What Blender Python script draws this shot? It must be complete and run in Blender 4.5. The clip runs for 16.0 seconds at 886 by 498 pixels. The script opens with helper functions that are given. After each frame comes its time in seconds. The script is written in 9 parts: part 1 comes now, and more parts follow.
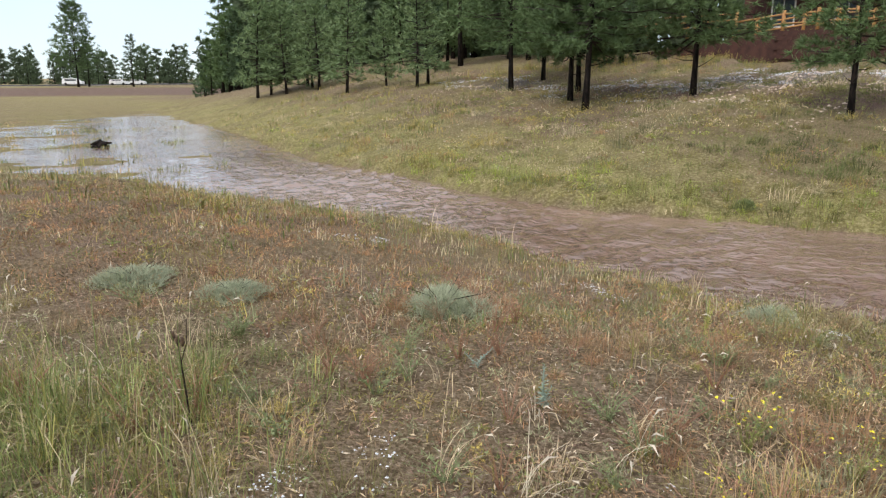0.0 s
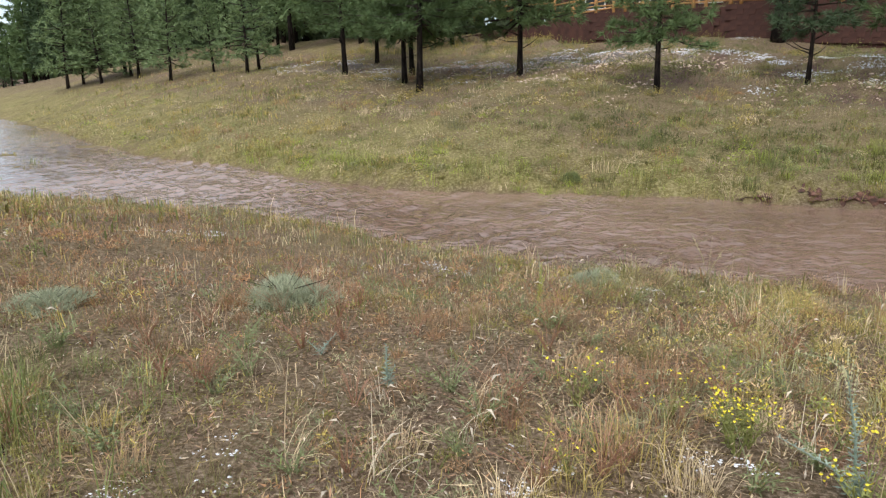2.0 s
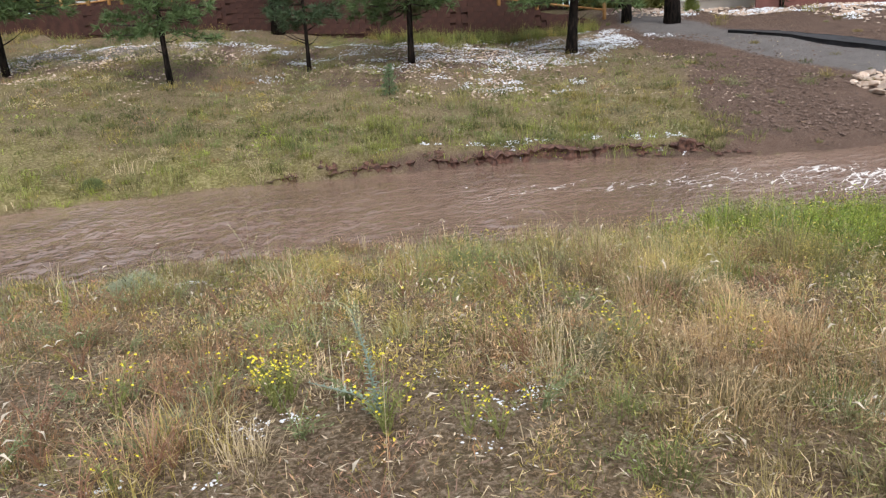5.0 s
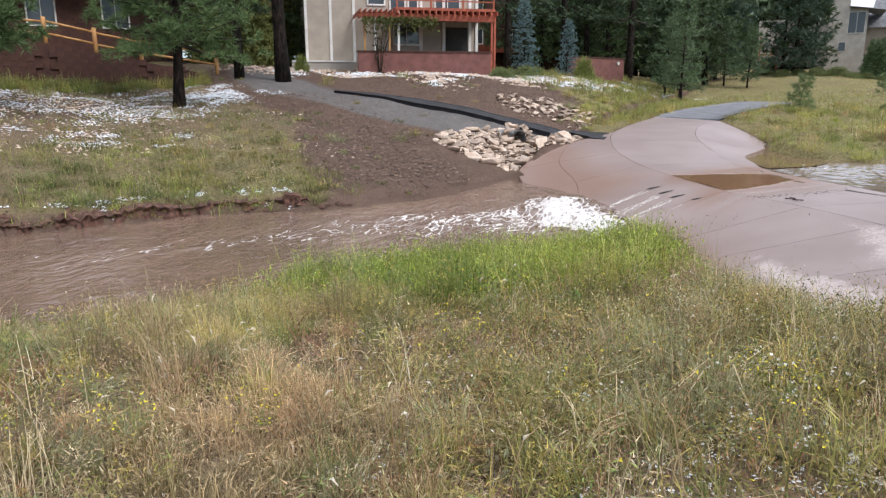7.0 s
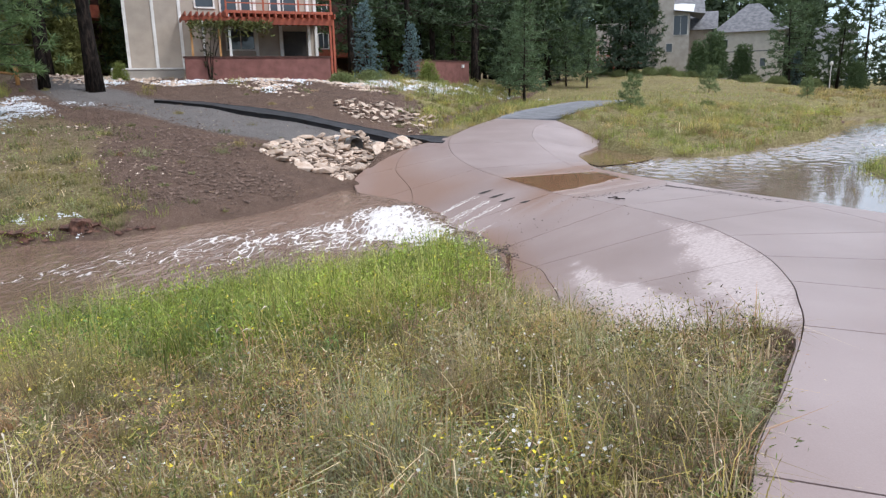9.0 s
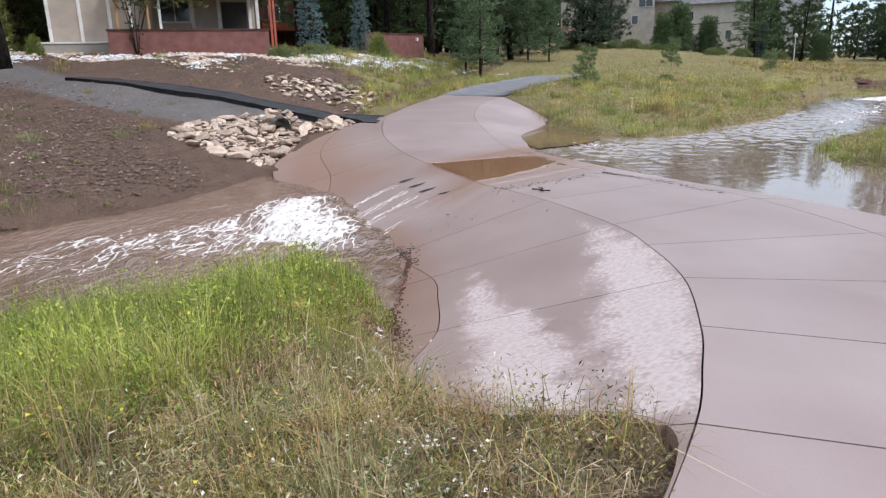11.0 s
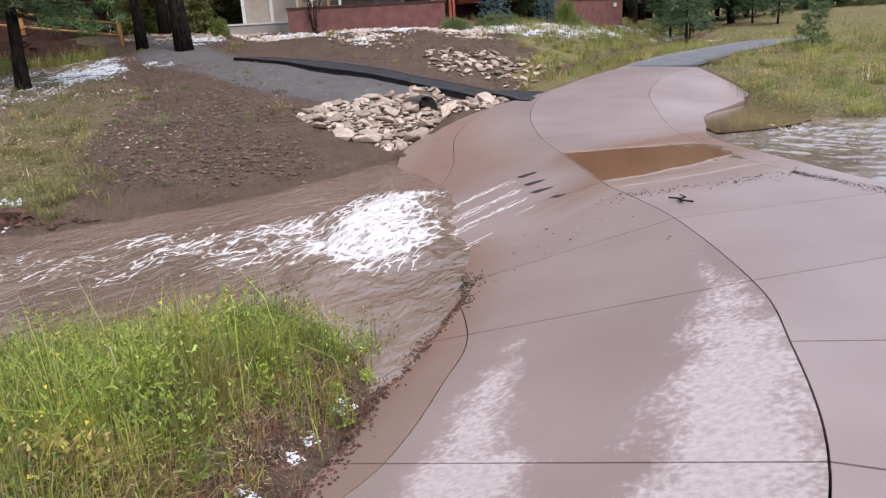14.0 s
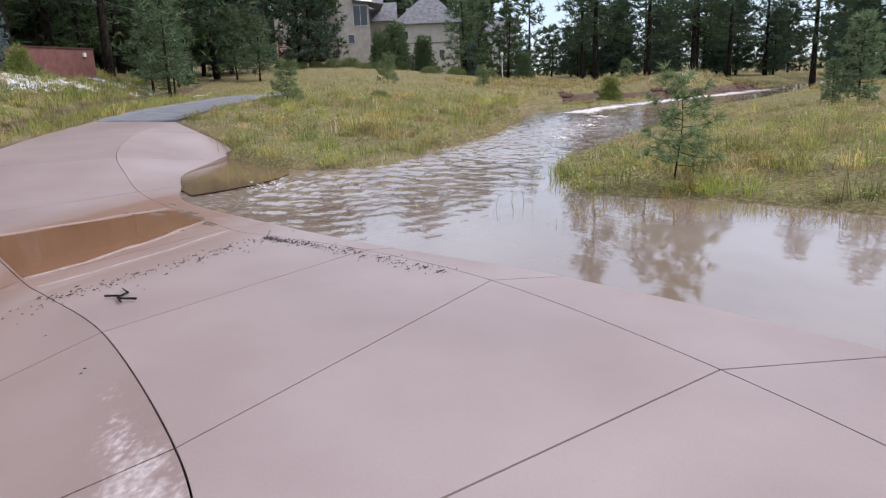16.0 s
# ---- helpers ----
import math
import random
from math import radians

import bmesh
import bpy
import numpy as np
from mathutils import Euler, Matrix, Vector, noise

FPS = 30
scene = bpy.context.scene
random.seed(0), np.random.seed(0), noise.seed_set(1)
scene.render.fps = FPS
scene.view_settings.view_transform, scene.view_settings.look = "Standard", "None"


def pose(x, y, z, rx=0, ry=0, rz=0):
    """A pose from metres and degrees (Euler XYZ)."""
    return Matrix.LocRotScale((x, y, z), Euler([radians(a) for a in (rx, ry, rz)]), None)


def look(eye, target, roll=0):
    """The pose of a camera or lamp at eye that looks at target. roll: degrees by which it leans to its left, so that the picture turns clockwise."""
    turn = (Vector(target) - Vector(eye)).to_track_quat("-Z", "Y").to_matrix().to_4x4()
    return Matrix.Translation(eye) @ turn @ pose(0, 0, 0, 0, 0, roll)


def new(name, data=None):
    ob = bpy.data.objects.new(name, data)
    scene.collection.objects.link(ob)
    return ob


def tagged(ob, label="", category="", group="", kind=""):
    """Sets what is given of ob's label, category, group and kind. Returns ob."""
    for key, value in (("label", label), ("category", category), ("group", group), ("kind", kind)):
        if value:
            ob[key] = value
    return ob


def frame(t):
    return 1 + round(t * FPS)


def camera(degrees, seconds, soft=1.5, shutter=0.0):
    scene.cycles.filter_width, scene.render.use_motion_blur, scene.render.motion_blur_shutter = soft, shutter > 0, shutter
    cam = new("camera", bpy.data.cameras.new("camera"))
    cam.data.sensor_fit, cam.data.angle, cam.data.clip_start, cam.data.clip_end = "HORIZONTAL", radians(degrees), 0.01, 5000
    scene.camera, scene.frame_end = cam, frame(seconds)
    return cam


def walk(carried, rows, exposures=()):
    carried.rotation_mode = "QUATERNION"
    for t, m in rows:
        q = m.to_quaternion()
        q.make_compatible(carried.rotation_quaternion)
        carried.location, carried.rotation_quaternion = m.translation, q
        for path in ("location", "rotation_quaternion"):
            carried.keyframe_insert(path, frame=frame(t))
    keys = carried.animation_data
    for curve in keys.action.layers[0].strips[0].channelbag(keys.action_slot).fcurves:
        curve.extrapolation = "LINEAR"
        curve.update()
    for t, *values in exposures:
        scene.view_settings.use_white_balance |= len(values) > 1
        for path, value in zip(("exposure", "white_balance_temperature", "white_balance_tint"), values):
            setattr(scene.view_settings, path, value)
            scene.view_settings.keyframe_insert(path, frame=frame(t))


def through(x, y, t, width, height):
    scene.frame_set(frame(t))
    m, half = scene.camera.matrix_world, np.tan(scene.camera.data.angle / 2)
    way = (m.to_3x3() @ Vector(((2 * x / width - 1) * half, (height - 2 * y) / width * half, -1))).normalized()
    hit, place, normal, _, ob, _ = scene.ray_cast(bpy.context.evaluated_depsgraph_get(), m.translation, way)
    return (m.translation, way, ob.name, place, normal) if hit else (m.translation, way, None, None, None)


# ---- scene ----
cam = camera(65.17, 16.0, 1.3)
# seconds, eye, yaw, pitch, lean
PATH = [
    (0, 0.000, 0.000, 1.700, 10.70, -13.57, -0.02),
    (0.5, 0.023, 0.001, 1.705, 6.48, -13.83, -0.24),
    (1, 0.038, -0.002, 1.699, 2.61, -14.26, -0.42),
    (1.5, 0.060, -0.005, 1.695, -0.02, -14.59, -1.01),
    (2, 0.082, -0.005, 1.692, -2.15, -14.96, -1.04),
    (2.5, 0.116, -0.001, 1.689, -6.82, -15.42, -1.14),
    (3, 0.146, -0.006, 1.692, -12.39, -15.50, -1.38),
    (3.5, 0.184, -0.010, 1.688, -19.83, -14.78, -0.87),
    (3.7, 0.191, -0.019, 1.687, -21.63, -14.92, -0.85),
    (5.8, 0.445, -0.222, 1.603, -51.37, -14.33, -1.97),
    (6, 0.523, -0.247, 1.619, -54.17, -12.99, -1.49),
    (6.5, 0.816, -0.334, 1.617, -61.41, -12.34, -2.44),
    (7, 1.076, -0.519, 1.611, -68.50, -13.01, -0.04),
    (7.5, 1.345, -0.602, 1.598, -72.74, -13.18, -1.94),
    (8, 1.656, -0.738, 1.605, -75.73, -11.96, -2.71),
    (8.5, 2.017, -0.951, 1.600, -78.32, -12.57, -0.81),
    (9, 2.457, -1.118, 1.569, -79.43, -12.72, -1.39),
    (9.2, 2.632, -1.195, 1.583, -80.96, -11.97, -3.06),
    (11.3, 4.703, -2.137, 1.582, -81.66, -14.97, -1.53),
    (11.5, 4.922, -2.207, 1.547, -81.99, -14.28, -1.03),
    (12, 5.508, -2.421, 1.498, -83.45, -14.94, -3.46),
    (12.5, 6.029, -2.607, 1.467, -81.47, -16.49, -2.66),
    (13, 6.586, -2.744, 1.448, -74.50, -16.74, -4.03),
    (13.5, 7.151, -2.895, 1.396, -67.43, -19.03, -1.25),
    (14, 7.656, -2.988, 1.396, -63.89, -16.10, -3.61),
    (14.5, 8.300, -3.146, 1.327, -74.89, -14.88, -2.04),
    (15, 8.903, -3.254, 1.290, -84.54, -14.62, -2.75),
    (15.5, 9.368, -3.398, 1.284, -95.69, -14.99, -4.51),
    (16, 9.764, -3.514, 1.270, -102.90, -13.83, -2.43),
]


def aim(x, y, z, yaw, pitch, lean):
    a, b = radians(yaw), radians(pitch)
    way = Vector((-math.sin(a) * math.cos(b), math.cos(a) * math.cos(b), math.sin(b)))
    eye = Vector((x, y, z))
    return look(eye, eye + way * 2, lean)


# seconds, stops, kelvin, tint
EXPOSURE = [(0, 0.1, 6500, 10), (3.5, 0.12, 6500, 10), (7, 0.13, 6250, 10), (9.2, 0.12, 6050, 10), (12.5, 0.04, 6150, 12), (16, 0.0, 6150, 15)]
walk(cam, [(t, aim(*row)) for t, *row in PATH], EXPOSURE)

# ---- world and sun: bright, thin overcast after a hailstorm ----
SUN_EL, SUN_AZ = 48.0, 200.0
world = bpy.data.worlds.new("sky")
scene.world = world
world.use_nodes = True
wn, wl = world.node_tree.nodes, world.node_tree.links
wn.clear()
w_out = wn.new("ShaderNodeOutputWorld")
w_bg = wn.new("ShaderNodeBackground")
w_sky = wn.new("ShaderNodeTexSky")
w_sky.sky_type = "NISHITA"
w_sky.sun_disc = False
w_sky.sun_elevation, w_sky.sun_rotation = radians(SUN_EL), radians(SUN_AZ)
w_sky.altitude, w_sky.dust_density = 2100, 3.0
w_mix = wn.new("ShaderNodeMix")
w_mix.data_type = "RGBA"
w_cloud, w_range, w_dir = wn.new("ShaderNodeTexNoise"), wn.new("ShaderNodeMapRange"), wn.new("ShaderNodeTexCoord")
w_cloud.inputs["Scale"].default_value, w_cloud.inputs["Detail"].default_value = 2.4, 5
w_range.inputs[1].default_value, w_range.inputs[2].default_value = 0.35, 0.65
w_range.inputs[3].default_value, w_range.inputs[4].default_value = 0.45, 0.8
wl.new(w_dir.outputs["Generated"], w_cloud.inputs[0])
wl.new(w_cloud.outputs[0], w_range.inputs[0])
wl.new(w_range.outputs[0], w_mix.inputs[0])
# cloud cover: brighter overhead than at the horizon
w_sep, w_high, w_tone = wn.new("ShaderNodeSeparateXYZ"), wn.new("ShaderNodeMapRange"), wn.new("ShaderNodeMix")
w_tone.data_type = "RGBA"
w_tone.inputs[6].default_value, w_tone.inputs[7].default_value = (4.0, 4.7, 5.2, 1), (9.6, 9.5, 9.75, 1)
wl.new(w_dir.outputs["Generated"], w_sep.inputs[0])
wl.new(w_sep.outputs[2], w_high.inputs[0])
wl.new(w_high.outputs[0], w_tone.inputs[0])
wl.new(w_tone.outputs[2], w_mix.inputs[7])
w_bg.inputs[1].default_value = 0.19
wl.new(w_sky.outputs[0], w_mix.inputs[6])
wl.new(w_mix.outputs[2], w_bg.inputs[0])
wl.new(w_bg.outputs[0], w_out.inputs[0])
sun = new("sun", bpy.data.lights.new("sun", "SUN"))
sun.data.energy, sun.data.angle, sun.data.color = 2.4, radians(20), (1.0, 0.935, 0.875)
sa, se = radians(SUN_AZ), radians(SUN_EL)
sun.matrix_world = look((math.sin(sa) * math.cos(se) * 50, math.cos(sa) * math.cos(se) * 50, math.sin(se) * 50), (0, 0, 0))

# ---- materials ----
def rgba(c):
    return (c[0], c[1], c[2], 1)


def material(name, colors, scale=4.0, rough=0.8, bump=0.3, fine=40.0, metal=0.0, tint="", detail=6.0, spread=(0.35, 0.65), stretch=(1, 1, 1), dist=0.02):
    """A grainy procedural surface: two or more colours mixed by noise at two scales, with fine relief."""
    m = bpy.data.materials.new(name)
    m.use_nodes = True
    n, l = m.node_tree.nodes, m.node_tree.links
    bsdf = n["Principled BSDF"]
    bsdf.inputs["Roughness"].default_value = rough
    bsdf.inputs["Metallic"].default_value = metal
    geo = n.new("ShaderNodeTexCoord")
    mapping = n.new("ShaderNodeMapping")
    mapping.inputs["Scale"].default_value = stretch
    l.new(geo.outputs["Object"], mapping.inputs[0])
    big = n.new("ShaderNodeTexNoise")
    big.inputs["Scale"].default_value, big.inputs["Detail"].default_value = scale, detail
    small = n.new("ShaderNodeTexNoise")
    small.inputs["Scale"].default_value, small.inputs["Detail"].default_value = fine, 4
    l.new(mapping.outputs[0], big.inputs[0])
    l.new(mapping.outputs[0], small.inputs[0])
    add = n.new("ShaderNodeMath")
    add.operation = "MULTIPLY_ADD"
    add.inputs[1].default_value, add.inputs[2].default_value = 0.35, -0.175
    l.new(small.outputs[0], add.inputs[0])
    both = n.new("ShaderNodeMath")
    l.new(big.outputs[0], both.inputs[0])
    l.new(add.outputs[0], both.inputs[1])
    ramp = n.new("ShaderNodeValToRGB")
    els = ramp.color_ramp.elements
    while len(els) < len(colors):
        els.new(0.5)
    for i, c in enumerate(colors):
        els[i].position = spread[0] + (spread[1] - spread[0]) * i / max(1, len(colors) - 1)
        els[i].color = rgba(c)
    l.new(both.outputs[0], ramp.inputs[0])
    last = ramp.outputs[0]
    if tint == "random":
        info = n.new("ShaderNodeObjectInfo")
        hsv = n.new("ShaderNodeHueSaturation")
        rng = n.new("ShaderNodeMapRange")
        rng.inputs[3].default_value, rng.inputs[4].default_value = 0.5, 1.2
        l.new(info.outputs["Random"], rng.inputs[0])
        l.new(rng.outputs[0], hsv.inputs["Value"])
        l.new(last, hsv.inputs["Color"])
        last = hsv.outputs[0]
    elif tint:
        att = n.new("ShaderNodeAttribute")
        att.attribute_name = tint
        mul = n.new("ShaderNodeMix")
        mul.data_type, mul.blend_type = "RGBA", "MULTIPLY"
        mul.inputs[0].default_value = 1.0
        l.new(last, mul.inputs[6])
        l.new(att.outputs[0], mul.inputs[7])
        last = mul.outputs[2]
    l.new(last, bsdf.inputs["Base Color"])
    if bump:
        b = n.new("ShaderNodeBump")
        b.inputs["Strength"].default_value, b.inputs["Distance"].default_value = bump, dist
        l.new(both.outputs[0], b.inputs["Height"])
        l.new(b.outputs[0], bsdf.inputs["Normal"])
    return m


def leaf_material(name, through=0.3, rough=0.6):
    """Thin leaves and blades whose own colour comes from the mesh, with some light passing through."""
    m = bpy.data.materials.new(name)
    m.use_nodes = True
    n, l = m.node_tree.nodes, m.node_tree.links
    n.clear()
    out = n.new("ShaderNodeOutputMaterial")
    att = n.new("ShaderNodeAttribute")
    att.attribute_name = "tint"
    d = n.new("ShaderNodeBsdfDiffuse")
    t = n.new("ShaderNodeBsdfTranslucent")
    g = n.new("ShaderNodeBsdfGlossy")
    g.inputs["Roughness"].default_value = rough
    g.inputs["Color"].default_value = (0.5, 0.5, 0.5, 1)
    mix, mix2 = n.new("ShaderNodeMixShader"), n.new("ShaderNodeMixShader")
    mix.inputs[0].default_value, mix2.inputs[0].default_value = through, 0.04
    l.new(att.outputs[0], d.inputs[0])
    l.new(att.outputs[0], t.inputs[0])
    l.new(d.outputs[0], mix.inputs[1])
    l.new(t.outputs[0], mix.inputs[2])
    l.new(mix.outputs[0], mix2.inputs[1])
    l.new(g.outputs[0], mix2.inputs[2])
    l.new(mix2.outputs[0], out.inputs[0])
    return m


def ground_material():
    """Meadow soil with litter; bare dirt, grey gravel and hail litter follow the zone weights of the mesh."""
    m = bpy.data.materials.new("meadow_soil")
    m.use_nodes = True
    n, l = m.node_tree.nodes, m.node_tree.links
    bsdf = n["Principled BSDF"]
    bsdf.inputs["Roughness"].default_value = 0.95
    bsdf.inputs["Specular IOR Level"].default_value = 0.2
    co = n.new("ShaderNodeTexCoord")

    def noise_of(scale, detail=8, rough=0.6):
        t = n.new("ShaderNodeTexNoise")
        t.inputs["Scale"].default_value, t.inputs["Detail"].default_value, t.inputs["Roughness"].default_value = scale, detail, rough
        l.new(co.outputs["Object"], t.inputs[0])
        return t.outputs[0]

    def ramp_of(value, stops):
        r = n.new("ShaderNodeValToRGB")
        while len(r.color_ramp.elements) < len(stops):
            r.color_ramp.elements.new(0.5)
        for e, (p, c) in zip(r.color_ramp.elements, stops):
            e.position, e.color = p, rgba(c)
        l.new(value, r.inputs[0])
        return r.outputs[0]

    def mixed(fac, a, b, blend="MIX"):
        x = n.new("ShaderNodeMix")
        x.data_type, x.blend_type = "RGBA", blend
        if isinstance(fac, float):
            x.inputs[0].default_value = fac
        else:
            l.new(fac, x.inputs[0])
        l.new(a, x.inputs[6])
        l.new(b, x.inputs[7])
        return x.outputs[2]

    broad, mid, fine, grit = noise_of(0.22), noise_of(1.6), noise_of(14), noise_of(60, 4)
    meadow = ramp_of(mid, [(0.3, (0.12, 0.068, 0.047)), (0.45, (0.21, 0.128, 0.083)), (0.56, (0.26, 0.175, 0.105)), (0.7, (0.36, 0.25, 0.165))])
    specks = ramp_of(noise_of(34, 6, 0.75), [(0.42, (0.02, 0.012, 0.009)), (0.5, (0.18, 0.11, 0.075)), (0.6, (0.64, 0.5, 0.38))])
    litter = ramp_of(fine, [(0.38, (0.05, 0.03, 0.022)), (0.5, (0.17, 0.115, 0.075)), (0.62, (0.42, 0.34, 0.25))])
    meadow = mixed(0.5, mixed(0.5, meadow, litter), specks)
    green = ramp_of(broad, [(0.35, (0.19, 0.125, 0.075)), (0.5, (0.14, 0.14, 0.055)), (0.65, (0.22, 0.18, 0.1))])
    meadow = mixed(0.22, meadow, green)
    dirt = mixed(0.5, ramp_of(mid, [(0.3, (0.075, 0.043, 0.03)), (0.7, (0.18, 0.11, 0.078))]), ramp_of(grit, [(0.35, (0.055, 0.036, 0.028)), (0.58, (0.24, 0.17, 0.132)), (0.7, (0.52, 0.43, 0.36))]))
    gravel = mixed(0.5, ramp_of(grit, [(0.35, (0.085, 0.078, 0.074)), (0.65, (0.36, 0.335, 0.32))]), ramp_of(mid, [(0.3, (0.12, 0.108, 0.1)), (0.7, (0.21, 0.19, 0.18))]))
    zone = n.new("ShaderNodeAttribute")
    zone.attribute_name = "zone"
    sep = n.new("ShaderNodeSeparateColor")
    l.new(zone.outputs[0], sep.inputs[0])

    def edged(value):
        a = n.new("ShaderNodeMath")
        a.operation = "MULTIPLY_ADD"
        a.inputs[1].default_value, a.inputs[2].default_value = 1.2, -0.6
        l.new(fine, a.inputs[0])
        b = n.new("ShaderNodeMath")
        l.new(value, b.inputs[0])
        l.new(a.outputs[0], b.inputs[1])
        r = n.new("ShaderNodeMapRange")
        r.inputs[1].default_value, r.inputs[2].default_value = 0.35, 0.65
        l.new(b.outputs[0], r.inputs[0])
        return r.outputs[0]

    lush = mixed(0.5, ramp_of(mid, [(0.3, (0.15, 0.13, 0.045)), (0.5, (0.28, 0.24, 0.085)), (0.7, (0.42, 0.34, 0.17))]), ramp_of(fine, [(0.36, (0.045, 0.04, 0.018)), (0.5, (0.22, 0.2, 0.08)), (0.64, (0.52, 0.46, 0.26))]))
    meadow = mixed(sep.outputs[2], meadow, lush)
    col = mixed(edged(sep.outputs[0]), meadow, dirt)
    col = mixed(edged(sep.outputs[1]), col, gravel)
    l.new(col, bsdf.inputs["Base Color"])
    h = n.new("ShaderNodeMath")
    l.new(fine, h.inputs[0])
    l.new(grit, h.inputs[1])
    b = n.new("ShaderNodeBump")
    b.inputs["Strength"].default_value, b.inputs["Distance"].default_value = 0.9, 0.07
    l.new(h.outputs[0], b.inputs["Height"])
    l.new(b.outputs[0], bsdf.inputs["Normal"])
    return m


def water_material(name, colors, flow, scale, bump, rough=0.06, ior=1.45):
    """Muddy running water: opaque silt under a glossy rippled skin; froth, and white painted for sky glints on the
    pool, follow the mesh.
    """
    m = bpy.data.materials.new(name)
    m.use_nodes = True
    n, l = m.node_tree.nodes, m.node_tree.links
    bsdf = n["Principled BSDF"]
    bsdf.inputs["IOR"].default_value = ior
    co, mp = n.new("ShaderNodeTexCoord"), n.new("ShaderNodeMapping")
    mp.inputs["Rotation"].default_value = (0, 0, -radians(flow))
    mp.inputs["Scale"].default_value = (0.55, 1.0, 1.0)
    l.new(co.outputs["Object"], mp.inputs[0])
    a, b2, big = n.new("ShaderNodeTexNoise"), n.new("ShaderNodeTexNoise"), n.new("ShaderNodeTexNoise")
    a.inputs["Scale"].default_value, a.inputs["Detail"].default_value = scale, 3
    a.inputs["Distortion"].default_value = 0.6
    b2.inputs["Scale"].default_value, b2.inputs["Detail"].default_value = scale * 3.1, 3
    big.inputs["Scale"].default_value, big.inputs["Detail"].default_value = 0.5, 5
    for t in (a, b2, big):
        l.new(mp.outputs[0], t.inputs[0])
    ramp = n.new("ShaderNodeValToRGB")
    ramp.color_ramp.elements[0].position, ramp.color_ramp.elements[1].position = 0.35, 0.65
    ramp.color_ramp.elements[0].color, ramp.color_ramp.elements[1].color = rgba(colors[0]), rgba(colors[1])
    l.new(big.outputs[0], ramp.inputs[0])
    s = n.new("ShaderNodeMath")
    s.operation = "MULTIPLY_ADD"
    s.inputs[1].default_value = 0.35
    l.new(b2.outputs[0], s.inputs[0])
    l.new(a.outputs[0], s.inputs[2])
    att, sep = n.new("ShaderNodeAttribute"), n.new("ShaderNodeSeparateColor")
    att.attribute_name = "zone"
    l.new(att.outputs[0], sep.inputs[0])
    bp = n.new("ShaderNodeBump")
    bp.inputs["Distance"].default_value = 0.12
    st = n.new("ShaderNodeMath")
    st.operation = "MULTIPLY_ADD"
    st.inputs[1].default_value, st.inputs[2].default_value = bump, bump * 0.12
    l.new(sep.outputs[1], st.inputs[0])
    l.new(st.outputs[0], bp.inputs["Strength"])
    l.new(s.outputs[0], bp.inputs["Height"])
    l.new(bp.outputs[0], bsdf.inputs["Normal"])
    # froth: solid churned white where the water plunges, breaking up into drawn-out lace downstream
    def maths(op, p, q, r=None):
        k = n.new("ShaderNodeMath")
        k.operation = op
        for i, v in enumerate((p, q, r)):
            if v is None:
                continue
            if isinstance(v, (int, float)):
                k.inputs[i].default_value = v
            else:
                l.new(v, k.inputs[i])
        return k.outputs[0]

    def ranged(v, lo, hi, to0=0.0, to1=1.0):
        k = n.new("ShaderNodeMapRange")
        k.interpolation_type = "SMOOTHSTEP"
        k.inputs[1].default_value, k.inputs[2].default_value, k.inputs[3].default_value, k.inputs[4].default_value = lo, hi, to0, to1
        l.new(v, k.inputs[0])
        return k.outputs[0]

    mq = n.new("ShaderNodeMapping")
    mq.inputs["Rotation"].default_value = (0, 0, -radians(flow))
    mq.inputs["Scale"].default_value = (0.42, 1.0, 1.0)
    l.new(co.outputs["Object"], mq.inputs[0])
    swirl = n.new("ShaderNodeTexNoise")
    swirl.inputs["Scale"].default_value, swirl.inputs["Detail"].default_value = 1.3, 4
    l.new(mq.outputs[0], swirl.inputs[0])
    bent = n.new("ShaderNodeVectorMath")
    bent.operation = "MULTIPLY_ADD"
    bent.inputs[1].default_value = (1.1, 1.1, 0)
    l.new(swirl.outputs[1], bent.inputs[0])
    l.new(mq.outputs[0], bent.inputs[2])
    cell = n.new("ShaderNodeTexVoronoi")
    cell.feature = "DISTANCE_TO_EDGE"
    cell.inputs["Scale"].default_value = 4.2
    l.new(bent.outputs[0], cell.inputs["Vector"])
    patch_n, crumb = n.new("ShaderNodeTexNoise"), n.new("ShaderNodeTexNoise")
    patch_n.inputs["Scale"].default_value, patch_n.inputs["Detail"].default_value = 1.5, 7
    crumb.inputs["Scale"].default_value, crumb.inputs["Detail"].default_value = 13.0, 9
    l.new(bent.outputs[0], patch_n.inputs[0])
    l.new(mq.outputs[0], crumb.inputs[0])
    dens = maths("ADD", sep.outputs[0], maths("MULTIPLY_ADD", patch_n.outputs[0], 1.5, -0.75))
    dens = maths("ADD", dens, maths("MULTIPLY_ADD", crumb.outputs[0], 0.9, -0.45))
    solid = maths("MULTIPLY", ranged(dens, 0.48, 1.0), ranged(crumb.outputs[0], 0.35, 0.6, 0.35, 1.0))
    wide = maths("MULTIPLY", ranged(dens, 0.0, 0.9), 0.13)
    thin_lace = ranged(maths("SUBTRACT", wide, cell.outputs["Distance"]), 0.0, 0.05)
    froth = maths("MAXIMUM", solid, maths("MULTIPLY", thin_lace, ranged(dens, 0.05, 0.6, 0.0, 0.85)))
    mx = n.new("ShaderNodeMix")
    mx.data_type = "RGBA"
    mx.inputs[7].default_value = (0.78, 0.74, 0.71, 1)
    l.new(froth, mx.inputs[0])
    l.new(ramp.outputs[0], mx.inputs[6])
    l.new(mx.outputs[2], bsdf.inputs["Base Color"])
    rr = n.new("ShaderNodeMapRange")
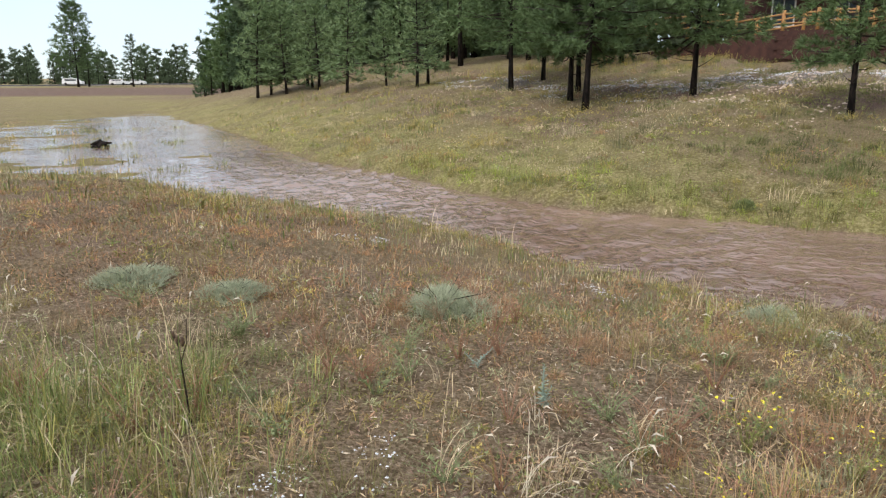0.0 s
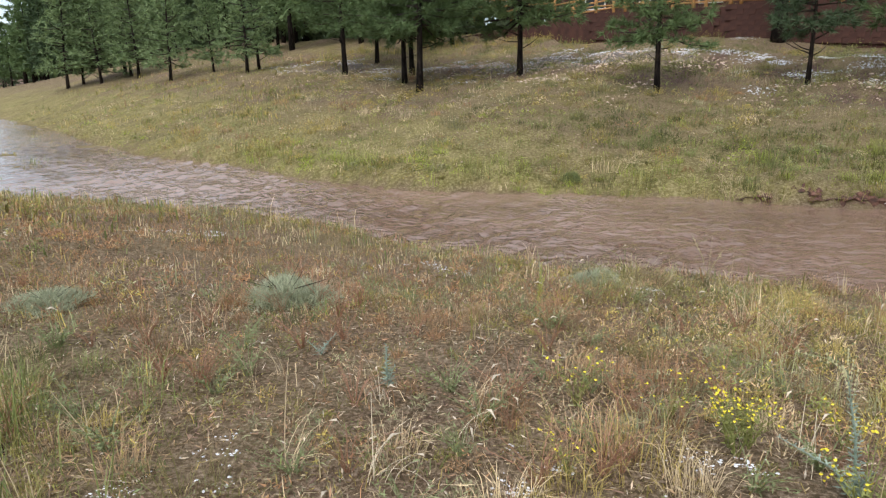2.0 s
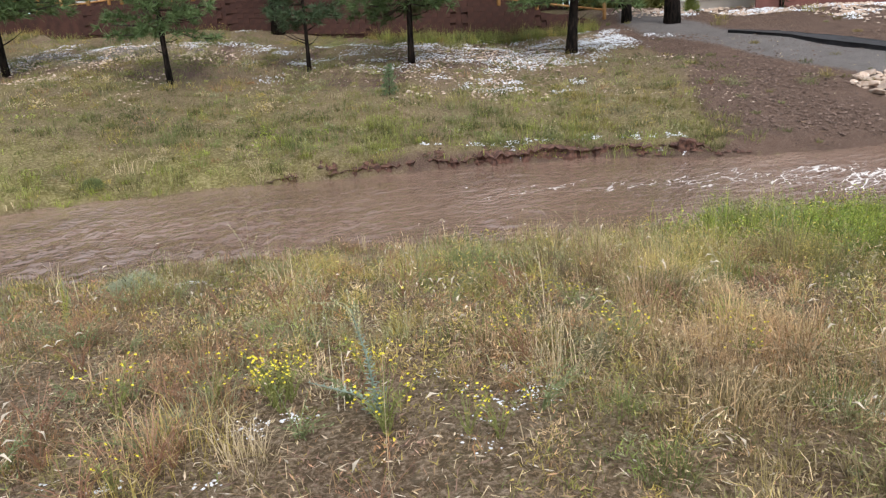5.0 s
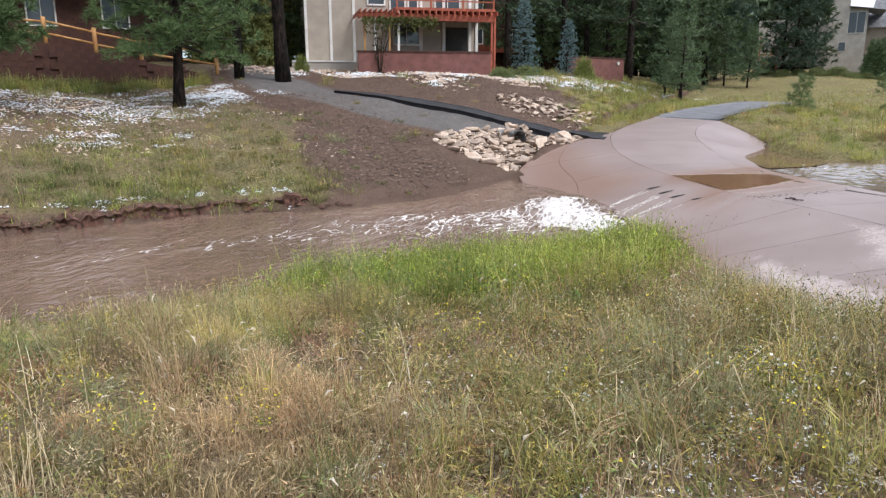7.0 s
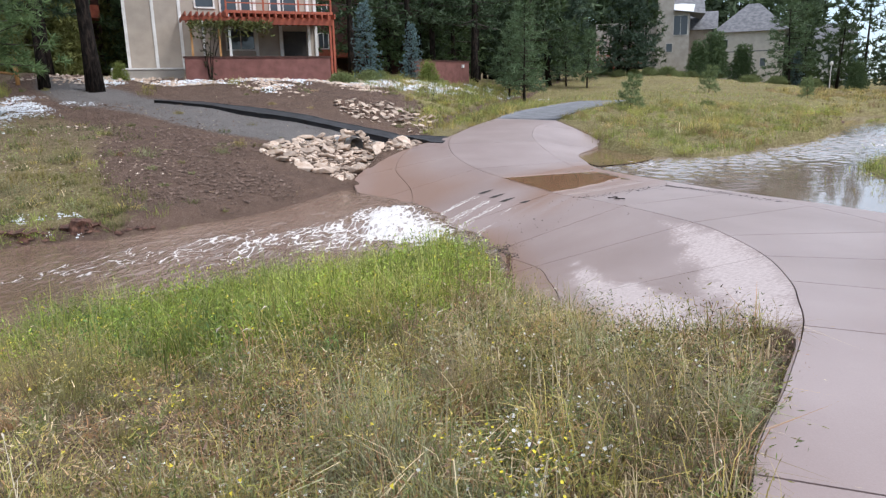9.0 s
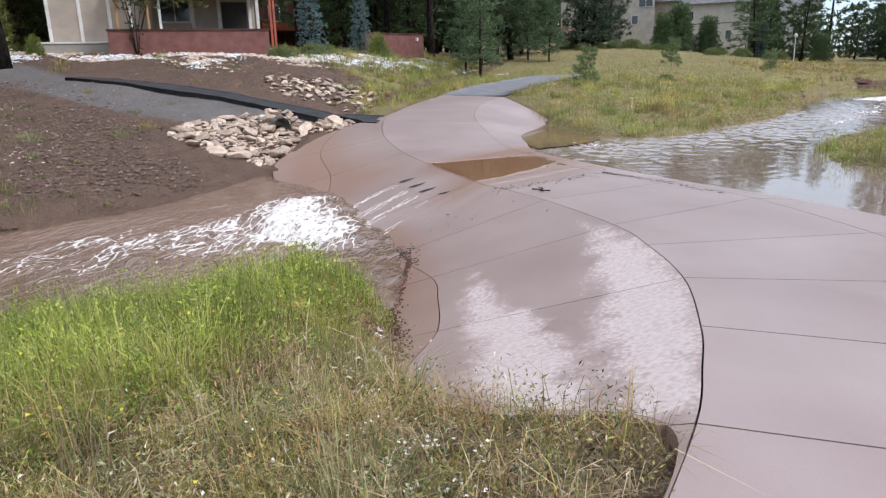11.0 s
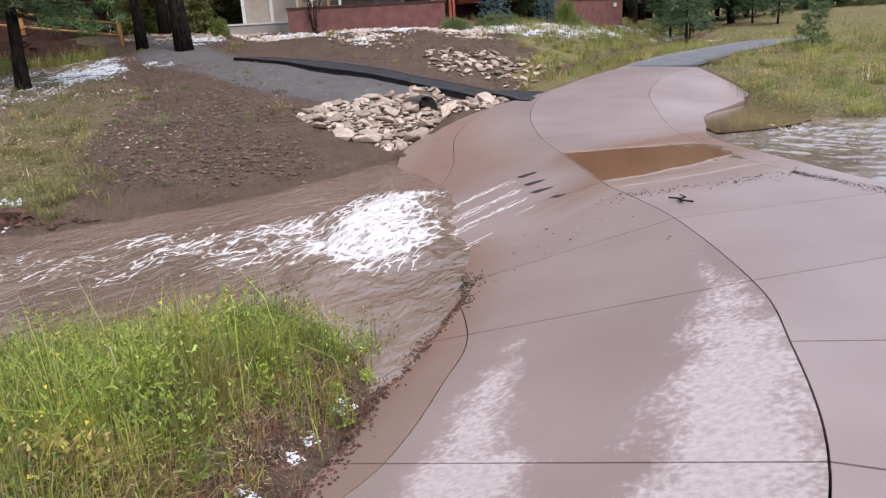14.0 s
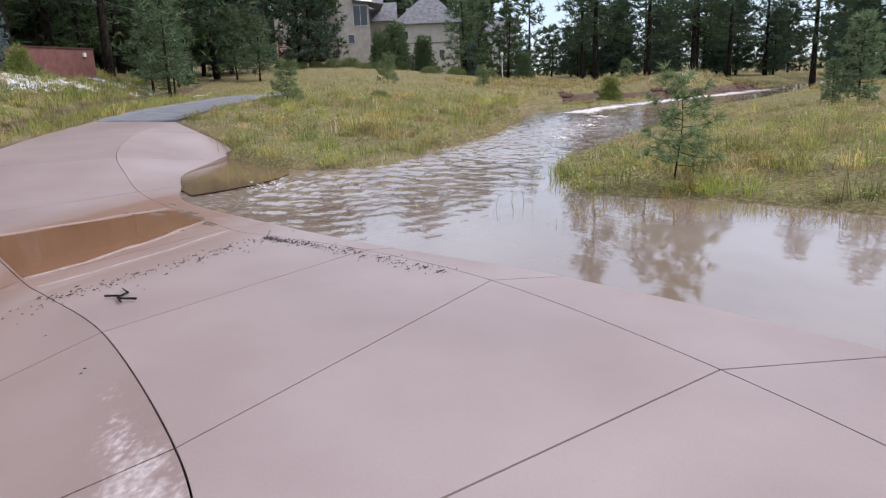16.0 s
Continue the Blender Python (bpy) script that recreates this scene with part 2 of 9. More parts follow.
    rr.inputs[3].default_value, rr.inputs[4].default_value = rough, 0.75
    l.new(froth, rr.inputs[0])
    l.new(rr.outputs[0], bsdf.inputs["Roughness"])
    return m


def concrete_material():
    """Tinted broom-finished concrete, half wet: dark smooth damp film broken by paler dry-scaled patches."""
    m = bpy.data.materials.new("tinted_concrete")
    m.use_nodes = True
    n, l = m.node_tree.nodes, m.node_tree.links
    bsdf = n["Principled BSDF"]
    co = n.new("ShaderNodeTexCoord")
    big, mid, fine = (n.new("ShaderNodeTexNoise") for _ in range(3))
    for t, s, d in ((big, 0.6, 5), (mid, 24.0, 12), (fine, 90.0, 3)):
        t.inputs["Scale"].default_value, t.inputs["Detail"].default_value = s, d
        l.new(co.outputs["Object"], t.inputs[0])
    wet = n.new("ShaderNodeValToRGB")
    wet.color_ramp.elements[0].position, wet.color_ramp.elements[1].position = 0.3, 0.7
    wet.color_ramp.elements[0].color, wet.color_ramp.elements[1].color = (0.27, 0.2, 0.183, 1), (0.345, 0.27, 0.253, 1)
    l.new(big.outputs[0], wet.inputs[0])
    dry = n.new("ShaderNodeValToRGB")
    dry.color_ramp.elements[0].position, dry.color_ramp.elements[1].position = 0.35, 0.65
    dry.color_ramp.elements[0].color, dry.color_ramp.elements[1].color = (0.47, 0.4, 0.385, 1), (0.6, 0.525, 0.51, 1)
    l.new(mid.outputs[0], dry.inputs[0])
    zone, sep = n.new("ShaderNodeAttribute"), n.new("ShaderNodeSeparateColor")
    zone.attribute_name = "zone"
    l.new(zone.outputs[0], sep.inputs[0])
    # red: dry patches, green: silt film
    ad = n.new("ShaderNodeMath")
    ad.operation = "MULTIPLY_ADD"
    ad.inputs[1].default_value = 0.5
    drift, sway = n.new("ShaderNodeTexNoise"), n.new("ShaderNodeMath")
    drift.inputs["Scale"].default_value, drift.inputs["Detail"].default_value = 3.4, 7
    l.new(co.outputs["Object"], drift.inputs[0])
    sway.operation = "MULTIPLY_ADD"
    sway.inputs[1].default_value = 0.55
    l.new(drift.outputs[0], sway.inputs[0])
    l.new(sep.outputs[0], sway.inputs[2])
    l.new(mid.outputs[0], ad.inputs[0])
    l.new(sway.outputs[0], ad.inputs[2])
    fac = n.new("ShaderNodeMapRange")
    fac.inputs[1].default_value, fac.inputs[2].default_value = 0.98, 1.2
    l.new(ad.outputs[0], fac.inputs[0])
    mx = n.new("ShaderNodeMix")
    mx.data_type = "RGBA"
    l.new(fac.outputs[0], mx.inputs[0])
    l.new(wet.outputs[0], mx.inputs[6])
    l.new(dry.outputs[0], mx.inputs[7])
    silt = n.new("ShaderNodeMix")
    silt.data_type = "RGBA"
    silt.inputs[7].default_value = (0.235, 0.125, 0.075, 1)
    l.new(sep.outputs[1], silt.inputs[0])
    l.new(mx.outputs[2], silt.inputs[6])
    grain = n.new("ShaderNodeMix")
    grain.data_type, grain.blend_type = "RGBA", "OVERLAY"
    grain.inputs[0].default_value = 0.1
    l.new(silt.outputs[2], grain.inputs[6])
    l.new(fine.outputs[0], grain.inputs[7])
    l.new(grain.outputs[2], bsdf.inputs["Base Color"])
    rr = n.new("ShaderNodeMapRange")
    rr.inputs[3].default_value, rr.inputs[4].default_value = 0.38, 0.8
    l.new(fac.outputs[0], rr.inputs[0])
    l.new(rr.outputs[0], bsdf.inputs["Roughness"])
    b = n.new("ShaderNodeBump")
    b.inputs["Strength"].default_value, b.inputs["Distance"].default_value = 0.1, 0.006
    l.new(fine.outputs[0], b.inputs["Height"])
    l.new(b.outputs[0], bsdf.inputs["Normal"])
    return m


M_GROUND = ground_material()
M_CONC = concrete_material()
M_LEAF = leaf_material("needles", 0.2)
M_GRASS = leaf_material("grass_blades", 0.28)
M_BARK = material("dark_pine_bark", [(0.008, 0.007, 0.006), (0.02, 0.016, 0.014), (0.042, 0.031, 0.025)], 9, 0.95, 0.8, 30, stretch=(1, 1, 0.3), dist=0.04)
M_BARK.node_tree.nodes["Principled BSDF"].inputs["Specular IOR Level"].default_value = 0.1
M_ASPHALT = material("wet_asphalt", [(0.012, 0.012, 0.014), (0.03, 0.03, 0.034)], 3, 0.8, 0.3, 120)
M_ASPHALT_OLD = material("grey_asphalt", [(0.12, 0.12, 0.13), (0.2, 0.2, 0.21)], 2, 0.6, 0.3, 120)
M_STONE = material("pale_riprap_stone", [(0.4, 0.28, 0.2), (0.53, 0.41, 0.32), (0.64, 0.53, 0.44)], 2.0, 0.85, 0.4, 18, tint="random", spread=(0.3, 0.7))
M_HAIL = material("hail", [(0.55, 0.57, 0.6), (0.8, 0.82, 0.85)], 20, 0.5, 0.2, 60)
M_WOOD = material("honey_fence_wood", [(0.36, 0.17, 0.05), (0.52, 0.28, 0.10)], 5, 0.6, 0.3, 40, stretch=(1, 1, 0.25))
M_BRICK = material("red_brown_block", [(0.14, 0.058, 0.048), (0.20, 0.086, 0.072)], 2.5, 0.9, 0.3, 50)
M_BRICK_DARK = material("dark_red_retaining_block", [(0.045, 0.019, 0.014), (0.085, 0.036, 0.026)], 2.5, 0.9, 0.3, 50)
M_STUCCO = material("tan_stucco", [(0.35, 0.3, 0.25), (0.42, 0.36, 0.3)], 1.5, 0.95, 0.2, 60)
M_STUCCO_GREY = material("grey_tan_stucco", [(0.34, 0.31, 0.27), (0.42, 0.385, 0.34)], 1.5, 0.95, 0.2, 60)
M_STUCCO_PALE = material("pale_cream_siding", [(0.5, 0.46, 0.4), (0.58, 0.54, 0.47)], 1.5, 0.9, 0.2, 60)
M_TRIM = material("white_painted_trim", [(0.62, 0.6, 0.57), (0.75, 0.73, 0.7)], 3, 0.6, 0.1, 60)
M_REDWOOD = material("red_stained_deck_wood", [(0.26, 0.055, 0.028), (0.38, 0.095, 0.045)], 4, 0.65, 0.3, 40)
M_ROOF = material("grey_shingle_roof", [(0.11, 0.11, 0.12), (0.2, 0.2, 0.21)], 2, 0.85, 0.4, 20)
# near-black: shade of openings put into colour; also wheels, chair and debris
M_DARK = material("shaded_interior", [(0.02, 0.018, 0.016), (0.04, 0.035, 0.03)], 2, 0.8, 0.1, 20)
M_METAL = material("galvanised_pipe", [(0.4, 0.42, 0.44), (0.6, 0.62, 0.64)], 6, 0.35, 0.2, 30, metal=0.9)
M_WHITE = material("white_vehicle_paint", [(0.7, 0.7, 0.7), (0.8, 0.8, 0.8)], 2, 0.35, 0.0, 30)
M_CREEK = water_material("muddy_creek_water", [(0.17, 0.11, 0.08), (0.24, 0.16, 0.12)], 150, 3.2, 0.9, 0.05, 2.0)
M_LAKE = water_material("flooded_wash_water", [(0.215, 0.152, 0.112), (0.29, 0.225, 0.185)], 140, 3.0, 0.6, 0.04, 2.3)
M_PUDDLE = water_material("brown_puddle_water", [(0.2, 0.1, 0.056), (0.26, 0.138, 0.08)], 30, 3.0, 0.02, 0.08, 1.33)
M_SHALLOW = water_material("tea_brown_shallows", [(0.15, 0.095, 0.055), (0.19, 0.125, 0.075)], 30, 3.0, 0.05, 0.08, 1.33)
M_GLASS = bpy.data.materials.new("window_glass")
M_GLASS.use_nodes = True
_g = M_GLASS.node_tree.nodes["Principled BSDF"]
_g.inputs["Base Color"].default_value, _g.inputs["Roughness"].default_value = (0.05, 0.06, 0.07, 1), 0.06


# ---- terrain: heights of the wash, its banks and the hillside ----
CREEK_Z, LAKE_Z = -1.2, -0.62
FAR_BANK = np.array([(-260, 300), (-80, 110), (-31, 52.4), (-18, 36.3), (-10, 24.8), (-5.6, 21.3), (-2.9, 18.4), (0, 16.3), (2.6, 15.5), (5.7, 14.5), (9.1, 12.9), (11.3, 11.9), (13.7, 10.3), (15.2, 8), (18.3, 6.2), (22, 5.6), (26, 5.4), (30, 5), (36, 4), (60, 3), (300, -20)], float)
NEAR_BANK = np.array([(-300, 60), (-60, 26), (-18.6, 18.7), (-12.7, 18.2), (-7.9, 16.5), (-5.2, 14.7), (-2.7, 13.0), (-0.6, 11.6), (1.3, 10.6), (3.6, 9.3), (5.7, 8.0), (7.5, 6.4), (9.4, 4.9), (11.0, 3.4), (12.0, 1.8), (12.4, 0.4), (14.6, 0.2), (17, 0.5)], float)
LAKE = np.array([(11, -9.5), (13.1, -7.1), (13.9, -6.85), (15.5, -6.0), (16.9, -5.0), (18.2, -4.0), (20.85, -2.6), (22.4, -1.7), (24.3, -1.4), (26.4, -1.2), (29.2, -1.7), (29.3, -2.4), (27.2, -3.0), (25.9, -3.8), (25.4, -5.0), (25.8, -6.1), (28.8, -7.9), (31.9, -10.2), (39.7, -14), (43.0, -14.9), (52.5, -18.6), (56.0, -22.5), (56.6, -27), (54.8, -33), (58, -39), (65, -46.5), (90, -80), (93, -84), (88, -84), (62, -52), (46.6, -32), (37.8, -20.8), (31.3, -15.9), (27.6, -12.5), (25.1, -10.1), (23, -8.9), (20.1, -8.05), (19.2, -8.9), (18.3, -9.8), (17.4, -10.4), (16.7, -10.7), (14, -12.5), (11, -12.5)], float)
CREEK = np.concatenate([FAR_BANK[1:16], np.array([(22.6, 5.0), (20.6, 4.0), (19.7, 2.8), (17, 0.5)]), NEAR_BANK[::-1][1:-1]])
PATH_X = [-300, 0, 5, 7.5, 9, 10.5, 13.1, 15.2, 16.7, 21.8, 23.6, 26, 27.4, 30, 34, 38, 45, 60, 120, 400]
PATH_H = [1.0, 0.05, 0.0, -0.1, -0.175, -0.28, -0.47, -0.52, -0.58, -0.55, -0.5, -0.2, -0.15, 0.08, 0.36, 0.58, 0.8, 1.2, 2.6, 6]
PATH_MID = np.array([(-60, -7), (-6, -3.7), (0, -3), (3.4, -3), (6, -3.8), (9, -4.6), (10.6, -4.8), (12.6, -4.6), (14.4, -4.1), (16.4, -3.3), (19, -1.4), (22.6, 0.3), (26, 1.5), (30, 1.8), (33.6, 0.9), (38, 0.2), (44, -2.2), (52, -4.9), (70, -9)], float)


# foot of the retaining wall: x, y, foot height, top height
WALL = np.array([(-8.4, 61.4, 3.9, 4.0), (3.3, 51.9, 3.4, 3.5), (8.6, 45.4, 3.1, 4.2), (10.6, 42.8, 3.06, 4.43), (15.5, 35.3, 2.66, 4.2), (20.5, 29.7, 2.3, 3.84), (23.5, 26.4, 2.1, 3.54), (26.8, 24.3, 2.06, 2.83), (29.1, 23.1, 2.06, 2.4)])
TERRACE = np.vstack([WALL[:, :2] + [0.32, 0.32], [(33, 26), (40, 40), (30, 90), (0, 90)]])


def line_dist(x, y, line):
    x, y = np.asarray(x, float), np.asarray(y, float)
    d = np.full(x.shape, 1e9)
    for (ax, ay), (bx, by) in zip(line[:-1], line[1:]):
        k = np.clip(((x - ax) * (bx - ax) + (y - ay) * (by - ay)) / ((bx - ax) ** 2 + (by - ay) ** 2), 0, 1)
        d = np.minimum(d, np.hypot(x - ax - k * (bx - ax), y - ay - k * (by - ay)))
    return d


def inside(x, y, ring):
    x, y = np.asarray(x, float), np.asarray(y, float)
    hit = np.zeros(x.shape, bool)
    for (ax, ay), (bx, by) in zip(ring, np.roll(ring, -1, axis=0)):
        if ay != by:
            hit ^= ((ay > y) != (by > y)) & (x < (bx - ax) * (y - ay) / (by - ay) + ax)
    return hit


def ripple(x, y, s, seed=0.0):
    """Smooth uneven ground, about -1 to 1."""
    a = np.sin(x * s + seed) * np.cos(y * s * 0.83 + 1.3 * seed) + 0.6 * np.sin(x * s * 2.1 - y * s * 1.7 + seed * 2)
    return (a + 0.4 * np.sin(x * s * 4.3 + y * s * 3.9 + seed * 3) + 0.3 * np.cos(x * s * 7.7 - y * s * 6.1)) / 2.0


def path_h(x):
    return np.interp(x, PATH_X, PATH_H)


def hill_h(x, y):
    d = line_dist(x, y, FAR_BANK)
    west = np.interp(d, [0, 0.25, 0.6, 5, 10, 15, 25, 60, 300], [0, 0.16, 0.28, 1.12, 1.92, 2.6, 3.6, 4.6, 8]) * np.where(np.asarray(x) > 0, np.clip(1.0 + 0.006 * np.asarray(x), 1.0, 1.2), np.clip(1.0 - 0.035 * np.asarray(x), 1.0, 1.5))
    east = np.interp(d, [0, 0.5, 4, 8, 14, 25, 60, 300], [0, 0.3, 1.2, 1.72, 2.0, 2.6, 3.5, 8])
    k = np.clip((np.asarray(x) - 17) / 11, 0, 1)
    base = np.interp(x, [22, 24, 27, 32, 36, 40, 60], [CREEK_Z, -1.1, -0.7, 0.2, 0.5, 0.62, 1.2])
    # on the open flats upstream of the far road the slope dies out
    flat = np.clip((-25 - np.asarray(x)) / 30, 0, 1)
    return base + (west * (1 - k) + east * k) * (1 - 0.7 * flat)


def near_h(x, y):
    d = line_dist(x, y, NEAR_BANK)
    return CREEK_Z + np.interp(d, [0, 0.3, 2, 5, 8.3, 11, 30, 300], [0, 0.12, 0.4, 0.95, 1.15, 1.2, 1.3, 3])


def spit(x, y):
    """One on the low flats south of the channel that feeds the pool."""
    return np.clip((-(y + 7) - (x - 26) * 0.9) / 3, 0, 1) * np.clip((x - 20) / 4, 0, 1)


def lake_h(x, y):
    d = line_dist(x, y, np.vstack([LAKE, LAKE[:1]]))
    low = LAKE_Z + np.interp(d, [0, 0.5, 2, 8, 20, 60, 300], [0.0, 0.12, 0.25, 0.6, 1.0, 1.6, 4]) * (1 - 0.6 * spit(x, y) * np.clip(1.6 - d / 12, 0, 1))
    p = line_dist(x, y, PATH_MID)
    return np.maximum(low, np.minimum(path_h(x) - 0.02, path_h(x) + 0.1 - 0.06 * p) * 1.0)


def ground_h(x, y):
    x, y = np.asarray(x, float), np.asarray(y, float)
    north = inside(x, y, np.vstack([FAR_BANK, [(400, 900), (-600, 900)]]))
    creek = inside(x, y, CREEK)
    lake = inside(x, y, LAKE)
    east = np.clip((x - 7.5) / 3.0, 0, 1) * np.clip((-y - x * 0.02 + 1.5) / 2.0, 0, 1)
    south = near_h(x, y) * (1 - east) + lake_h(x, y) * east
    south = np.where(x > 16.5, lake_h(x, y), south)
    # the meadow south of the path is level with it
    p = line_dist(x, y, PATH_MID)
    z = np.where(north, hill_h(x, y), south)
    z = np.where(x > 27, np.maximum(z, np.minimum(path_h(x) - 0.03, path_h(x) - 0.15 * (p - 1.6))), z)
    # the land climbs gently toward the houses
    rise = np.interp(x, [48, 70, 110, 220], [0.0, 1.9, 4.4, 9.0]) * np.clip((y + 42) / 30, 0.12, 1)
    z = np.where(x > 48, np.maximum(z, rise - 0.4), z)
    # steep stony shoulder round the culvert
    z = z + 0.32 * np.exp(-(((x - 22.6) / 1.6) ** 2 + ((y - 8.4) / 1.5) ** 2)) * north
    # low mound beside the upper creek
    z = z + 1.0 * np.exp(-(((x - 60.5) * 0.8 - (y + 35.5) * 0.6) ** 2 / 60 + ((x - 60.5) * 0.6 + (y + 35.5) * 0.8) ** 2 / 26))
    # terrace held up by the retaining wall
    top = np.interp(x, WALL[:, 0], WALL[:, 3])
    z = np.where(inside(x, y, TERRACE), np.maximum(z, top - 0.12), z)
    foot = np.interp(x, WALL[:, 0], WALL[:, 2])
    off = line_dist(x, y, WALL[:, :2])
    z = np.where((off < 1.2) & ~inside(x, y, TERRACE) & (x > 8.4), np.minimum(z, foot + 0.02), z)
    z = np.where(~inside(x, y, TERRACE) & (x < 8.6) & (off < 14), np.maximum(z, foot + 0.1 - 0.2 * off), z)
    rough = 0.035 * ripple(x, y, 1.7) + 0.02 * ripple(x, y, 5.1, 2.0) + np.clip((p - 3) * 0.02, 0, 0.25) * ripple(x, y, 0.23, 4.0) * (1 - 0.85 * spit(x, y))
    z = z + np.where(p < 2.2, 0.0, rough)
    # creek bed, with grassy bars where the flood spreads over the flats
    dc = np.minimum(line_dist(x, y, FAR_BANK), line_dist(x, y, NEAR_BANK))
    bars = CREEK_Z - 0.085 + 0.19 * ripple(x, y, 0.33, 1.0) + 0.08 * ripple(x, y, 1.3, 5.0)
    bed = CREEK_Z - np.clip(dc * 0.5, 0, 0.45)
    wide = np.clip((-5 - x) / 6, 0, 1)
    bars = bars + 0.3 * np.clip((-36 - x) / 8, 0, 1)
    z = np.where(creek, bed * (1 - wide) + np.minimum(bars, CREEK_Z + 0.05 + 0.25 * np.clip((-36 - x) / 8, 0, 1)) * wide, z)
    # open flats and the road embankment beyond
    far = np.hypot(x, y)
    flats = -1.0 + np.interp(far, [90, 125, 190, 260, 900], [0, 0.1, 1.45, 1.7, 6.0])
    west = np.clip((-42 - x) / 22, 0, 1)
    z = z * (1 - west) + flats * west
    dl = line_dist(x, y, np.vstack([LAKE, LAKE[:1]]))
    islet = np.clip(1.0 - line_dist(x, y, [(45.8, -18.3), (48.5, -22.0), (51.0, -26.8)]) / 1.9, 0, 1)
    z = np.where((x > 44) & ~lake & (y < -14), LAKE_Z + (z - LAKE_Z) * np.clip(0.3 + dl / 4, 0, 1), z)
    z = np.where(lake, LAKE_Z - np.clip(dl * 0.3, 0, 0.4) + islet * 0.62, z)
    return z


# concrete: joints and edges of the path and its apron, from the near end to the far end (x, y, z)
LEFT_JOINT = [(-6, -2.2, 0.1), (-2, -1.6, 0.07), (1, -1.4, 0.05), (3.5, -1.5, 0.03), (5.23, -1.88, 0.0), (6.3, -2.31, -0.04), (7.5, -2.76, -0.1), (8.25, -2.95, -0.14), (9.0, -3.1, -0.175), (10.48, -3.27, -0.29), (11.75, -3.14, -0.32), (12.95, -2.905, -0.375), (15.24, -2.07, -0.505), (16.73, -1.25, -0.57), (17.63, -0.75, -0.61), (20.3, 0.62, -0.61), (21.87, 1.49, -0.55), (24.2, 2.5, -0.38), (26.4, 3.05, -0.16), (28.5, 3.22, -0.03), (31.3, 2.85, 0.18), (34.2, 2.2, 0.37)]
RIGHT_JOINT = [(-6, -5.2, 0.08), (-2.1, -4.7, 0.05), (0.8, -4.5, 0.03), (3.2, -4.6, 0.0), (4.7, -4.95, -0.05), (5.9, -5.3, -0.15), (7.2, -5.7, -0.25), (8.0, -5.9, -0.3), (8.8, -6.05, -0.34), (10.9, -6.2, -0.43), (13.2, -6.0, -0.52), (15.66, -5.31, -0.56), (17.4, -4.35, -0.58), (18.75, -3.3, -0.6), (19.55, -2.73, -0.615), (21.84, -1.66, -0.615), (23.4, -0.94, -0.53), (25.1, -0.4, -0.36), (26.7, 0.05, -0.16), (28.7, 0.3, -0.02), (31.2, 0.2, 0.16), (33.0, -0.45, 0.29)]
APRON_TOE = [(-6, -2.19, 0.1), (-2, -1.59, 0.07), (1, -1.39, 0.05), (3.5, -1.49, 0.03), (5.23, -1.87, 0.0), (6.31, -2.29, -0.05), (7.55, -2.6, -0.15), (8.3, -1.6, -0.52), (9.45, -0.72, -0.9), (10.75, -0.55, -1.08), (11.9, -0.2, -1.22), (12.9, 0.25, -1.35), (14.2, 0.95, -1.45), (15.3, 1.6, -1.5), (16.2, 2.2, -1.48), (18.8, 3.4, -1.45), (20.6, 4.4, -1.34), (23.4, 5.5, -0.95), (26.2, 4.6, -0.35), (28.5, 3.4, -0.05), (31.3, 2.87, 0.18), (34.2, 2.22, 0.37)]
OUTER_EDGE = [(-6, -5.21, 0.08), (-2.1, -4.71, 0.05), (0.8, -4.51, 0.03), (3.2, -4.62, 0.0), (4.65, -5.0, -0.05), (5.8, -5.4, -0.16), (7.1, -5.9, -0.28), (7.9, -6.3, -0.35), (8.8, -7.0, -0.42), (11.0, -7.6, -0.5), (13.1, -7.25, -0.56), (15.6, -6.0, -0.58), (17.4, -4.7, -0.59), (18.5, -3.95, -0.592), (19.55, -3.32, -0.594), (22.1, -1.92, -0.596), (24.2, -1.58, -0.59), (26.4, -1.4, -0.585), (28.6, -1.95, -0.54), (30.3, -2.2, -0.42), (31.6, -1.3, 0.0), (33.0, -0.47, 0.29)]
# the joint lines across the path and across the apron
PATH_CUTS = [0, 1, 2, 3, 4, 6, 8, 9, 10, 11, 12, 14, 15, 16, 18, 20, 21]
APRON_CUTS = [0, 1, 2, 3, 4, 6, 9, 11, 12, 14, 16, 17, 18, 21]
SLAB = np.stack([np.array(line, float) for line in (LEFT_JOINT, RIGHT_JOINT, APRON_TOE, OUTER_EDGE)], 1)
SLAB_RING = np.concatenate([SLAB[:, 2, :2], SLAB[::-1, 3, :2]])


def slab_plan(x, y):
    """Height of the concrete over a plan position (only meant where the slab lies)."""
    x, y = np.asarray(x, float), np.asarray(y, float)
    z = np.full(x.shape, 9.0)
    for a, b in zip(SLAB[:-1], SLAB[1:]):
        for p, q in ((2, 0), (0, 1), (1, 3)):
            quad = [a[p], a[q], b[q], b[p]]
            for tri in ((quad[0], quad[1], quad[2]), (quad[0], quad[2], quad[3])):
                (ax, ay, az), (bx, by, bz), (cx, cy, cz) = tri
                den = (by - cy) * (ax - cx) + (cx - bx) * (ay - cy)
                if abs(den) < 1e-6:
                    continue
                u = ((by - cy) * (x - cx) + (cx - bx) * (y - cy)) / den
                v = ((cy - ay) * (x - cx) + (ax - cx) * (y - cy)) / den
                ok = (u >= -1e-3) & (v >= -1e-3) & (u + v <= 1.001)
                z = np.where(ok, np.minimum(z, u * az + v * bz + (1 - u - v) * cz), z)
    return z


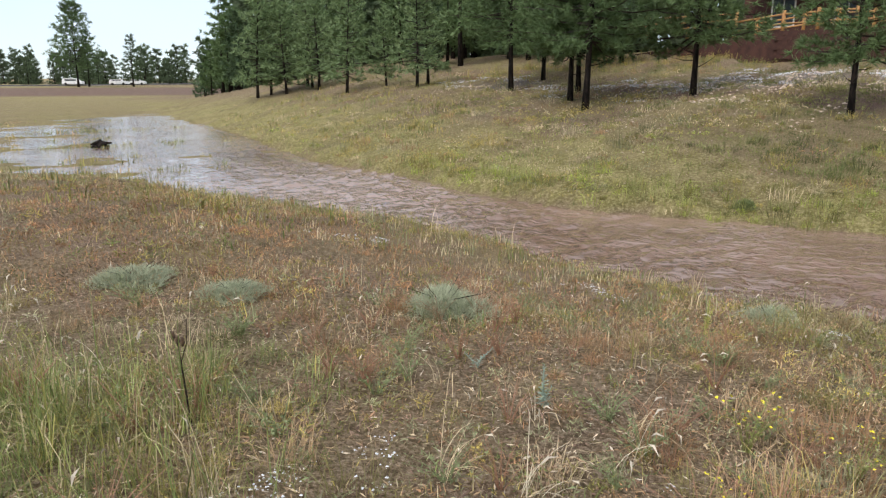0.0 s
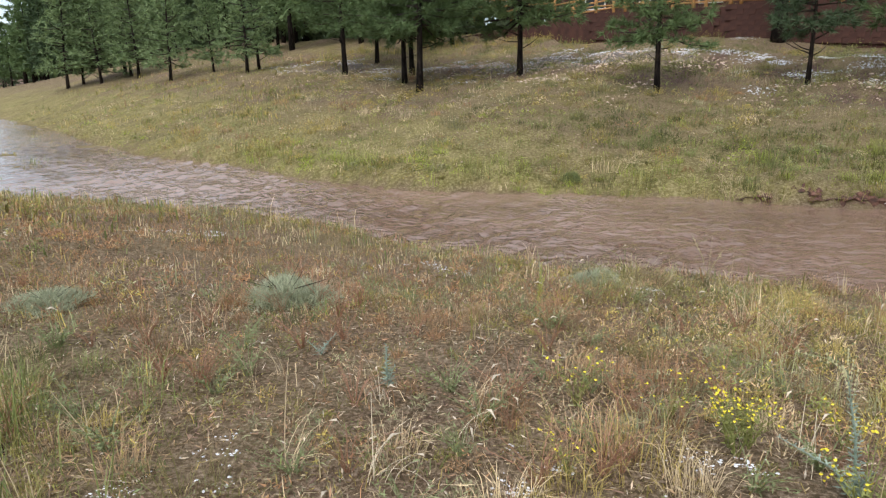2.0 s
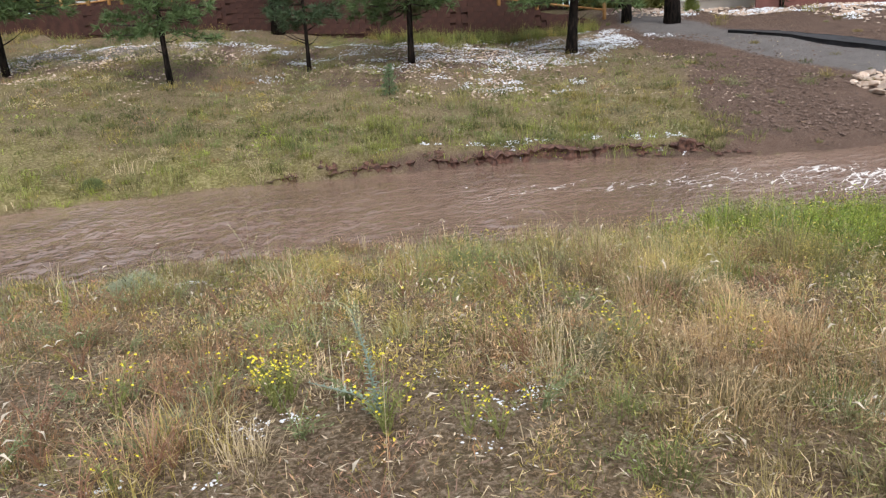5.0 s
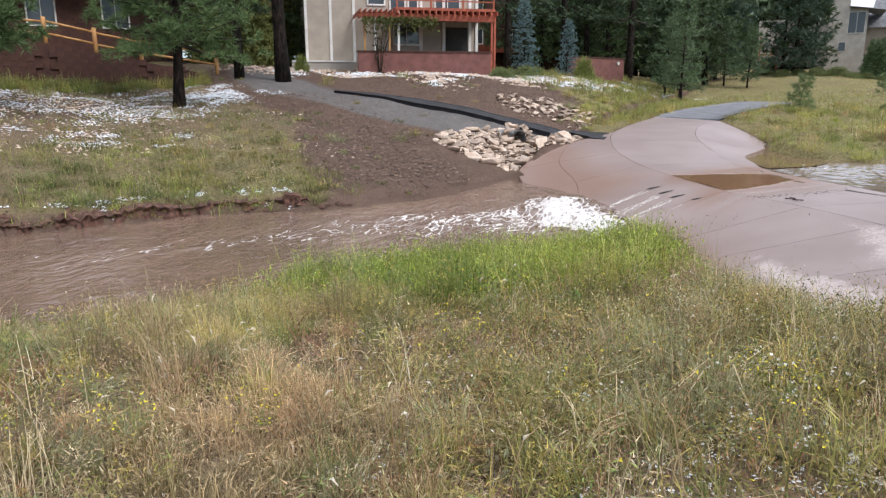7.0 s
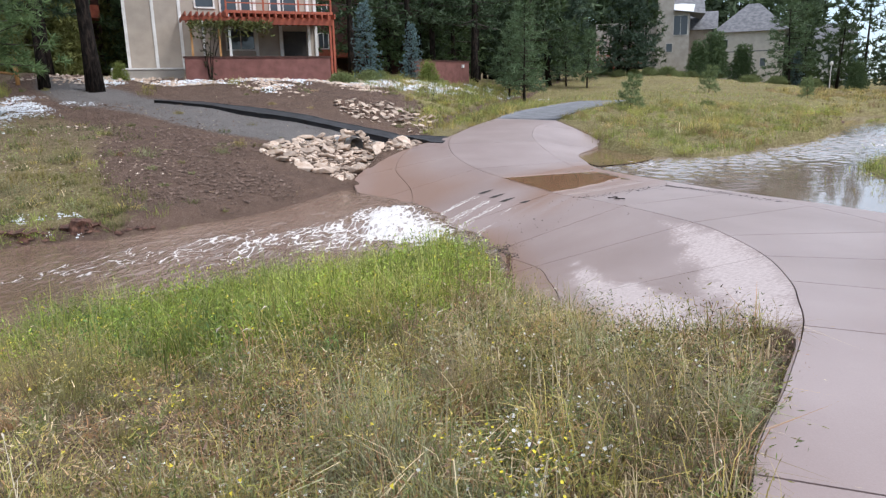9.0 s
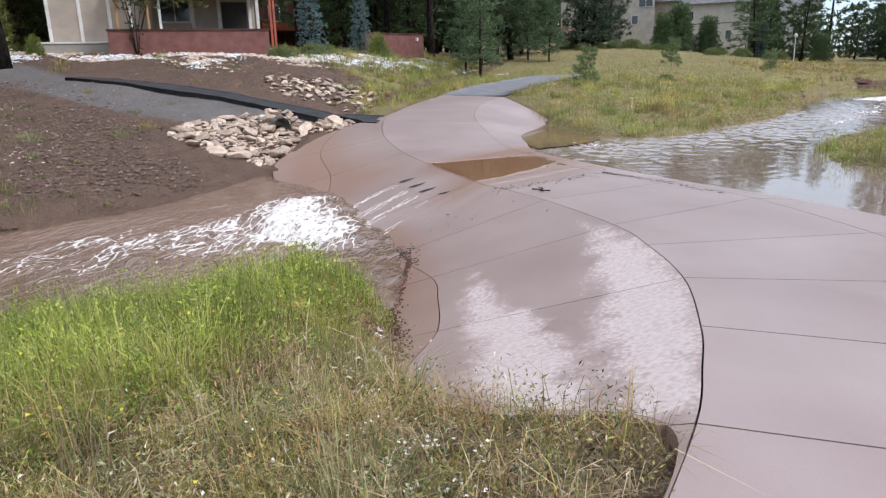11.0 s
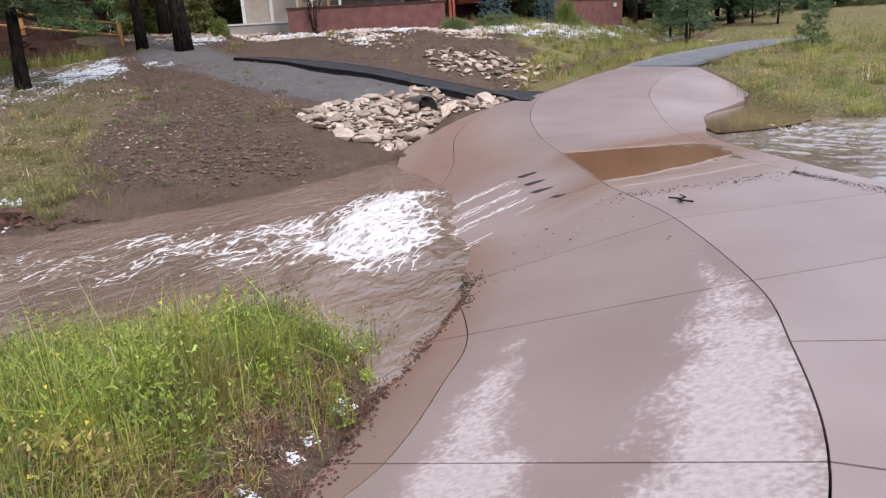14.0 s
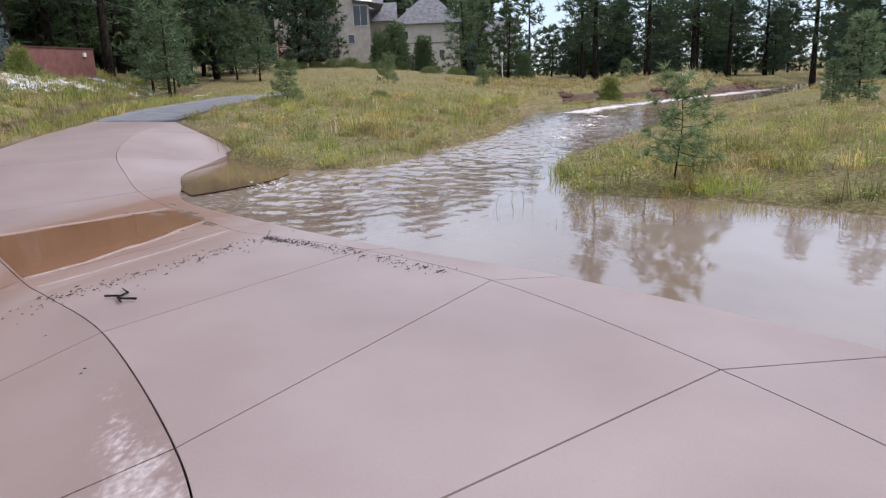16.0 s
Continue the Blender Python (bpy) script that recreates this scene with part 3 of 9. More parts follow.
def surface_h(x, y):
    """Ground with its bed cut for the concrete."""
    z = ground_h(x, y)
    ring = inside(x, y, SLAB_RING)
    s = slab_plan(x, y)
    z = np.where(ring & (s < 8), s - 0.12, z)
    edge = line_dist(x, y, np.vstack([SLAB_RING, SLAB_RING[:1]]))
    # the soil meets the slab just under its top
    k = np.clip(1 - edge / 0.9, 0, 1)
    near = np.full(np.shape(z), 9.0)
    best = np.full(np.shape(z), 1e9)
    for p, q in zip(np.vstack([SLAB[:, 2], SLAB[::-1, 3]])[:-1], np.vstack([SLAB[:, 2], SLAB[::-1, 3]])[1:]):
        t = np.clip(((x - p[0]) * (q[0] - p[0]) + (y - p[1]) * (q[1] - p[1])) / max(1e-9, (q[0] - p[0]) ** 2 + (q[1] - p[1]) ** 2), 0, 1)
        d = np.hypot(x - p[0] - t * (q[0] - p[0]), y - p[1] - t * (q[1] - p[1]))
        near = np.where(d < best, p[2] + t * (q[2] - p[2]), near)
        best = np.minimum(best, d)
    wet = inside(x, y, LAKE) | inside(x, y, CREEK)
    z = np.where((~ring) & (~wet), z * (1 - k) + (near - 0.03) * k, z)
    return z


def H(x, y):
    return float(surface_h(np.array([x]), np.array([y]))[0])


# ---- mesh helpers ----
class Soup:
    """Collects vertices, faces and a colour for each vertex, and turns them into one mesh."""

    def __init__(self):
        self.v, self.f, self.c = [], [], []

    def add(self, verts, faces, color=(1, 1, 1)):
        o = len(self.v)
        self.v.extend(verts)
        self.f.extend([tuple(i + o for i in f) for f in faces])
        self.c.extend([color] * len(verts))

    def tube(self, pts, radii, sides=6, color=(1, 1, 1), cap=True):
        rings = []
        for i, p in enumerate(pts):
            p = Vector(p)
            a = Vector(pts[max(i - 1, 0)])
            b = Vector(pts[min(i + 1, len(pts) - 1)])
            d = (b - a).normalized()
            s = d.cross(Vector((0.31, 0.17, 0.93)) if abs(d.z) < 0.9 else Vector((1, 0, 0))).normalized()
            t = d.cross(s)
            rings.append([tuple(p + (s * math.cos(k) + t * math.sin(k)) * radii[i]) for k in (2 * math.pi * j / sides for j in range(sides))])
        verts = [v for r in rings for v in r]
        faces = [(i * sides + j, i * sides + (j + 1) % sides, (i + 1) * sides + (j + 1) % sides, (i + 1) * sides + j) for i in range(len(pts) - 1) for j in range(sides)]
        if cap:
            faces += [tuple(range(sides))[::-1], tuple((len(pts) - 1) * sides + j for j in range(sides))]
        self.add(verts, faces, color)

    def box(self, x0, y0, z0, x1, y1, z1, color=(1, 1, 1)):
        v = [(x, y, z) for z in (z0, z1) for y in (y0, y1) for x in (x0, x1)]
        self.add(v, [(0, 2, 3, 1), (4, 5, 7, 6), (0, 1, 5, 4), (2, 6, 7, 3), (0, 4, 6, 2), (1, 3, 7, 5)], color)

    def mesh(self, name, mat, smooth=False, attribute="tint"):
        me = bpy.data.meshes.new(name)
        me.from_pydata(self.v, [], self.f)
        if mat:
            me.materials.append(mat)
        at = me.color_attributes.new(attribute, "FLOAT_COLOR", "POINT")
        if self.c:
            col = np.ones((len(self.v), 4), np.float32)
            col[:, :3] = np.array(self.c, np.float32)
            at.data.foreach_set("color", col.ravel())
        if smooth:
            me.polygons.foreach_set("use_smooth", [True] * len(me.polygons))
        me.update()
        return me


def array_mesh(name, verts, faces, mat, zone=None, smooth=True, attribute="zone"):
    """A mesh from numpy arrays: verts (n,3), faces (m,3 or 4)."""
    me = bpy.data.meshes.new(name)
    verts, faces = np.ascontiguousarray(verts, np.float32), np.ascontiguousarray(faces, np.int32)
    k = faces.shape[1]
    me.vertices.add(len(verts))
    me.vertices.foreach_set("co", verts.ravel())
    me.loops.add(faces.size)
    me.loops.foreach_set("vertex_index", faces.ravel())
    me.polygons.add(len(faces))
    me.polygons.foreach_set("loop_start", np.arange(0, faces.size, k, dtype=np.int32))
    me.polygons.foreach_set("loop_total", np.full(len(faces), k, np.int32))
    me.polygons.foreach_set("use_smooth", np.full(len(faces), bool(smooth)))
    if zone is not None:
        at = me.color_attributes.new(attribute, "FLOAT_COLOR", "POINT")
        col = np.ones((len(verts), 4), np.float32)
        col[:, :3] = zone
        at.data.foreach_set("color", col.ravel())
    me.materials.append(mat)
    me.update(calc_edges=True)
    me.validate()
    return me


def part(name, mesh, parent, label="", m=None):
    ob = new(name, mesh)
    ob.parent = parent
    if m is not None:
        ob.matrix_local = m
    if label:
        ob["label"] = label
    return ob


def empty(name, m, label, category, group="", kind=""):
    ob = new(name)
    ob.matrix_world = m
    return tagged(ob, label, category, group, kind)


def axis_points(lo, hi, fine_lo, fine_hi, step, grow=1.13):
    pts = list(np.arange(fine_lo, fine_hi + step / 2, step))
    s = step
    while pts[-1] < hi:
        s *= grow
        pts.append(pts[-1] + s)
    s = step
    while pts[0] > lo:
        s *= grow
        pts.insert(0, pts[0] - s)
    return np.array(pts)


def grid_faces(nx, ny):
    i, j = np.meshgrid(np.arange(nx - 1), np.arange(ny - 1), indexing="ij")
    a = (i * ny + j).ravel()
    return np.stack([a, a + ny, a + ny + 1, a + 1], 1)


def smooth_in(d, w):
    return np.clip(0.5 + d / w, 0, 1)


def signed(x, y, ring):
    ring = np.asarray(ring, float)
    d = line_dist(x, y, np.vstack([ring, ring[:1]]))
    return np.where(inside(x, y, ring), d, -d)


# ---- ground ----
DIRT = [(15.4, 7.9), (16.6, 9.2), (17.6, 10.2), (19.4, 11.6), (22.6, 13.2), (24.2, 16.5), (26, 20), (30, 24), (36, 27), (46, 22), (42, 13), (39, 8.5), (35, 5.5), (31, 5.5), (30, 4.4), (26, 4), (22, 4.5), (18, 6)]
GRAVEL = [(25.0, 8.6), (24.8, 10.6), (25.6, 13.1), (26.2, 15.7), (28.0, 19.6), (30, 22), (32.5, 24), (31.5, 20), (29.6, 16.6), (29, 13.5), (29, 10), (29, 7), (28, 5)]
gx = axis_points(-1800, 1800, -14, 62, 0.3)
gy = axis_points(-1800, 1800, -40, 44, 0.3)
GXX, GYY = np.meshgrid(gx, gy, indexing="ij")
GZZ = surface_h(GXX, GYY)
far_out = np.hypot(GXX, GYY)
# the cut bank's ragged lip
lip = np.exp(-((line_dist(GXX, GYY, FAR_BANK) - 0.35) / 0.3) ** 2) * np.clip((GXX - 6) / 3, 0, 1) * np.clip((18 - GXX) / 2, 0, 1)
GZZ = GZZ + lip * (0.10 + 0.09 * ripple(GXX, GYY, 2.9, 7.0))
zone = np.zeros(GXX.shape + (3,))
zone[..., 0] = smooth_in(signed(GXX, GYY, DIRT), 0.9)
pebbly = sum(k * np.exp(-(((GXX - cx) / rx) ** 2 + ((GYY - cy) / ry) ** 2)) for cx, cy, rx, ry, k in [(5.5, 33.5, 6, 3.5, 0.6), (-4, 40, 6, 4, 0.5), (19.5, 20.5, 5, 3, 0.35), (-1, 27, 5, 3, 0.25), (10, 30, 4, 3, 0.35)])
zone[..., 1] = np.maximum(smooth_in(signed(GXX, GYY, GRAVEL), 1.2), np.clip(pebbly + 0.2 * ripple(GXX, GYY, 1.3, 2.0), 0, 0.62))
north_side = inside(GXX, GYY, np.vstack([FAR_BANK, [(400, 900), (-600, 900)]]))
zone[..., 2] = np.clip(np.where(north_side, np.clip(0.95 - line_dist(GXX, GYY, FAR_BANK) / 13, 0.3, 0.95) + 0.5 * ripple(GXX, GYY, 0.55, 8.0), 0.0) + np.where(~north_side & (GXX > 15), 0.75, 0.0) + np.exp(-line_dist(GXX, GYY, NEAR_BANK) / 1.2) * 0.6 + np.where(~north_side & (GXX < -12), 0.6, 0.0) + 0.25 * ripple(GXX, GYY, 0.5, 3.0), 0, 1)
zone[..., 2] *= np.where(north_side & (GXX < 26), np.clip((15 - GXX) / 9, 0.55, 1), 1.0)
zone[..., 2] *= np.clip(1 - 0.8 * np.exp(-(((GXX - 20) / 6) ** 2 + ((GYY - 20.5) / 5) ** 2)), 0, 1)
ring_d = line_dist(GXX, GYY, np.vstack([SLAB_RING, SLAB_RING[:1]]))
# bare dark soil and needles between the hail on the upper slope, with tree shade painted in
crest_soil_shade = np.where(north_side & (GXX < 24), sum(k * np.exp(-(((GXX - cx) / rx) ** 2 + ((GYY - cy) / ry) ** 2)) for cx, cy, rx, ry, k in [(5.5, 33.5, 6, 3.2, 1.0), (-4, 40, 6, 4, 0.7), (19.5, 21, 5, 3.6, 1.0), (13, 26.5, 5, 3, 0.8), (24, 21, 3.5, 3, 0.8), (10, 30.5, 4.5, 2.6, 0.9), (8.5, 25.5, 3.5, 2.2, 0.7), (13.5, 20.5, 3.5, 2.2, 0.7), (2.5, 30, 3, 1.6, 0.7)]) * np.clip(0.55 + 0.8 * ripple(GXX, GYY, 1.3, 6.0) + 0.5 * ripple(GXX, GYY, 3.7, 2.0), 0, 1), 0.0)
zone[..., 0] = np.maximum(zone[..., 0], np.clip(crest_soil_shade, 0, 0.85))
UPPER_BANK = [(56.4, -23.5), (56.8, -27), (55.6, -31), (55.0, -33), (56.4, -36), (58.4, -39), (61, -42)]
zone[..., 0] = np.maximum(zone[..., 0], np.exp(-(line_dist(GXX, GYY, UPPER_BANK) / 0.6) ** 2))
bank = np.clip(1.0 - line_dist(GXX, GYY, FAR_BANK) / 0.5, 0, 1) * np.clip((GXX - 7) / 3, 0, 1)
road_bank = np.clip((far_out - 128) / 14, 0, 1) * np.clip((192 - far_out) / 8, 0, 1) * np.clip((-25 - GXX) / 10, 0, 1) * (GYY > 60)
zone[..., 0] = np.maximum.reduce([zone[..., 0], 0.75 * road_bank, np.clip(1 - ring_d / 0.35, 0, 1) * (GXX > 7.5) * 0.9, bank])
ground = tagged(new("ground", array_mesh("ground", np.stack([GXX, GYY, GZZ], -1).reshape(-1, 3), grid_faces(len(gx), len(gy)), M_GROUND, zone.reshape(-1, 3))), "grassy wash meadow and hillside with bare dirt slopes", "ground", kind="structure")


# ---- water ----
def water_sheet(name, mat, ring, z, step, label, zone_of, lift=None):
    ring = np.asarray(ring, float)
    x0, y0 = ring.min(0) - 1
    x1, y1 = ring.max(0) + 1
    xs = axis_points(x0, x1, max(x0, -8), min(x1, 34), step, 1.03)
    ys = axis_points(y0, y1, max(y0, -16), min(y1, 20), step, 1.03)
    X, Y = np.meshgrid(xs, ys, indexing="ij")
    Zw = np.full(X.shape, z)
    if lift is not None:
        Zw = Zw + lift(X, Y)
    keep = signed(X, Y, ring) > -1.2
    f = grid_faces(len(xs), len(ys))
    f = f[keep.ravel()[f].all(1)]
    used, back = np.unique(f, return_inverse=True)
    v = np.stack([X, Y, Zw], -1).reshape(-1, 3)[used]
    zn = zone_of(X, Y).reshape(-1, 3)[used]
    return tagged(new(name, array_mesh(name, v, back.reshape(-1, 4), mat, zn)), label, "water", kind="structure")


FROTH = [(19.0, 3.0), (15.0, 1.15), (14.1, 2.2), (13.3, 3.9), (12.2, 5.6), (10.6, 7.6), (8.6, 9.4), (9.2, 10.4), (12.0, 8.9), (14.2, 7.2), (15.6, 6.2), (16.9, 5.0), (18.2, 4.2)]
FROTH_CORE = [(18.9, 2.9), (15.2, 1.25), (14.8, 2.3), (14.4, 3.7), (13.7, 5.3), (14.4, 5.8), (15.6, 4.3), (17.2, 3.7), (18.5, 3.2)]
PLUNGE = [(18.4, 3.0), (17.1, 2.5), (15.9, 2.0), (15.2, 1.6)]


def creek_zone(x, y):
    z = np.zeros(np.shape(x) + (3,))
    plunge = np.exp(-np.clip(line_dist(x, y, PLUNGE) - 0.35, 0, 9) ** 2 / 0.4)
    z[..., 0] = -0.25 + 0.6 * smooth_in(signed(x, y, FROTH), 2.2) + 0.17 * smooth_in(signed(x, y, FROTH_CORE), 1.6) + 0.5 * plunge
    z[..., 1] = np.clip(0.3 + 0.7 * smooth_in(signed(x, y, FROTH), 4) + 0.25 * np.clip((9 - x) / 5, 0, 1) * np.clip((x + 20) / 10, 0, 1) + 0.2 * ripple(x * 0.6 + y * 0.4, y, 0.7, 6.0), 0.04, 1.2) * (1 - 0.85 * np.exp(-(((x - 11.6) / 2.4) ** 2 + ((y - 1.4) / 2.0) ** 2)))
    return z


def creek_lift(x, y):
    rough = smooth_in(signed(x, y, FROTH_CORE), 2.2)
    s = -0.87 * x + 0.5 * y
    waves = 0.05 * np.sin(s * 4.2 + 1.5 * ripple(x, y, 0.9, 2.0)) + 0.05 * ripple(x, y, 4.6, 3.0)
    plunge = np.exp(-np.clip(line_dist(x, y, PLUNGE) - 0.35, 0, 9) ** 2 / 0.35)
    t = 0.5 * x + 0.87 * y
    chop = np.clip((x + 16) / 8, 0.1, 1) * np.clip((10 - x) / 6, 0.2, 1) * np.clip(0.75 + 0.5 * ripple(x, y, 0.6, 9.0), 0.25, 1)
    train = 0.042 * ripple(s * 1.1 + 0.3 * t, t * 0.5, 6.3, 4.0) + 0.034 * ripple(x, y, 5.5, 2.0) + 0.026 * ripple(s, t * 0.6, 11.0, 8.0)
    slack = 1 - 0.85 * np.exp(-(((x - 11.6) / 2.4) ** 2 + ((y - 1.4) / 2.0) ** 2))
    return 0.018 * slack * ripple(x, y, 3.1, 1.0) * np.clip((x + 20) / 10, 0, 1) + slack * chop * train + rough * waves + plunge * (0.07 + 0.05 * ripple(x, y, 7.0, 4.0))


creek = water_sheet("water_creek", M_CREEK, CREEK, CREEK_Z, 0.11, "fast muddy brown creek water with ripples and white froth", creek_zone, creek_lift)


def lake_zone(x, y):
    z = np.zeros(np.shape(x) + (3,))
    run = np.exp(-(line_dist(x, y, [(22.9, -3.3), (26, -7.0), (31, -12), (38, -17), (44, -20.5), (51, -30), (57, -39)]) / 2.4) ** 2)
    # red: froth white along run and channels, painting in sky glints and sheen
    z[..., 0] = -0.6 + 0.52 * run + 0.5 * np.exp(-(np.hypot(x - 24.0, y + 3.2) / 1.0) ** 2) + 1.0 * np.exp(-(line_dist(x, y, [(42.5, -18.4), (46.0, -22.5), (50.2, -28.8), (53.2, -34), (57, -39.8), (62, -46)]) / 1.2) ** 2) + 0.5 * np.exp(-(line_dist(x, y, [(50.5, -19.5), (53.5, -23), (54, -29)]) / 1.0) ** 2) + 0.5 * np.exp(-(line_dist(x, y, [(28.5, -11.2), (33, -14.0), (38.5, -17.5), (42, -18)]) / 0.7) ** 2)
    z[..., 1] = np.clip(-0.09 + 0.5 * run + 0.15 * np.exp(-(np.hypot(x - 21.5, y + 4.6) / 2.2) ** 2), -0.09, 1.3)
    return z


def lake_lift(x, y):
    """Short choppy waves where the current runs into the pool, dying out over the still water."""
    run = np.exp(-(line_dist(x, y, [(22.9, -3.3), (26, -7.0), (31, -12), (38, -17), (44, -20.5), (51, -30), (57, -39)]) / 2.6) ** 2)
    s, t = 0.72 * x - 0.69 * y, 0.69 * x + 0.72 * y
    chop = 0.026 * ripple(s, t * 0.6, 7.0, 4.0) + 0.018 * ripple(x, y, 6.5, 2.0) + 0.012 * ripple(s, t * 0.7, 13.0, 6.0)
    rings = 0.004 * np.sin(np.hypot(x - 22.5, y + 3.5) * 14 + ripple(x, y, 0.7, 3.0) * 2) * np.exp(-(np.hypot(x - 21.5, y + 4.8) / 2.6) ** 2)
    return run * chop + rings


lake = water_sheet("water_pool", M_LAKE, LAKE, LAKE_Z, 0.1, "flooded still brown pool mirroring sky beside the path", lake_zone, lake_lift)

# ---- concrete path and apron, slab by slab ----
concrete = empty("path", Matrix.Identity(4), "wet pinkish-tan concrete path with a sloped spillway apron", "path", kind="structure")


def catmull(rows, t):
    """Smooth position along a row of points at the float index t."""
    i = int(min(max(math.floor(t), 0), len(rows) - 2))
    u = t - i
    p1, p2 = rows[i], rows[i + 1]
    p0 = rows[i - 1] if i else p1 * 2 - p2
    p3 = rows[i + 2] if i + 2 < len(rows) else p2 * 2 - p1
    return 0.5 * (2 * p1 + (p2 - p0) * u + (2 * p0 - 5 * p1 + 4 * p2 - p3) * u * u + (3 * p1 - p0 - 3 * p2 + p3) * u**3)


DRY = [(7.6, -2.85), (8.45, -3.05), (9.4, -3.25), (10.77, -3.34), (11.9, -3.25), (13.2, -2.9), (14.2, -2.55), (15.1, -2.2), (15.5, -1.7), (14.3, -2.15), (13.0, -2.35), (12.4, -2.45), (11.2, -2.5), (10.2, -2.5), (9.3, -2.42), (8.6, -2.42), (7.7, -2.5)]
DRY_LOW = [(7.9, -2.32), (8.66, -2.29), (9.6, -2.15), (10.66, -1.96), (10.8, -1.74), (11.69, -1.53), (13.14, -1.24), (13.3, -0.95), (12.95, -1.0), (11.6, -1.15), (10.5, -1.3), (9.5, -1.45), (8.8, -1.5), (8.1, -1.7)]
SILT = [(20.6, 1.2), (19.2, 1.8), (17.8, 3.6), (21, 5), (26, 6), (25.5, 4.0), (23, 3.2)]


def concrete_zone(v):
    x, y = v[:, 0], v[:, 1]
    z = np.zeros((len(v), 3))
    # crisp on the joint's side, ragged on the other
    z[:, 0] = 0.5 + np.clip(np.maximum(signed(x, y, DRY) * 0.9, signed(x, y, DRY_LOW) * 1.0), -0.5, 0.46) - 0.28 * np.clip((x - 11.3) / 2.5, 0, 1)
    sil = smooth_in(signed(x, y, SILT), 1.6) * 0.75
    low = np.clip((-0.98 - v[:, 2]) / 0.2, 0, 1) * 0.8 * (x < 16)
    # bands of silt left by the falling water before and behind the puddle
    u = (x - 17.75) * 0.567 + (y + 0.78) * 0.824
    bands = np.interp(u + 0.05 * ripple(x, y, 2.2, 1.0), [-1.5, -1.2, -0.8, -0.74, -0.7, -0.14, -0.06, 0.0, 2.4, 2.5, 2.56, 3.2], [0.0, 0.25, 0.5, 0.1, 0.2, 0.75, 0.2, 0.9, 0.9, 0.3, 0.45, 0.0])
    across = np.clip(1.3 - line_dist(x, y, [(17.0, -1.8), (18.8, -2.2), (20.8, -0.7), (22.0, -0.4)]) / 1.7, 0, 1)
    z[:, 1] = np.maximum.reduce([sil, low, bands * np.clip(across * 2, 0, 1)])
    return z


# how much of the apron lies inside the curved joint near its toe, station by station
INNER = np.interp(np.arange(len(SLAB)), [5, 6, 8, 9, 11, 12, 13, 14, 15, 16, 17, 18], [0.7, 0.78, 0.9, 0.83, 0.73, 0.78, 0.88, 0.95, 0.77, 0.6, 0.6, 0.85])
TOE = SLAB[:, 0] + (SLAB[:, 2] - SLAB[:, 0]) * INNER[:, None]
COLUMNS = {"toe": SLAB[:, 2], "curve": TOE, "left": SLAB[:, 0], "right": SLAB[:, 1], "edge": SLAB[:, 3]}
ROWS_PATH, ROWS_APRON = PATH_CUTS, APRON_CUTS
GAP = 0.006
pieces = [(a, b, p, q, w) for rows, cols in ((ROWS_APRON, (("toe", "curve", "toe_slab"), ("curve", "left", "apron_slab"))), (ROWS_PATH, (("left", "right", "path_slab"), ("right", "edge", "edge_slab")))) for p, q, w in cols for a, b in zip(rows[:-1], rows[1:])]
for a, b, p, q, word in pieces:
    P_, Q_ = COLUMNS[p], COLUMNS[q]
    wide = max(np.linalg.norm(P_[i] - Q_[i]) for i in range(a, b + 1))
    if wide < 0.12:
        continue
    nu, nv = 14 * (b - a) + 1, 25
    top = np.zeros((nu, nv, 3))
    for i in range(nu):
        t = a + (b - a) * i / (nu - 1)
        pp, qq = catmull(P_, t), catmull(Q_, t)
        n = max(np.linalg.norm(qq - pp), 1e-3)
        for j in range(nv):
            k = GAP / n + (1 - 2 * GAP / n) * j / (nv - 1) if n > 0.05 else j / (nv - 1)
            top[i, j] = pp + (qq - pp) * k
    along = top[-1] - top[0]
    step = along / np.maximum(np.linalg.norm(along, axis=1, keepdims=True), 1e-3) * GAP * 1.3
    top[0] += step
    top[-1] -= step
    flat = top.reshape(-1, 3)
    f = [tuple(r) for r in grid_faces(nu, nv)[:, ::-1]]
    rim = [i * nv for i in range(nu)] + [(nu - 1) * nv + j for j in range(1, nv)] + [i * nv + nv - 1 for i in range(nu - 2, -1, -1)] + [j for j in range(nv - 2, 0, -1)]
    n0 = len(flat)
    edge = flat[rim]
    verts = np.vstack([flat, edge - np.array([0, 0, 0.25])])
    faces = list(f)
    for i in range(len(rim)):
        k = (i + 1) % len(rim)
        faces.append((rim[i], rim[k], n0 + k, n0 + i))
    cz = concrete_zone(verts)
    if word == "toe_slab":
        cz[:, 1] = np.maximum(cz[:, 1], 0.55)
    if word == "apron_slab":
        cz[:, 1] = np.maximum(cz[:, 1], 0.16)
    elif word != "toe_slab":
        cz[:, 0] = 0
    me = array_mesh(word, verts, np.array(faces), M_CONC, cz, smooth=False)
    part(word, me, concrete)


# ---- pines ----
def needles(soup, p, d, size, count, width, tone, r):
    """One tuft of needles round the end of a twig."""
    for _ in range(count):
        w = Vector((r.gauss(0, 0.75), r.gauss(0, 0.75), r.gauss(0.18, 0.6))) + d * 0.7
        if w.length < 0.1:
            continue
        w.normalize()
        side = w.cross(Vector((r.gauss(0, 1), r.gauss(0, 1), r.gauss(0, 1)))).normalized() * width
        a = p + w * size * 0.08
        e = p + w * size * r.uniform(0.75, 1.2)
        k = r.uniform(0.7, 1.3)
        soup.add([tuple(a - side), tuple(a + side), tuple(e)], [(0, 1, 2)], (tone[0] * k, tone[1] * k, tone[2] * k))


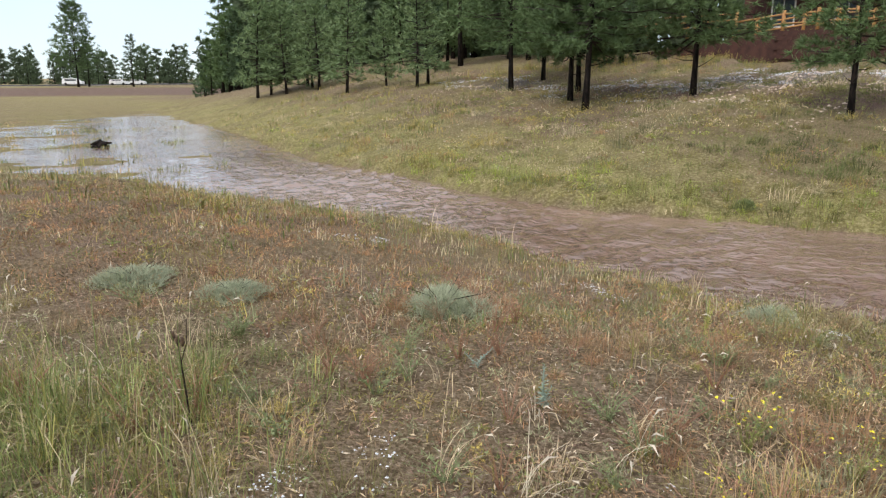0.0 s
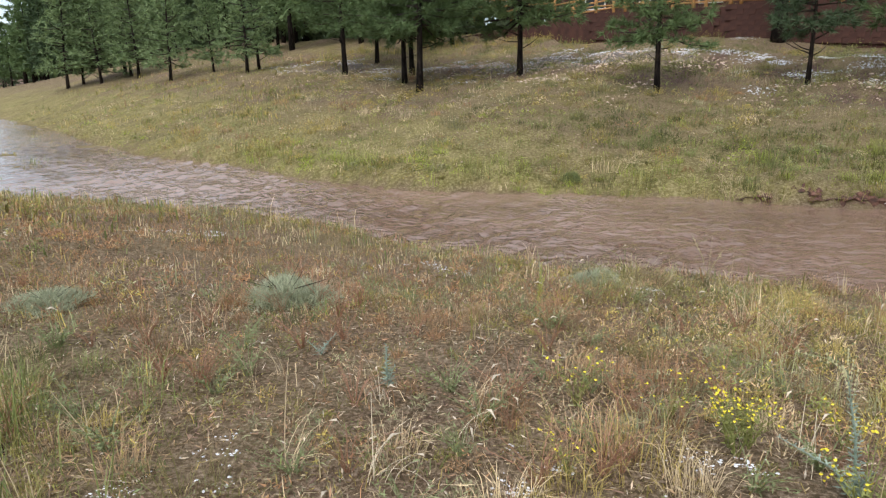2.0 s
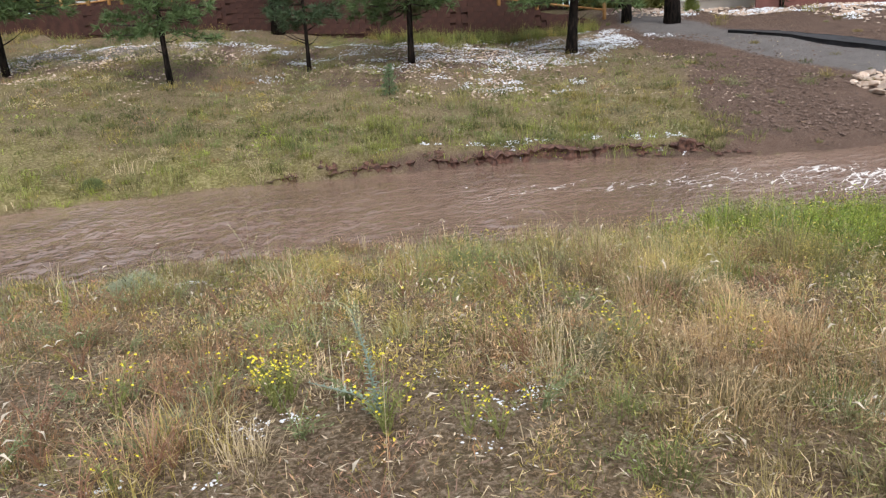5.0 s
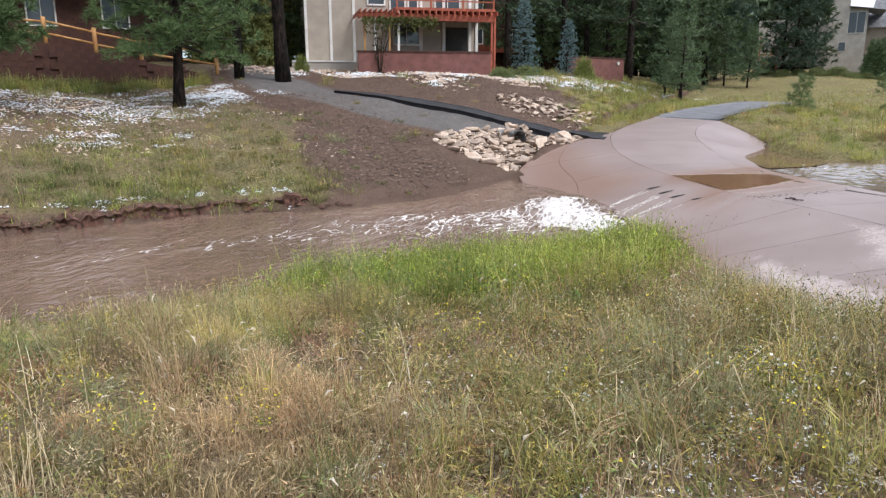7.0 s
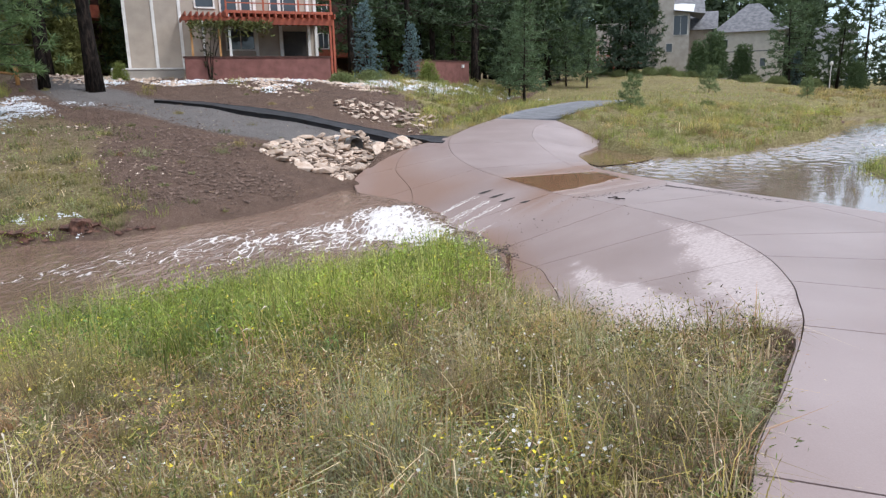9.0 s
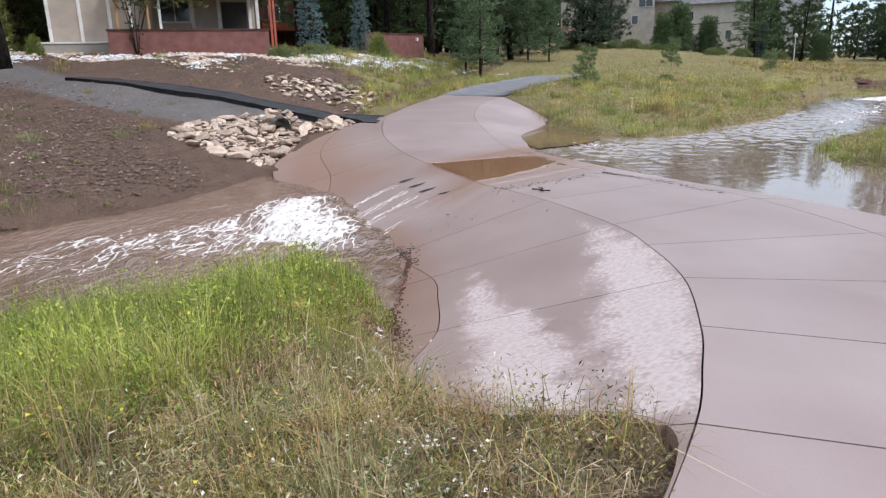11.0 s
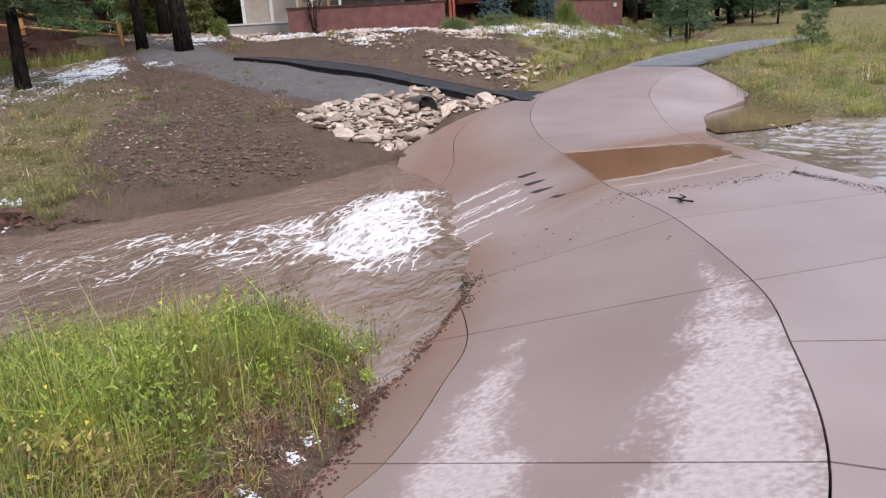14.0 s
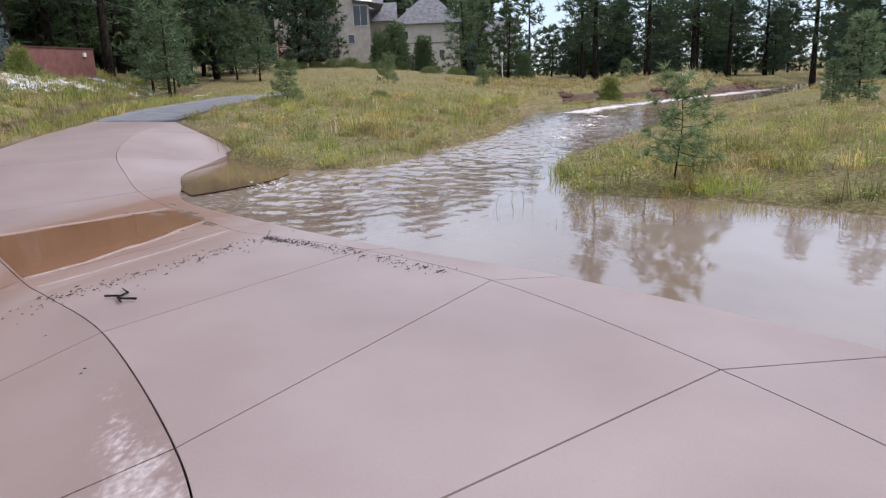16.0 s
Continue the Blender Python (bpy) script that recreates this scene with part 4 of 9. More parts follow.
def pine_meshes(seed, height, bare, spread, limbs, tufts, size, width, per, tone, thick, dead=4, lean=0.03, sides=9, twigs=True):
    """Trunk and crown of a ponderosa: bare lower bole, whorled limbs, needle tufts toward the ends."""
    r = random.Random(seed)
    bole, crown = Soup(), Soup()
    n = 9 if twigs else 5
    lx, ly = r.gauss(0, lean), r.gauss(0, lean)
    spine = [Vector((lx * height * k + 0.05 * math.sin(k * 5 + seed), ly * height * k + 0.05 * math.cos(k * 4 + seed), height * k)) for k in (i / n for i in range(n + 1))]
    spine[0].z = -0.25
    bole.tube(spine, [thick * (1.25 if i == 0 else 1 - 0.93 * i / n) for i in range(n + 1)], sides)

    def on(z):
        k = min(max(z / height, 0), 0.999) * n
        i = int(k)
        return spine[i].lerp(spine[i + 1], k - i)

    for i in range(dead):
        a, z = r.uniform(0, 6.28), r.uniform(bare * 0.45, bare)
        o = on(z)
        t = Vector((math.cos(a), math.sin(a), r.uniform(0.0, 0.5))) * r.uniform(0.4, 1.1)
        bole.tube([o, o + t * 0.5, o + t + Vector((0, 0, 0.1))], [0.025, 0.015, 0.006], 4)
    for i in range(limbs):
        k = ((i + r.uniform(0, 1)) / limbs) ** 1.25
        z = bare + (height - bare) * k
        fullness = (0.8 + 0.8 * k) if k < 0.25 else 1.0
        length = spread * fullness * (1 - k) ** 0.62 * r.uniform(0.65, 1.15) + 0.18
        a = i * 2.4 + r.uniform(-0.5, 0.5)
        rise = r.uniform(-0.12, 0.25) + 0.4 * k - 0.18 * max(0.0, 0.25 - k) / 0.25
        o = on(z)
        way = Vector((math.cos(a), math.sin(a), rise))
        tip = o + way * length
        mid = o + way * length * 0.5 + Vector((0, 0, -0.06 * length))
        if twigs:
            crown.tube([o, mid, tip], [min(0.018 + 0.014 * length, thick * 0.5), min(0.014 + 0.006 * length, thick * 0.35), min(0.008, thick * 0.2)], 3, (0.045, 0.035, 0.028), False)
        for j in range(tufts):
            q = r.uniform(0.25, 1.0) if j else 1.0
            c = o.lerp(mid, q * 2) if q < 0.5 else mid.lerp(tip, q * 2 - 1)
            side = Vector((-math.sin(a), math.cos(a), 0)) * r.gauss(0, 0.28) * length * (1.15 - q * 0.5)
            c = c + side + Vector((0, 0, r.gauss(0.05, 0.09) * (0.5 + length * 0.4)))
            needles(crown, c, (way * 0.6 + side).normalized() if (way + side).length else way, size, per, width, tone, r)
    return bole.mesh("trunk", M_BARK, True), crown.mesh("crown", M_LEAF)


PINE_TONES = [(0.115, 0.175, 0.07), (0.135, 0.2, 0.08), (0.085, 0.13, 0.066)]
NEAR_PINES = [
    pine_meshes(11, 9.5, 2.2, 3.1, 90, 14, 0.34, 0.017, 30, PINE_TONES[1], 0.125),
    pine_meshes(12, 8.5, 2.0, 2.8, 86, 13, 0.34, 0.017, 30, PINE_TONES[0], 0.12),
    pine_meshes(13, 7.5, 1.9, 2.2, 60, 11, 0.32, 0.017, 28, PINE_TONES[1], 0.11),
    pine_meshes(14, 10.5, 2.7, 3.4, 88, 13, 0.34, 0.017, 30, PINE_TONES[0], 0.14),
    pine_meshes(15, 6.2, 1.6, 1.5, 44, 9, 0.30, 0.017, 26, PINE_TONES[2], 0.075),
    pine_meshes(16, 10.0, 2.3, 3.3, 96, 15, 0.34, 0.017, 30, PINE_TONES[1], 0.22),
]
HILL_PINES = [pine_meshes(25 + i, h, b, s, 52, 9, 0.3, 0.03, 9, (0.19, 0.265, 0.12), t, 2, 0.03, 7) for i, (h, b, s, t) in enumerate([(6.6, 1.0, 1.7, 0.1), (5.6, 0.8, 1.5, 0.09)])]
FAR_PINES = [pine_meshes(31 + i, h, b, s, 36, 7, 0.9, 0.13, 7, tuple(c * 1.0 for c in PINE_TONES[i % 3]), t, 4, 0.03, 6, False) for i, (h, b, s, t) in enumerate([(13, 2.0, 3.2, 0.2), (16, 2.8, 3.8, 0.26), (11, 1.6, 2.9, 0.17), (18, 3.6, 4.0, 0.3)])]
# needle tones scaled down: the woods' own shade is put into the colour
SHADED_PINES = [pine_meshes(35 + i, h, b, s, 36, 7, 0.9, 0.12, 7, tuple(c * 0.5 for c in PINE_TONES[i % 3]), t, 4, 0.03, 6, False) for i, (h, b, s, t) in enumerate([(13, 1.6, 3.2, 0.2), (16, 2.2, 3.8, 0.26), (11, 1.3, 2.9, 0.17), (18, 2.8, 4.0, 0.3)])]
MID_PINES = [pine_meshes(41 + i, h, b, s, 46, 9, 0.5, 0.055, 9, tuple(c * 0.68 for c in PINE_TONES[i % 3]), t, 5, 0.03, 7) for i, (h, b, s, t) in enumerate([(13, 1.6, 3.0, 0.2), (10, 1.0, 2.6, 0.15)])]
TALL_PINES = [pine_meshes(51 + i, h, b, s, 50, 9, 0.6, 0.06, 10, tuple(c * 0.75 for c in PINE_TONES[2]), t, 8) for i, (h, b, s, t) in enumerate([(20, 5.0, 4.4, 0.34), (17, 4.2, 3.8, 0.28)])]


def pine(meshes, x, y, turn, scale=1.0, label="tall ponderosa pine with dark bark standing on the slope", group="pines on the slope", z=None):
    zz = H(x, y) if z is None else z
    t = empty("pine_tree", pose(x, y, zz, 0, 0, turn), label, "tree", group)
    part("trunk", meshes[0], t, "dark, nearly black bark", pose(0, 0, 0) @ Matrix.Scale(scale, 4))
    part("crown", meshes[1], t, "dusty green long needles", pose(0, 0, 0) @ Matrix.Scale(scale, 4))
    return t


SLOPE_PINES = [
    (0.28, 28.4, 3, 0.95), (8.0, 22.7, 2, 0.9), (4.6, 30.4, 0, 1.0), (-3.4, 37.6, 3, 1.0), (-14.4, 43.2, 0, 1.05), (-21.7, 50.7, 1, 1.1), (-8.8, 42.0, 0, 1.05),
    (-0.25, 30.5, 1, 1.0), (0.1, 34.4, 3, 0.9), (-2.1, 43.1, 1, 1.1), (-9.2, 40.4, 3, 1.0), (-18.7, 49.7, 3, 1.1), (-19.6, 51.0, 1, 1.1), (-23.1, 51.3, 0, 1.1),
    (-23.9, 50.5, 2, 1.1), (-11.9, 43.6, 1, 0.9), (-20.7, 52.6, 0, 1.2), (12.9, 22.75, 4, 1.05), (16.3, 21.1, 1, 1.0), (22.3, 18.5, 5, 0.95), (23.7, 31.0, 0, 0.9),
]
for i, (x, y, k, s) in enumerate(SLOPE_PINES):
    if x < -7:
        pine(HILL_PINES[i % 2], x, y, 67 * i % 360, s * (0.9 + 0.08 * (i % 3)), "conical green ponderosa pine at the open end of the hill")
    else:
        pine(NEAR_PINES[k], x, y, 67 * i % 360, s)
for i, (x, y, k, s) in enumerate([(29.6, 18.75, 0, 0.95), (30.2, 21.7, 1, 0.8), (35.5, 25.8, 1, 1.0), (40.5, 30.0, 1, 0.9), (16.9, 32.6, 1, 1.05)]):
    pine(TALL_PINES[k], x, y, 40 + 100 * i, s, "large old ponderosa pine with a thick dark bole", "large pines by the trail")
# woods on and behind the hillside
wr = random.Random(5)
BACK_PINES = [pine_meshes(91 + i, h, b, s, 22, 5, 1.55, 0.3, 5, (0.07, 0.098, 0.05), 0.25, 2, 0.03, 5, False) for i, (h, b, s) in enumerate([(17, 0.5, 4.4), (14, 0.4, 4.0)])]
def woods(name, label, spots):
    """Many far-off pines joined into one stand."""
    packs = []
    for trunk, crown in BACK_PINES:
        pair = []
        for me in (trunk, crown):
            co = np.empty(len(me.vertices) * 3, np.float32)
            me.vertices.foreach_get("co", co)
            me.calc_loop_triangles()
            tri = np.empty(len(me.loop_triangles) * 3, np.int32)
            me.loop_triangles.foreach_get("vertices", tri)
            pair.append((co.reshape(-1, 3), tri.reshape(-1, 3)))
        packs.append(pair)
    xs, ys = np.array([s[0] for s in spots]), np.array([s[1] for s in spots])
    zs = surface_h(xs, ys)
    out = None
    r = np.random.default_rng(len(spots))
    for which, mat, word in ((1, M_LEAF, name), (0, M_BARK, "trunks")):
        vs, fs, cs, o = [], [], [], 0
        for i, (x, y, s) in enumerate(spots):
            co, tri = packs[i % 2][which]
            a = r.uniform(0, 6.28)
            v = np.stack([co[:, 0] * math.cos(a) - co[:, 1] * math.sin(a), co[:, 0] * math.sin(a) + co[:, 1] * math.cos(a), co[:, 2]], 1) * s + [x, y, zs[i]]
            vs.append(v)
            fs.append(tri + o)
            o += len(v)
            k = r.uniform(0.75, 1.25)
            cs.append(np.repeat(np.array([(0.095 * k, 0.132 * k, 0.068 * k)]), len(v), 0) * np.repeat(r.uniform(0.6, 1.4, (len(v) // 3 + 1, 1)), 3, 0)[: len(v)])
        me = array_mesh(word, np.concatenate(vs), np.concatenate(fs), mat, np.concatenate(cs), smooth=False, attribute="tint")
        if out is None:
            out = tagged(new(name, me), label, "woods", kind="stuff")
        else:
            part(word, me, out)
    return out




def lower(x, y, s, tall):
    """Trees grow smaller towards the open end of the hill."""
    far, side = math.hypot(x, y), math.degrees(math.atan2(-x, y))
    return min(s, far * float(np.interp(side, [22, 26, 29, 32], [0.3, 0.15, 0.075, 0.03])) / tall)


back_spots = []
for i in range(130):
    x = wr.uniform(-60, 44)
    y = (62 - x * 0.72 if x < 12 else 58 - (x - 12) * 0.45) + wr.uniform(0, 30)
    back_spots.append((x, y, lower(x, y, wr.uniform(0.8, 1.2), 16)))
woods("hillside_woods", "dense pine woods covering the hill above the wash", back_spots)
for i in range(44):
    x = wr.uniform(-50, 4)
    y = 47 - x * 0.66 + wr.uniform(2, 16)
    pine(FAR_PINES[i % 4], x, y, wr.uniform(0, 360), lower(x, y, wr.uniform(0.5, 0.8), 15), "dense ponderosa pine in the hillside woods", "hillside woods")

# ---- grass ----
def spread_mesh(name, v, f, col, label, category="grass", mat=None):
    me = array_mesh(name, v, f, mat or M_GRASS, col, smooth=False, attribute="tint")
    return tagged(new(name, me), label, category, kind="stuff")


def blades(name, label, pts, per, height, width, tones, lean=0.35, seed=1, jitter=0.07, heads=0.0, head_tone=(0.62, 0.53, 0.37), head=0.05, vary=0.3, dry=0.1):
    """One stand of grass: tufts of bent, tapering blades; tones gives each tuft its colour from its place."""
    g = np.random.default_rng(seed)
    n = len(pts)
    base = np.repeat(pts, per, axis=0)
    m = len(base)
    tuft = tones(pts[:, 0], pts[:, 1], g) * g.uniform(0.65, 1.35, (n, 1))
    hk = np.repeat(g.gamma(6, 1 / 6, n), per) * g.uniform(0.45, 1.25, m) * height
    base = base + np.stack([g.normal(0, jitter, m), g.normal(0, jitter, m), np.full(m, -0.02)], 1)
    a = np.repeat(g.uniform(0, 2 * np.pi, n), per) + g.normal(0, 1.4, m)
    bend = np.clip(g.gamma(2.0, lean / 2, m), 0, 1.3) * hk
    d = np.stack([np.cos(a), np.sin(a), np.zeros(m)], 1)
    s = np.stack([-np.sin(a), np.cos(a), np.zeros(m)], 1) * (width * g.uniform(0.6, 1.3, m))[:, None]
    up = np.array([0, 0, 1.0])
    mid = base + d * (bend * 0.3)[:, None] + up * (hk * 0.58)[:, None]
    tip = base + d * bend[:, None] + up * (hk * np.sqrt(np.clip(1 - (bend / hk) ** 2 * 0.55, 0.1, 1)))[:, None]
    v = np.stack([base - s, base + s, mid - s * 0.75, mid + s * 0.75, tip], 1).reshape(-1, 3)
    o = (np.arange(m) * 5)[:, None]
    f = np.concatenate([o + np.array([[0, 1, 3]]), o + np.array([[0, 3, 2]]), o + np.array([[2, 3, 4]])])
    col = np.repeat(tuft, per, axis=0) * g.uniform(1 - vary, 1 + vary, m)[:, None]
    straw = g.random(m) < dry
    col[straw] = col[straw] * 0.4 + np.array(STRAW) * 0.6
    col = np.repeat(col, 5, axis=0)
    if heads:
        pick = np.where(g.random(m) < heads)[0]
        k = len(pick)
        t, dd, ss = tip[pick], d[pick], s[pick] / width * 0.0055
        drop = dd * head * 0.6 + up * (g.uniform(-0.7, 0.4, k) * head)[:, None]
        hv = np.stack([t - ss * 0.3, t + drop * 0.45 - ss, t + drop * 0.45 + ss, t + drop * 1.3 - up * head * 0.2], 1).reshape(-1, 3)
        ho = (np.arange(k) * 4)[:, None] + len(v)
        f = np.concatenate([f, ho + np.array([[0, 1, 2]]), ho + np.array([[1, 3, 2]])])
        v = np.concatenate([v, hv])
        col = np.concatenate([col, np.repeat(np.array([head_tone]) * g.uniform(0.7, 1.2, k)[:, None], 4, axis=0)])
    return spread_mesh(name, v, f, col, label)


def herbs(name, label, pts, per, rad, height, leaf, width, tones, seed=1, vary=0.35, upright=0.5, flower=None, share=0.0, slim=True):
    """Low leafy clumps: each a loose dome of many narrow leaves standing every way; some leaves may be small flowers."""
    g = np.random.default_rng(seed)
    n = len(pts)
    m = n * per
    size = np.repeat(g.gamma(5, 1 / 5, n).clip(0.35, 2.0), per)
    tuft = tones(pts[:, 0], pts[:, 1], g) * g.uniform(0.5, 1.45, (n, 1))
    base = np.repeat(pts, per, axis=0)
    a, q = g.uniform(0, 2 * np.pi, m), np.clip(np.sqrt(g.random(m)) * (1 + 0.25 * g.normal(0, 1, m)), 0, 1.2)
    z = g.random(m) ** 0.7 * np.clip(1.05 - 0.75 * q**2, 0.05, 1) * height * size
    out = np.stack([np.cos(a), np.sin(a), np.zeros(m)], 1)
    p = base + out * (q * rad * size)[:, None] + np.array([0, 0, 1.0]) * z[:, None]
    w = out * 0.5 + g.normal(0, 0.6, (m, 3)) + np.array([0, 0, upright])
    w /= np.linalg.norm(w, axis=1, keepdims=True)
    side = np.cross(w, g.normal(0, 1, (m, 3)))
    side /= np.linalg.norm(side, axis=1, keepdims=True)
    ll, ww = leaf * g.uniform(0.5, 1.4, m) , width * g.uniform(0.6, 1.4, m)
    col = np.repeat(tuft, per, axis=0) * g.uniform(1 - vary, 1 + vary, m)[:, None]
    if flower is not None:
        bloom = (g.random(m) < share) & (z > 0.55 * height * size)
        col[bloom] = np.array(flower) * g.uniform(0.8, 1.15, bloom.sum())[:, None]
        ll[bloom], ww[bloom] = leaf * 0.42, leaf * 0.3
    if slim:
        v = np.stack([p - side * ww[:, None], p + side * ww[:, None], p + w * ll[:, None]], 1).reshape(-1, 3)
        return spread_mesh(name, v, np.arange(m * 3).reshape(-1, 3), np.repeat(col, 3, axis=0), label, "plants")
    v = np.stack([p, p + w * (ll * 0.45)[:, None] + side * ww[:, None], p + w * ll[:, None], p + w * (ll * 0.45)[:, None] - side * ww[:, None]], 1).reshape(-1, 3)
    o = (np.arange(m) * 4)[:, None]
    f = np.concatenate([o + np.array([[0, 1, 2]]), o + np.array([[0, 2, 3]])])
    return spread_mesh(name, v, f, np.repeat(col, 4, axis=0), label, "plants")


def stalks(name, label, pts, per, height, width, tones, seed, head=0.05, arch=0.7, heads=0.6):
    """Long arching dry stalks in tufts, many ending in a pale curled seed head."""
    g = np.random.default_rng(seed)
    n = len(pts)
    m = n * per
    tuft = np.repeat(tones(pts[:, 0], pts[:, 1], g), per, axis=0) * g.uniform(0.75, 1.3, m)[:, None]
    base = np.repeat(pts, per, axis=0) + np.stack([g.normal(0, 0.03, m), g.normal(0, 0.03, m), np.full(m, -0.02)], 1)
    a = np.repeat(g.uniform(0, 2 * np.pi, n), per) + g.normal(0, 0.9, m)
    d = np.stack([np.cos(a), np.sin(a), np.zeros(m)], 1)
    s = np.stack([-np.sin(a), np.cos(a), np.zeros(m)], 1)
    hk = height * g.gamma(8, 1 / 8, m)
    bend = g.uniform(0.1, 1.6, m) * arch
    k = 6
    line = []
    p = base.copy()
    for i in range(k + 1):
        line.append(p.copy())
        th = bend * (0.25 + 1.2 * i / k)
        p = p + (d * np.sin(th)[:, None] + np.array([0, 0, 1.0]) * np.cos(th)[:, None]) * (hk / k)[:, None]
    v = np.stack([q for i, c in enumerate(line) for q in (c - s * width * (1 - 0.6 * i / k), c + s * width * (1 - 0.6 * i / k))], 1)
    rows = 2 * (k + 1)
    f = np.array([t for i in range(k) for t in ((2 * i, 2 * i + 1, 2 * i + 3), (2 * i, 2 * i + 3, 2 * i + 2))])
    f = ((np.arange(m) * rows)[:, None, None] + f[None]).reshape(-1, 3)
    v = v.reshape(-1, 3)
    col = np.repeat(tuft, rows, axis=0)
    pick = np.where(g.random(m) < heads)[0]
    c = len(pick)
    t, dd, ss = line[-1][pick], d[pick], s[pick]
    up = np.array([0, 0, 1.0])
    th = (bend[pick] * 1.6)[:, None]
    w1 = dd * np.sin(th) + up * np.cos(th)
    w2 = dd * np.sin(th + 0.9) + up * np.cos(th + 0.9)
    hl = (head * g.uniform(0.6, 1.4, c))[:, None]
    wd = ss * 0.0055 + np.cross(w1, ss) * 0.004
    m1 = t + w1 * hl * 0.5
    e = m1 + w2 * hl * 0.6
    hv = np.stack([t, m1 - wd, m1 + wd, e], 1).reshape(-1, 3)
    ho = (np.arange(c) * 4)[:, None] + len(v)
    f = np.concatenate([f, ho + np.array([[0, 1, 2]]), ho + np.array([[1, 3, 2]])])
    col = np.concatenate([col, np.repeat(np.array([(0.68, 0.6, 0.48)]) * g.uniform(0.75, 1.2, c)[:, None], 4, axis=0)])
    return spread_mesh(name, np.concatenate([v, hv]), f, col, label)


def flecks(name, label, pts, lo, hi, seed, tones, broad=1.0):
    """Dead straw, bark and leaf scraps lying on the soil."""
    g = np.random.default_rng(seed)
    n = len(pts)
    a = g.uniform(0, 2 * np.pi, n)
    d = np.stack([np.cos(a), np.sin(a), g.normal(0, 0.25, n)], 1) * g.uniform(lo, hi, n)[:, None]
    s = np.stack([-np.sin(a), np.cos(a), g.normal(0, 0.3, n)], 1) * g.uniform(0.0015, 0.006, n)[:, None] * broad
    c = pts + np.array([0, 0, 0.012])
    v = np.stack([c - d, c + s, c + d, c - s], 1).reshape(-1, 3)
    f = (np.arange(n) * 4)[:, None] + np.array([[0, 1, 2, 3]])
    col = np.array(tones)[g.integers(0, len(tones), n)] * g.uniform(0.75, 1.25, n)[:, None]
    return spread_mesh(name, v, f, np.repeat(col, 4, axis=0), label, "litter")


def clumps(name, label, pts, per, rad, height, width, tones, seed, splay=0.8, tip=0.45, tall=None, heads=0.12, wisp=0.35):
    """Soft rounded clumps of fine grass: each clump has its own hue, its blades fan out from one crown and bleach towards the tips."""
    g = np.random.default_rng(seed)
    n = len(pts)
    m = n * per
    size = g.gamma(5, 1 / 5, n).clip(0.4, 1.9)
    rise = size * (tall(pts[:, 0], pts[:, 1]) if tall is not None else 1.0)
    hue = tones(pts[:, 0], pts[:, 1], g) * g.uniform(0.5, 1.4, (n, 1))
    a, q = g.uniform(0, 2 * np.pi, m), np.sqrt(g.random(m))
    d = np.stack([np.cos(a), np.sin(a), np.zeros(m)], 1)
    base = np.repeat(pts, per, axis=0) + d * (q * rad * np.repeat(size, per) * 0.75)[:, None] - np.array([0, 0, 0.02])
    turn = a + g.normal(0, 0.9, m)
    d = np.stack([np.cos(turn), np.sin(turn), np.zeros(m)], 1)
    s = np.stack([-np.sin(turn), np.cos(turn), np.zeros(m)], 1)
    s = s + np.array([0, 0, 1.0]) * g.normal(0, 0.5, m)[:, None]
    s = s * (width * g.uniform(0.5, 1.4, m))[:, None]
    h = height * np.repeat(rise, per) * g.uniform(0.35, 1.15, m) * (1.1 - 0.45 * q)
    out = h * np.clip(splay * (0.25 + q) * g.uniform(0.3, 1.6, m), 0, 1.5)
    up = np.array([0, 0, 1.0])
    mid = base + d * (out * 0.35)[:, None] + up * (h * 0.6)[:, None]
    tp = base + d * out[:, None] + up * (h * np.clip(1.05 - 0.35 * out / h, 0.3, 1.05))[:, None]
    v = np.stack([base - s, base + s, mid - s * 0.8, mid + s * 0.8, tp], 1).reshape(-1, 3)
    o = (np.arange(m) * 5)[:, None]
    f = np.concatenate([o + np.array([[0, 1, 3]]), o + np.array([[0, 3, 2]]), o + np.array([[2, 3, 4]])])
    c0 = np.repeat(hue, per, axis=0) * g.uniform(0.7, 1.3, m)[:, None]
    c1 = c0 * (1 - tip) + np.array(STRAW) * tip * g.uniform(0.7, 1.2, m)[:, None]
    col = np.stack([c0 * 0.9, c0 * 0.9, c0 * 0.6 + c1 * 0.4, c0 * 0.6 + c1 * 0.4, c1], 1).reshape(-1, 3)
    pick = np.where(g.random(m) < heads)[0]
    k = len(pick)
    if k:
        # grains along the upper stem
        w = tp[pick] - mid[pick]
        w /= np.linalg.norm(w, axis=1, keepdims=True)
        side = np.cross(w, g.normal(0, 1, (k, 3)))
        side /= np.linalg.norm(side, axis=1, keepdims=True)
        ln = (wisp * 0.1 * g.uniform(0.5, 1.5, k))[:, None]
        t0 = tp[pick] - w * ln * 0.7
        hv = np.stack([t0, t0 + w * ln * 0.5 + side * 0.0035, t0 + w * ln, t0 + w * ln * 0.5 - side * 0.0035], 1).reshape(-1, 3)
        ho = (np.arange(k) * 4)[:, None] + len(v)
        f = np.concatenate([f, ho + np.array([[0, 1, 2]]), ho + np.array([[0, 2, 3]])])
        v = np.concatenate([v, hv])
        col = np.concatenate([col, np.repeat(c1[pick] * 0.5 + np.array(STRAW) * 0.5 * g.uniform(0.7, 1.3, k)[:, None], 4, axis=0)])
    return spread_mesh(name, v, f, col, label)


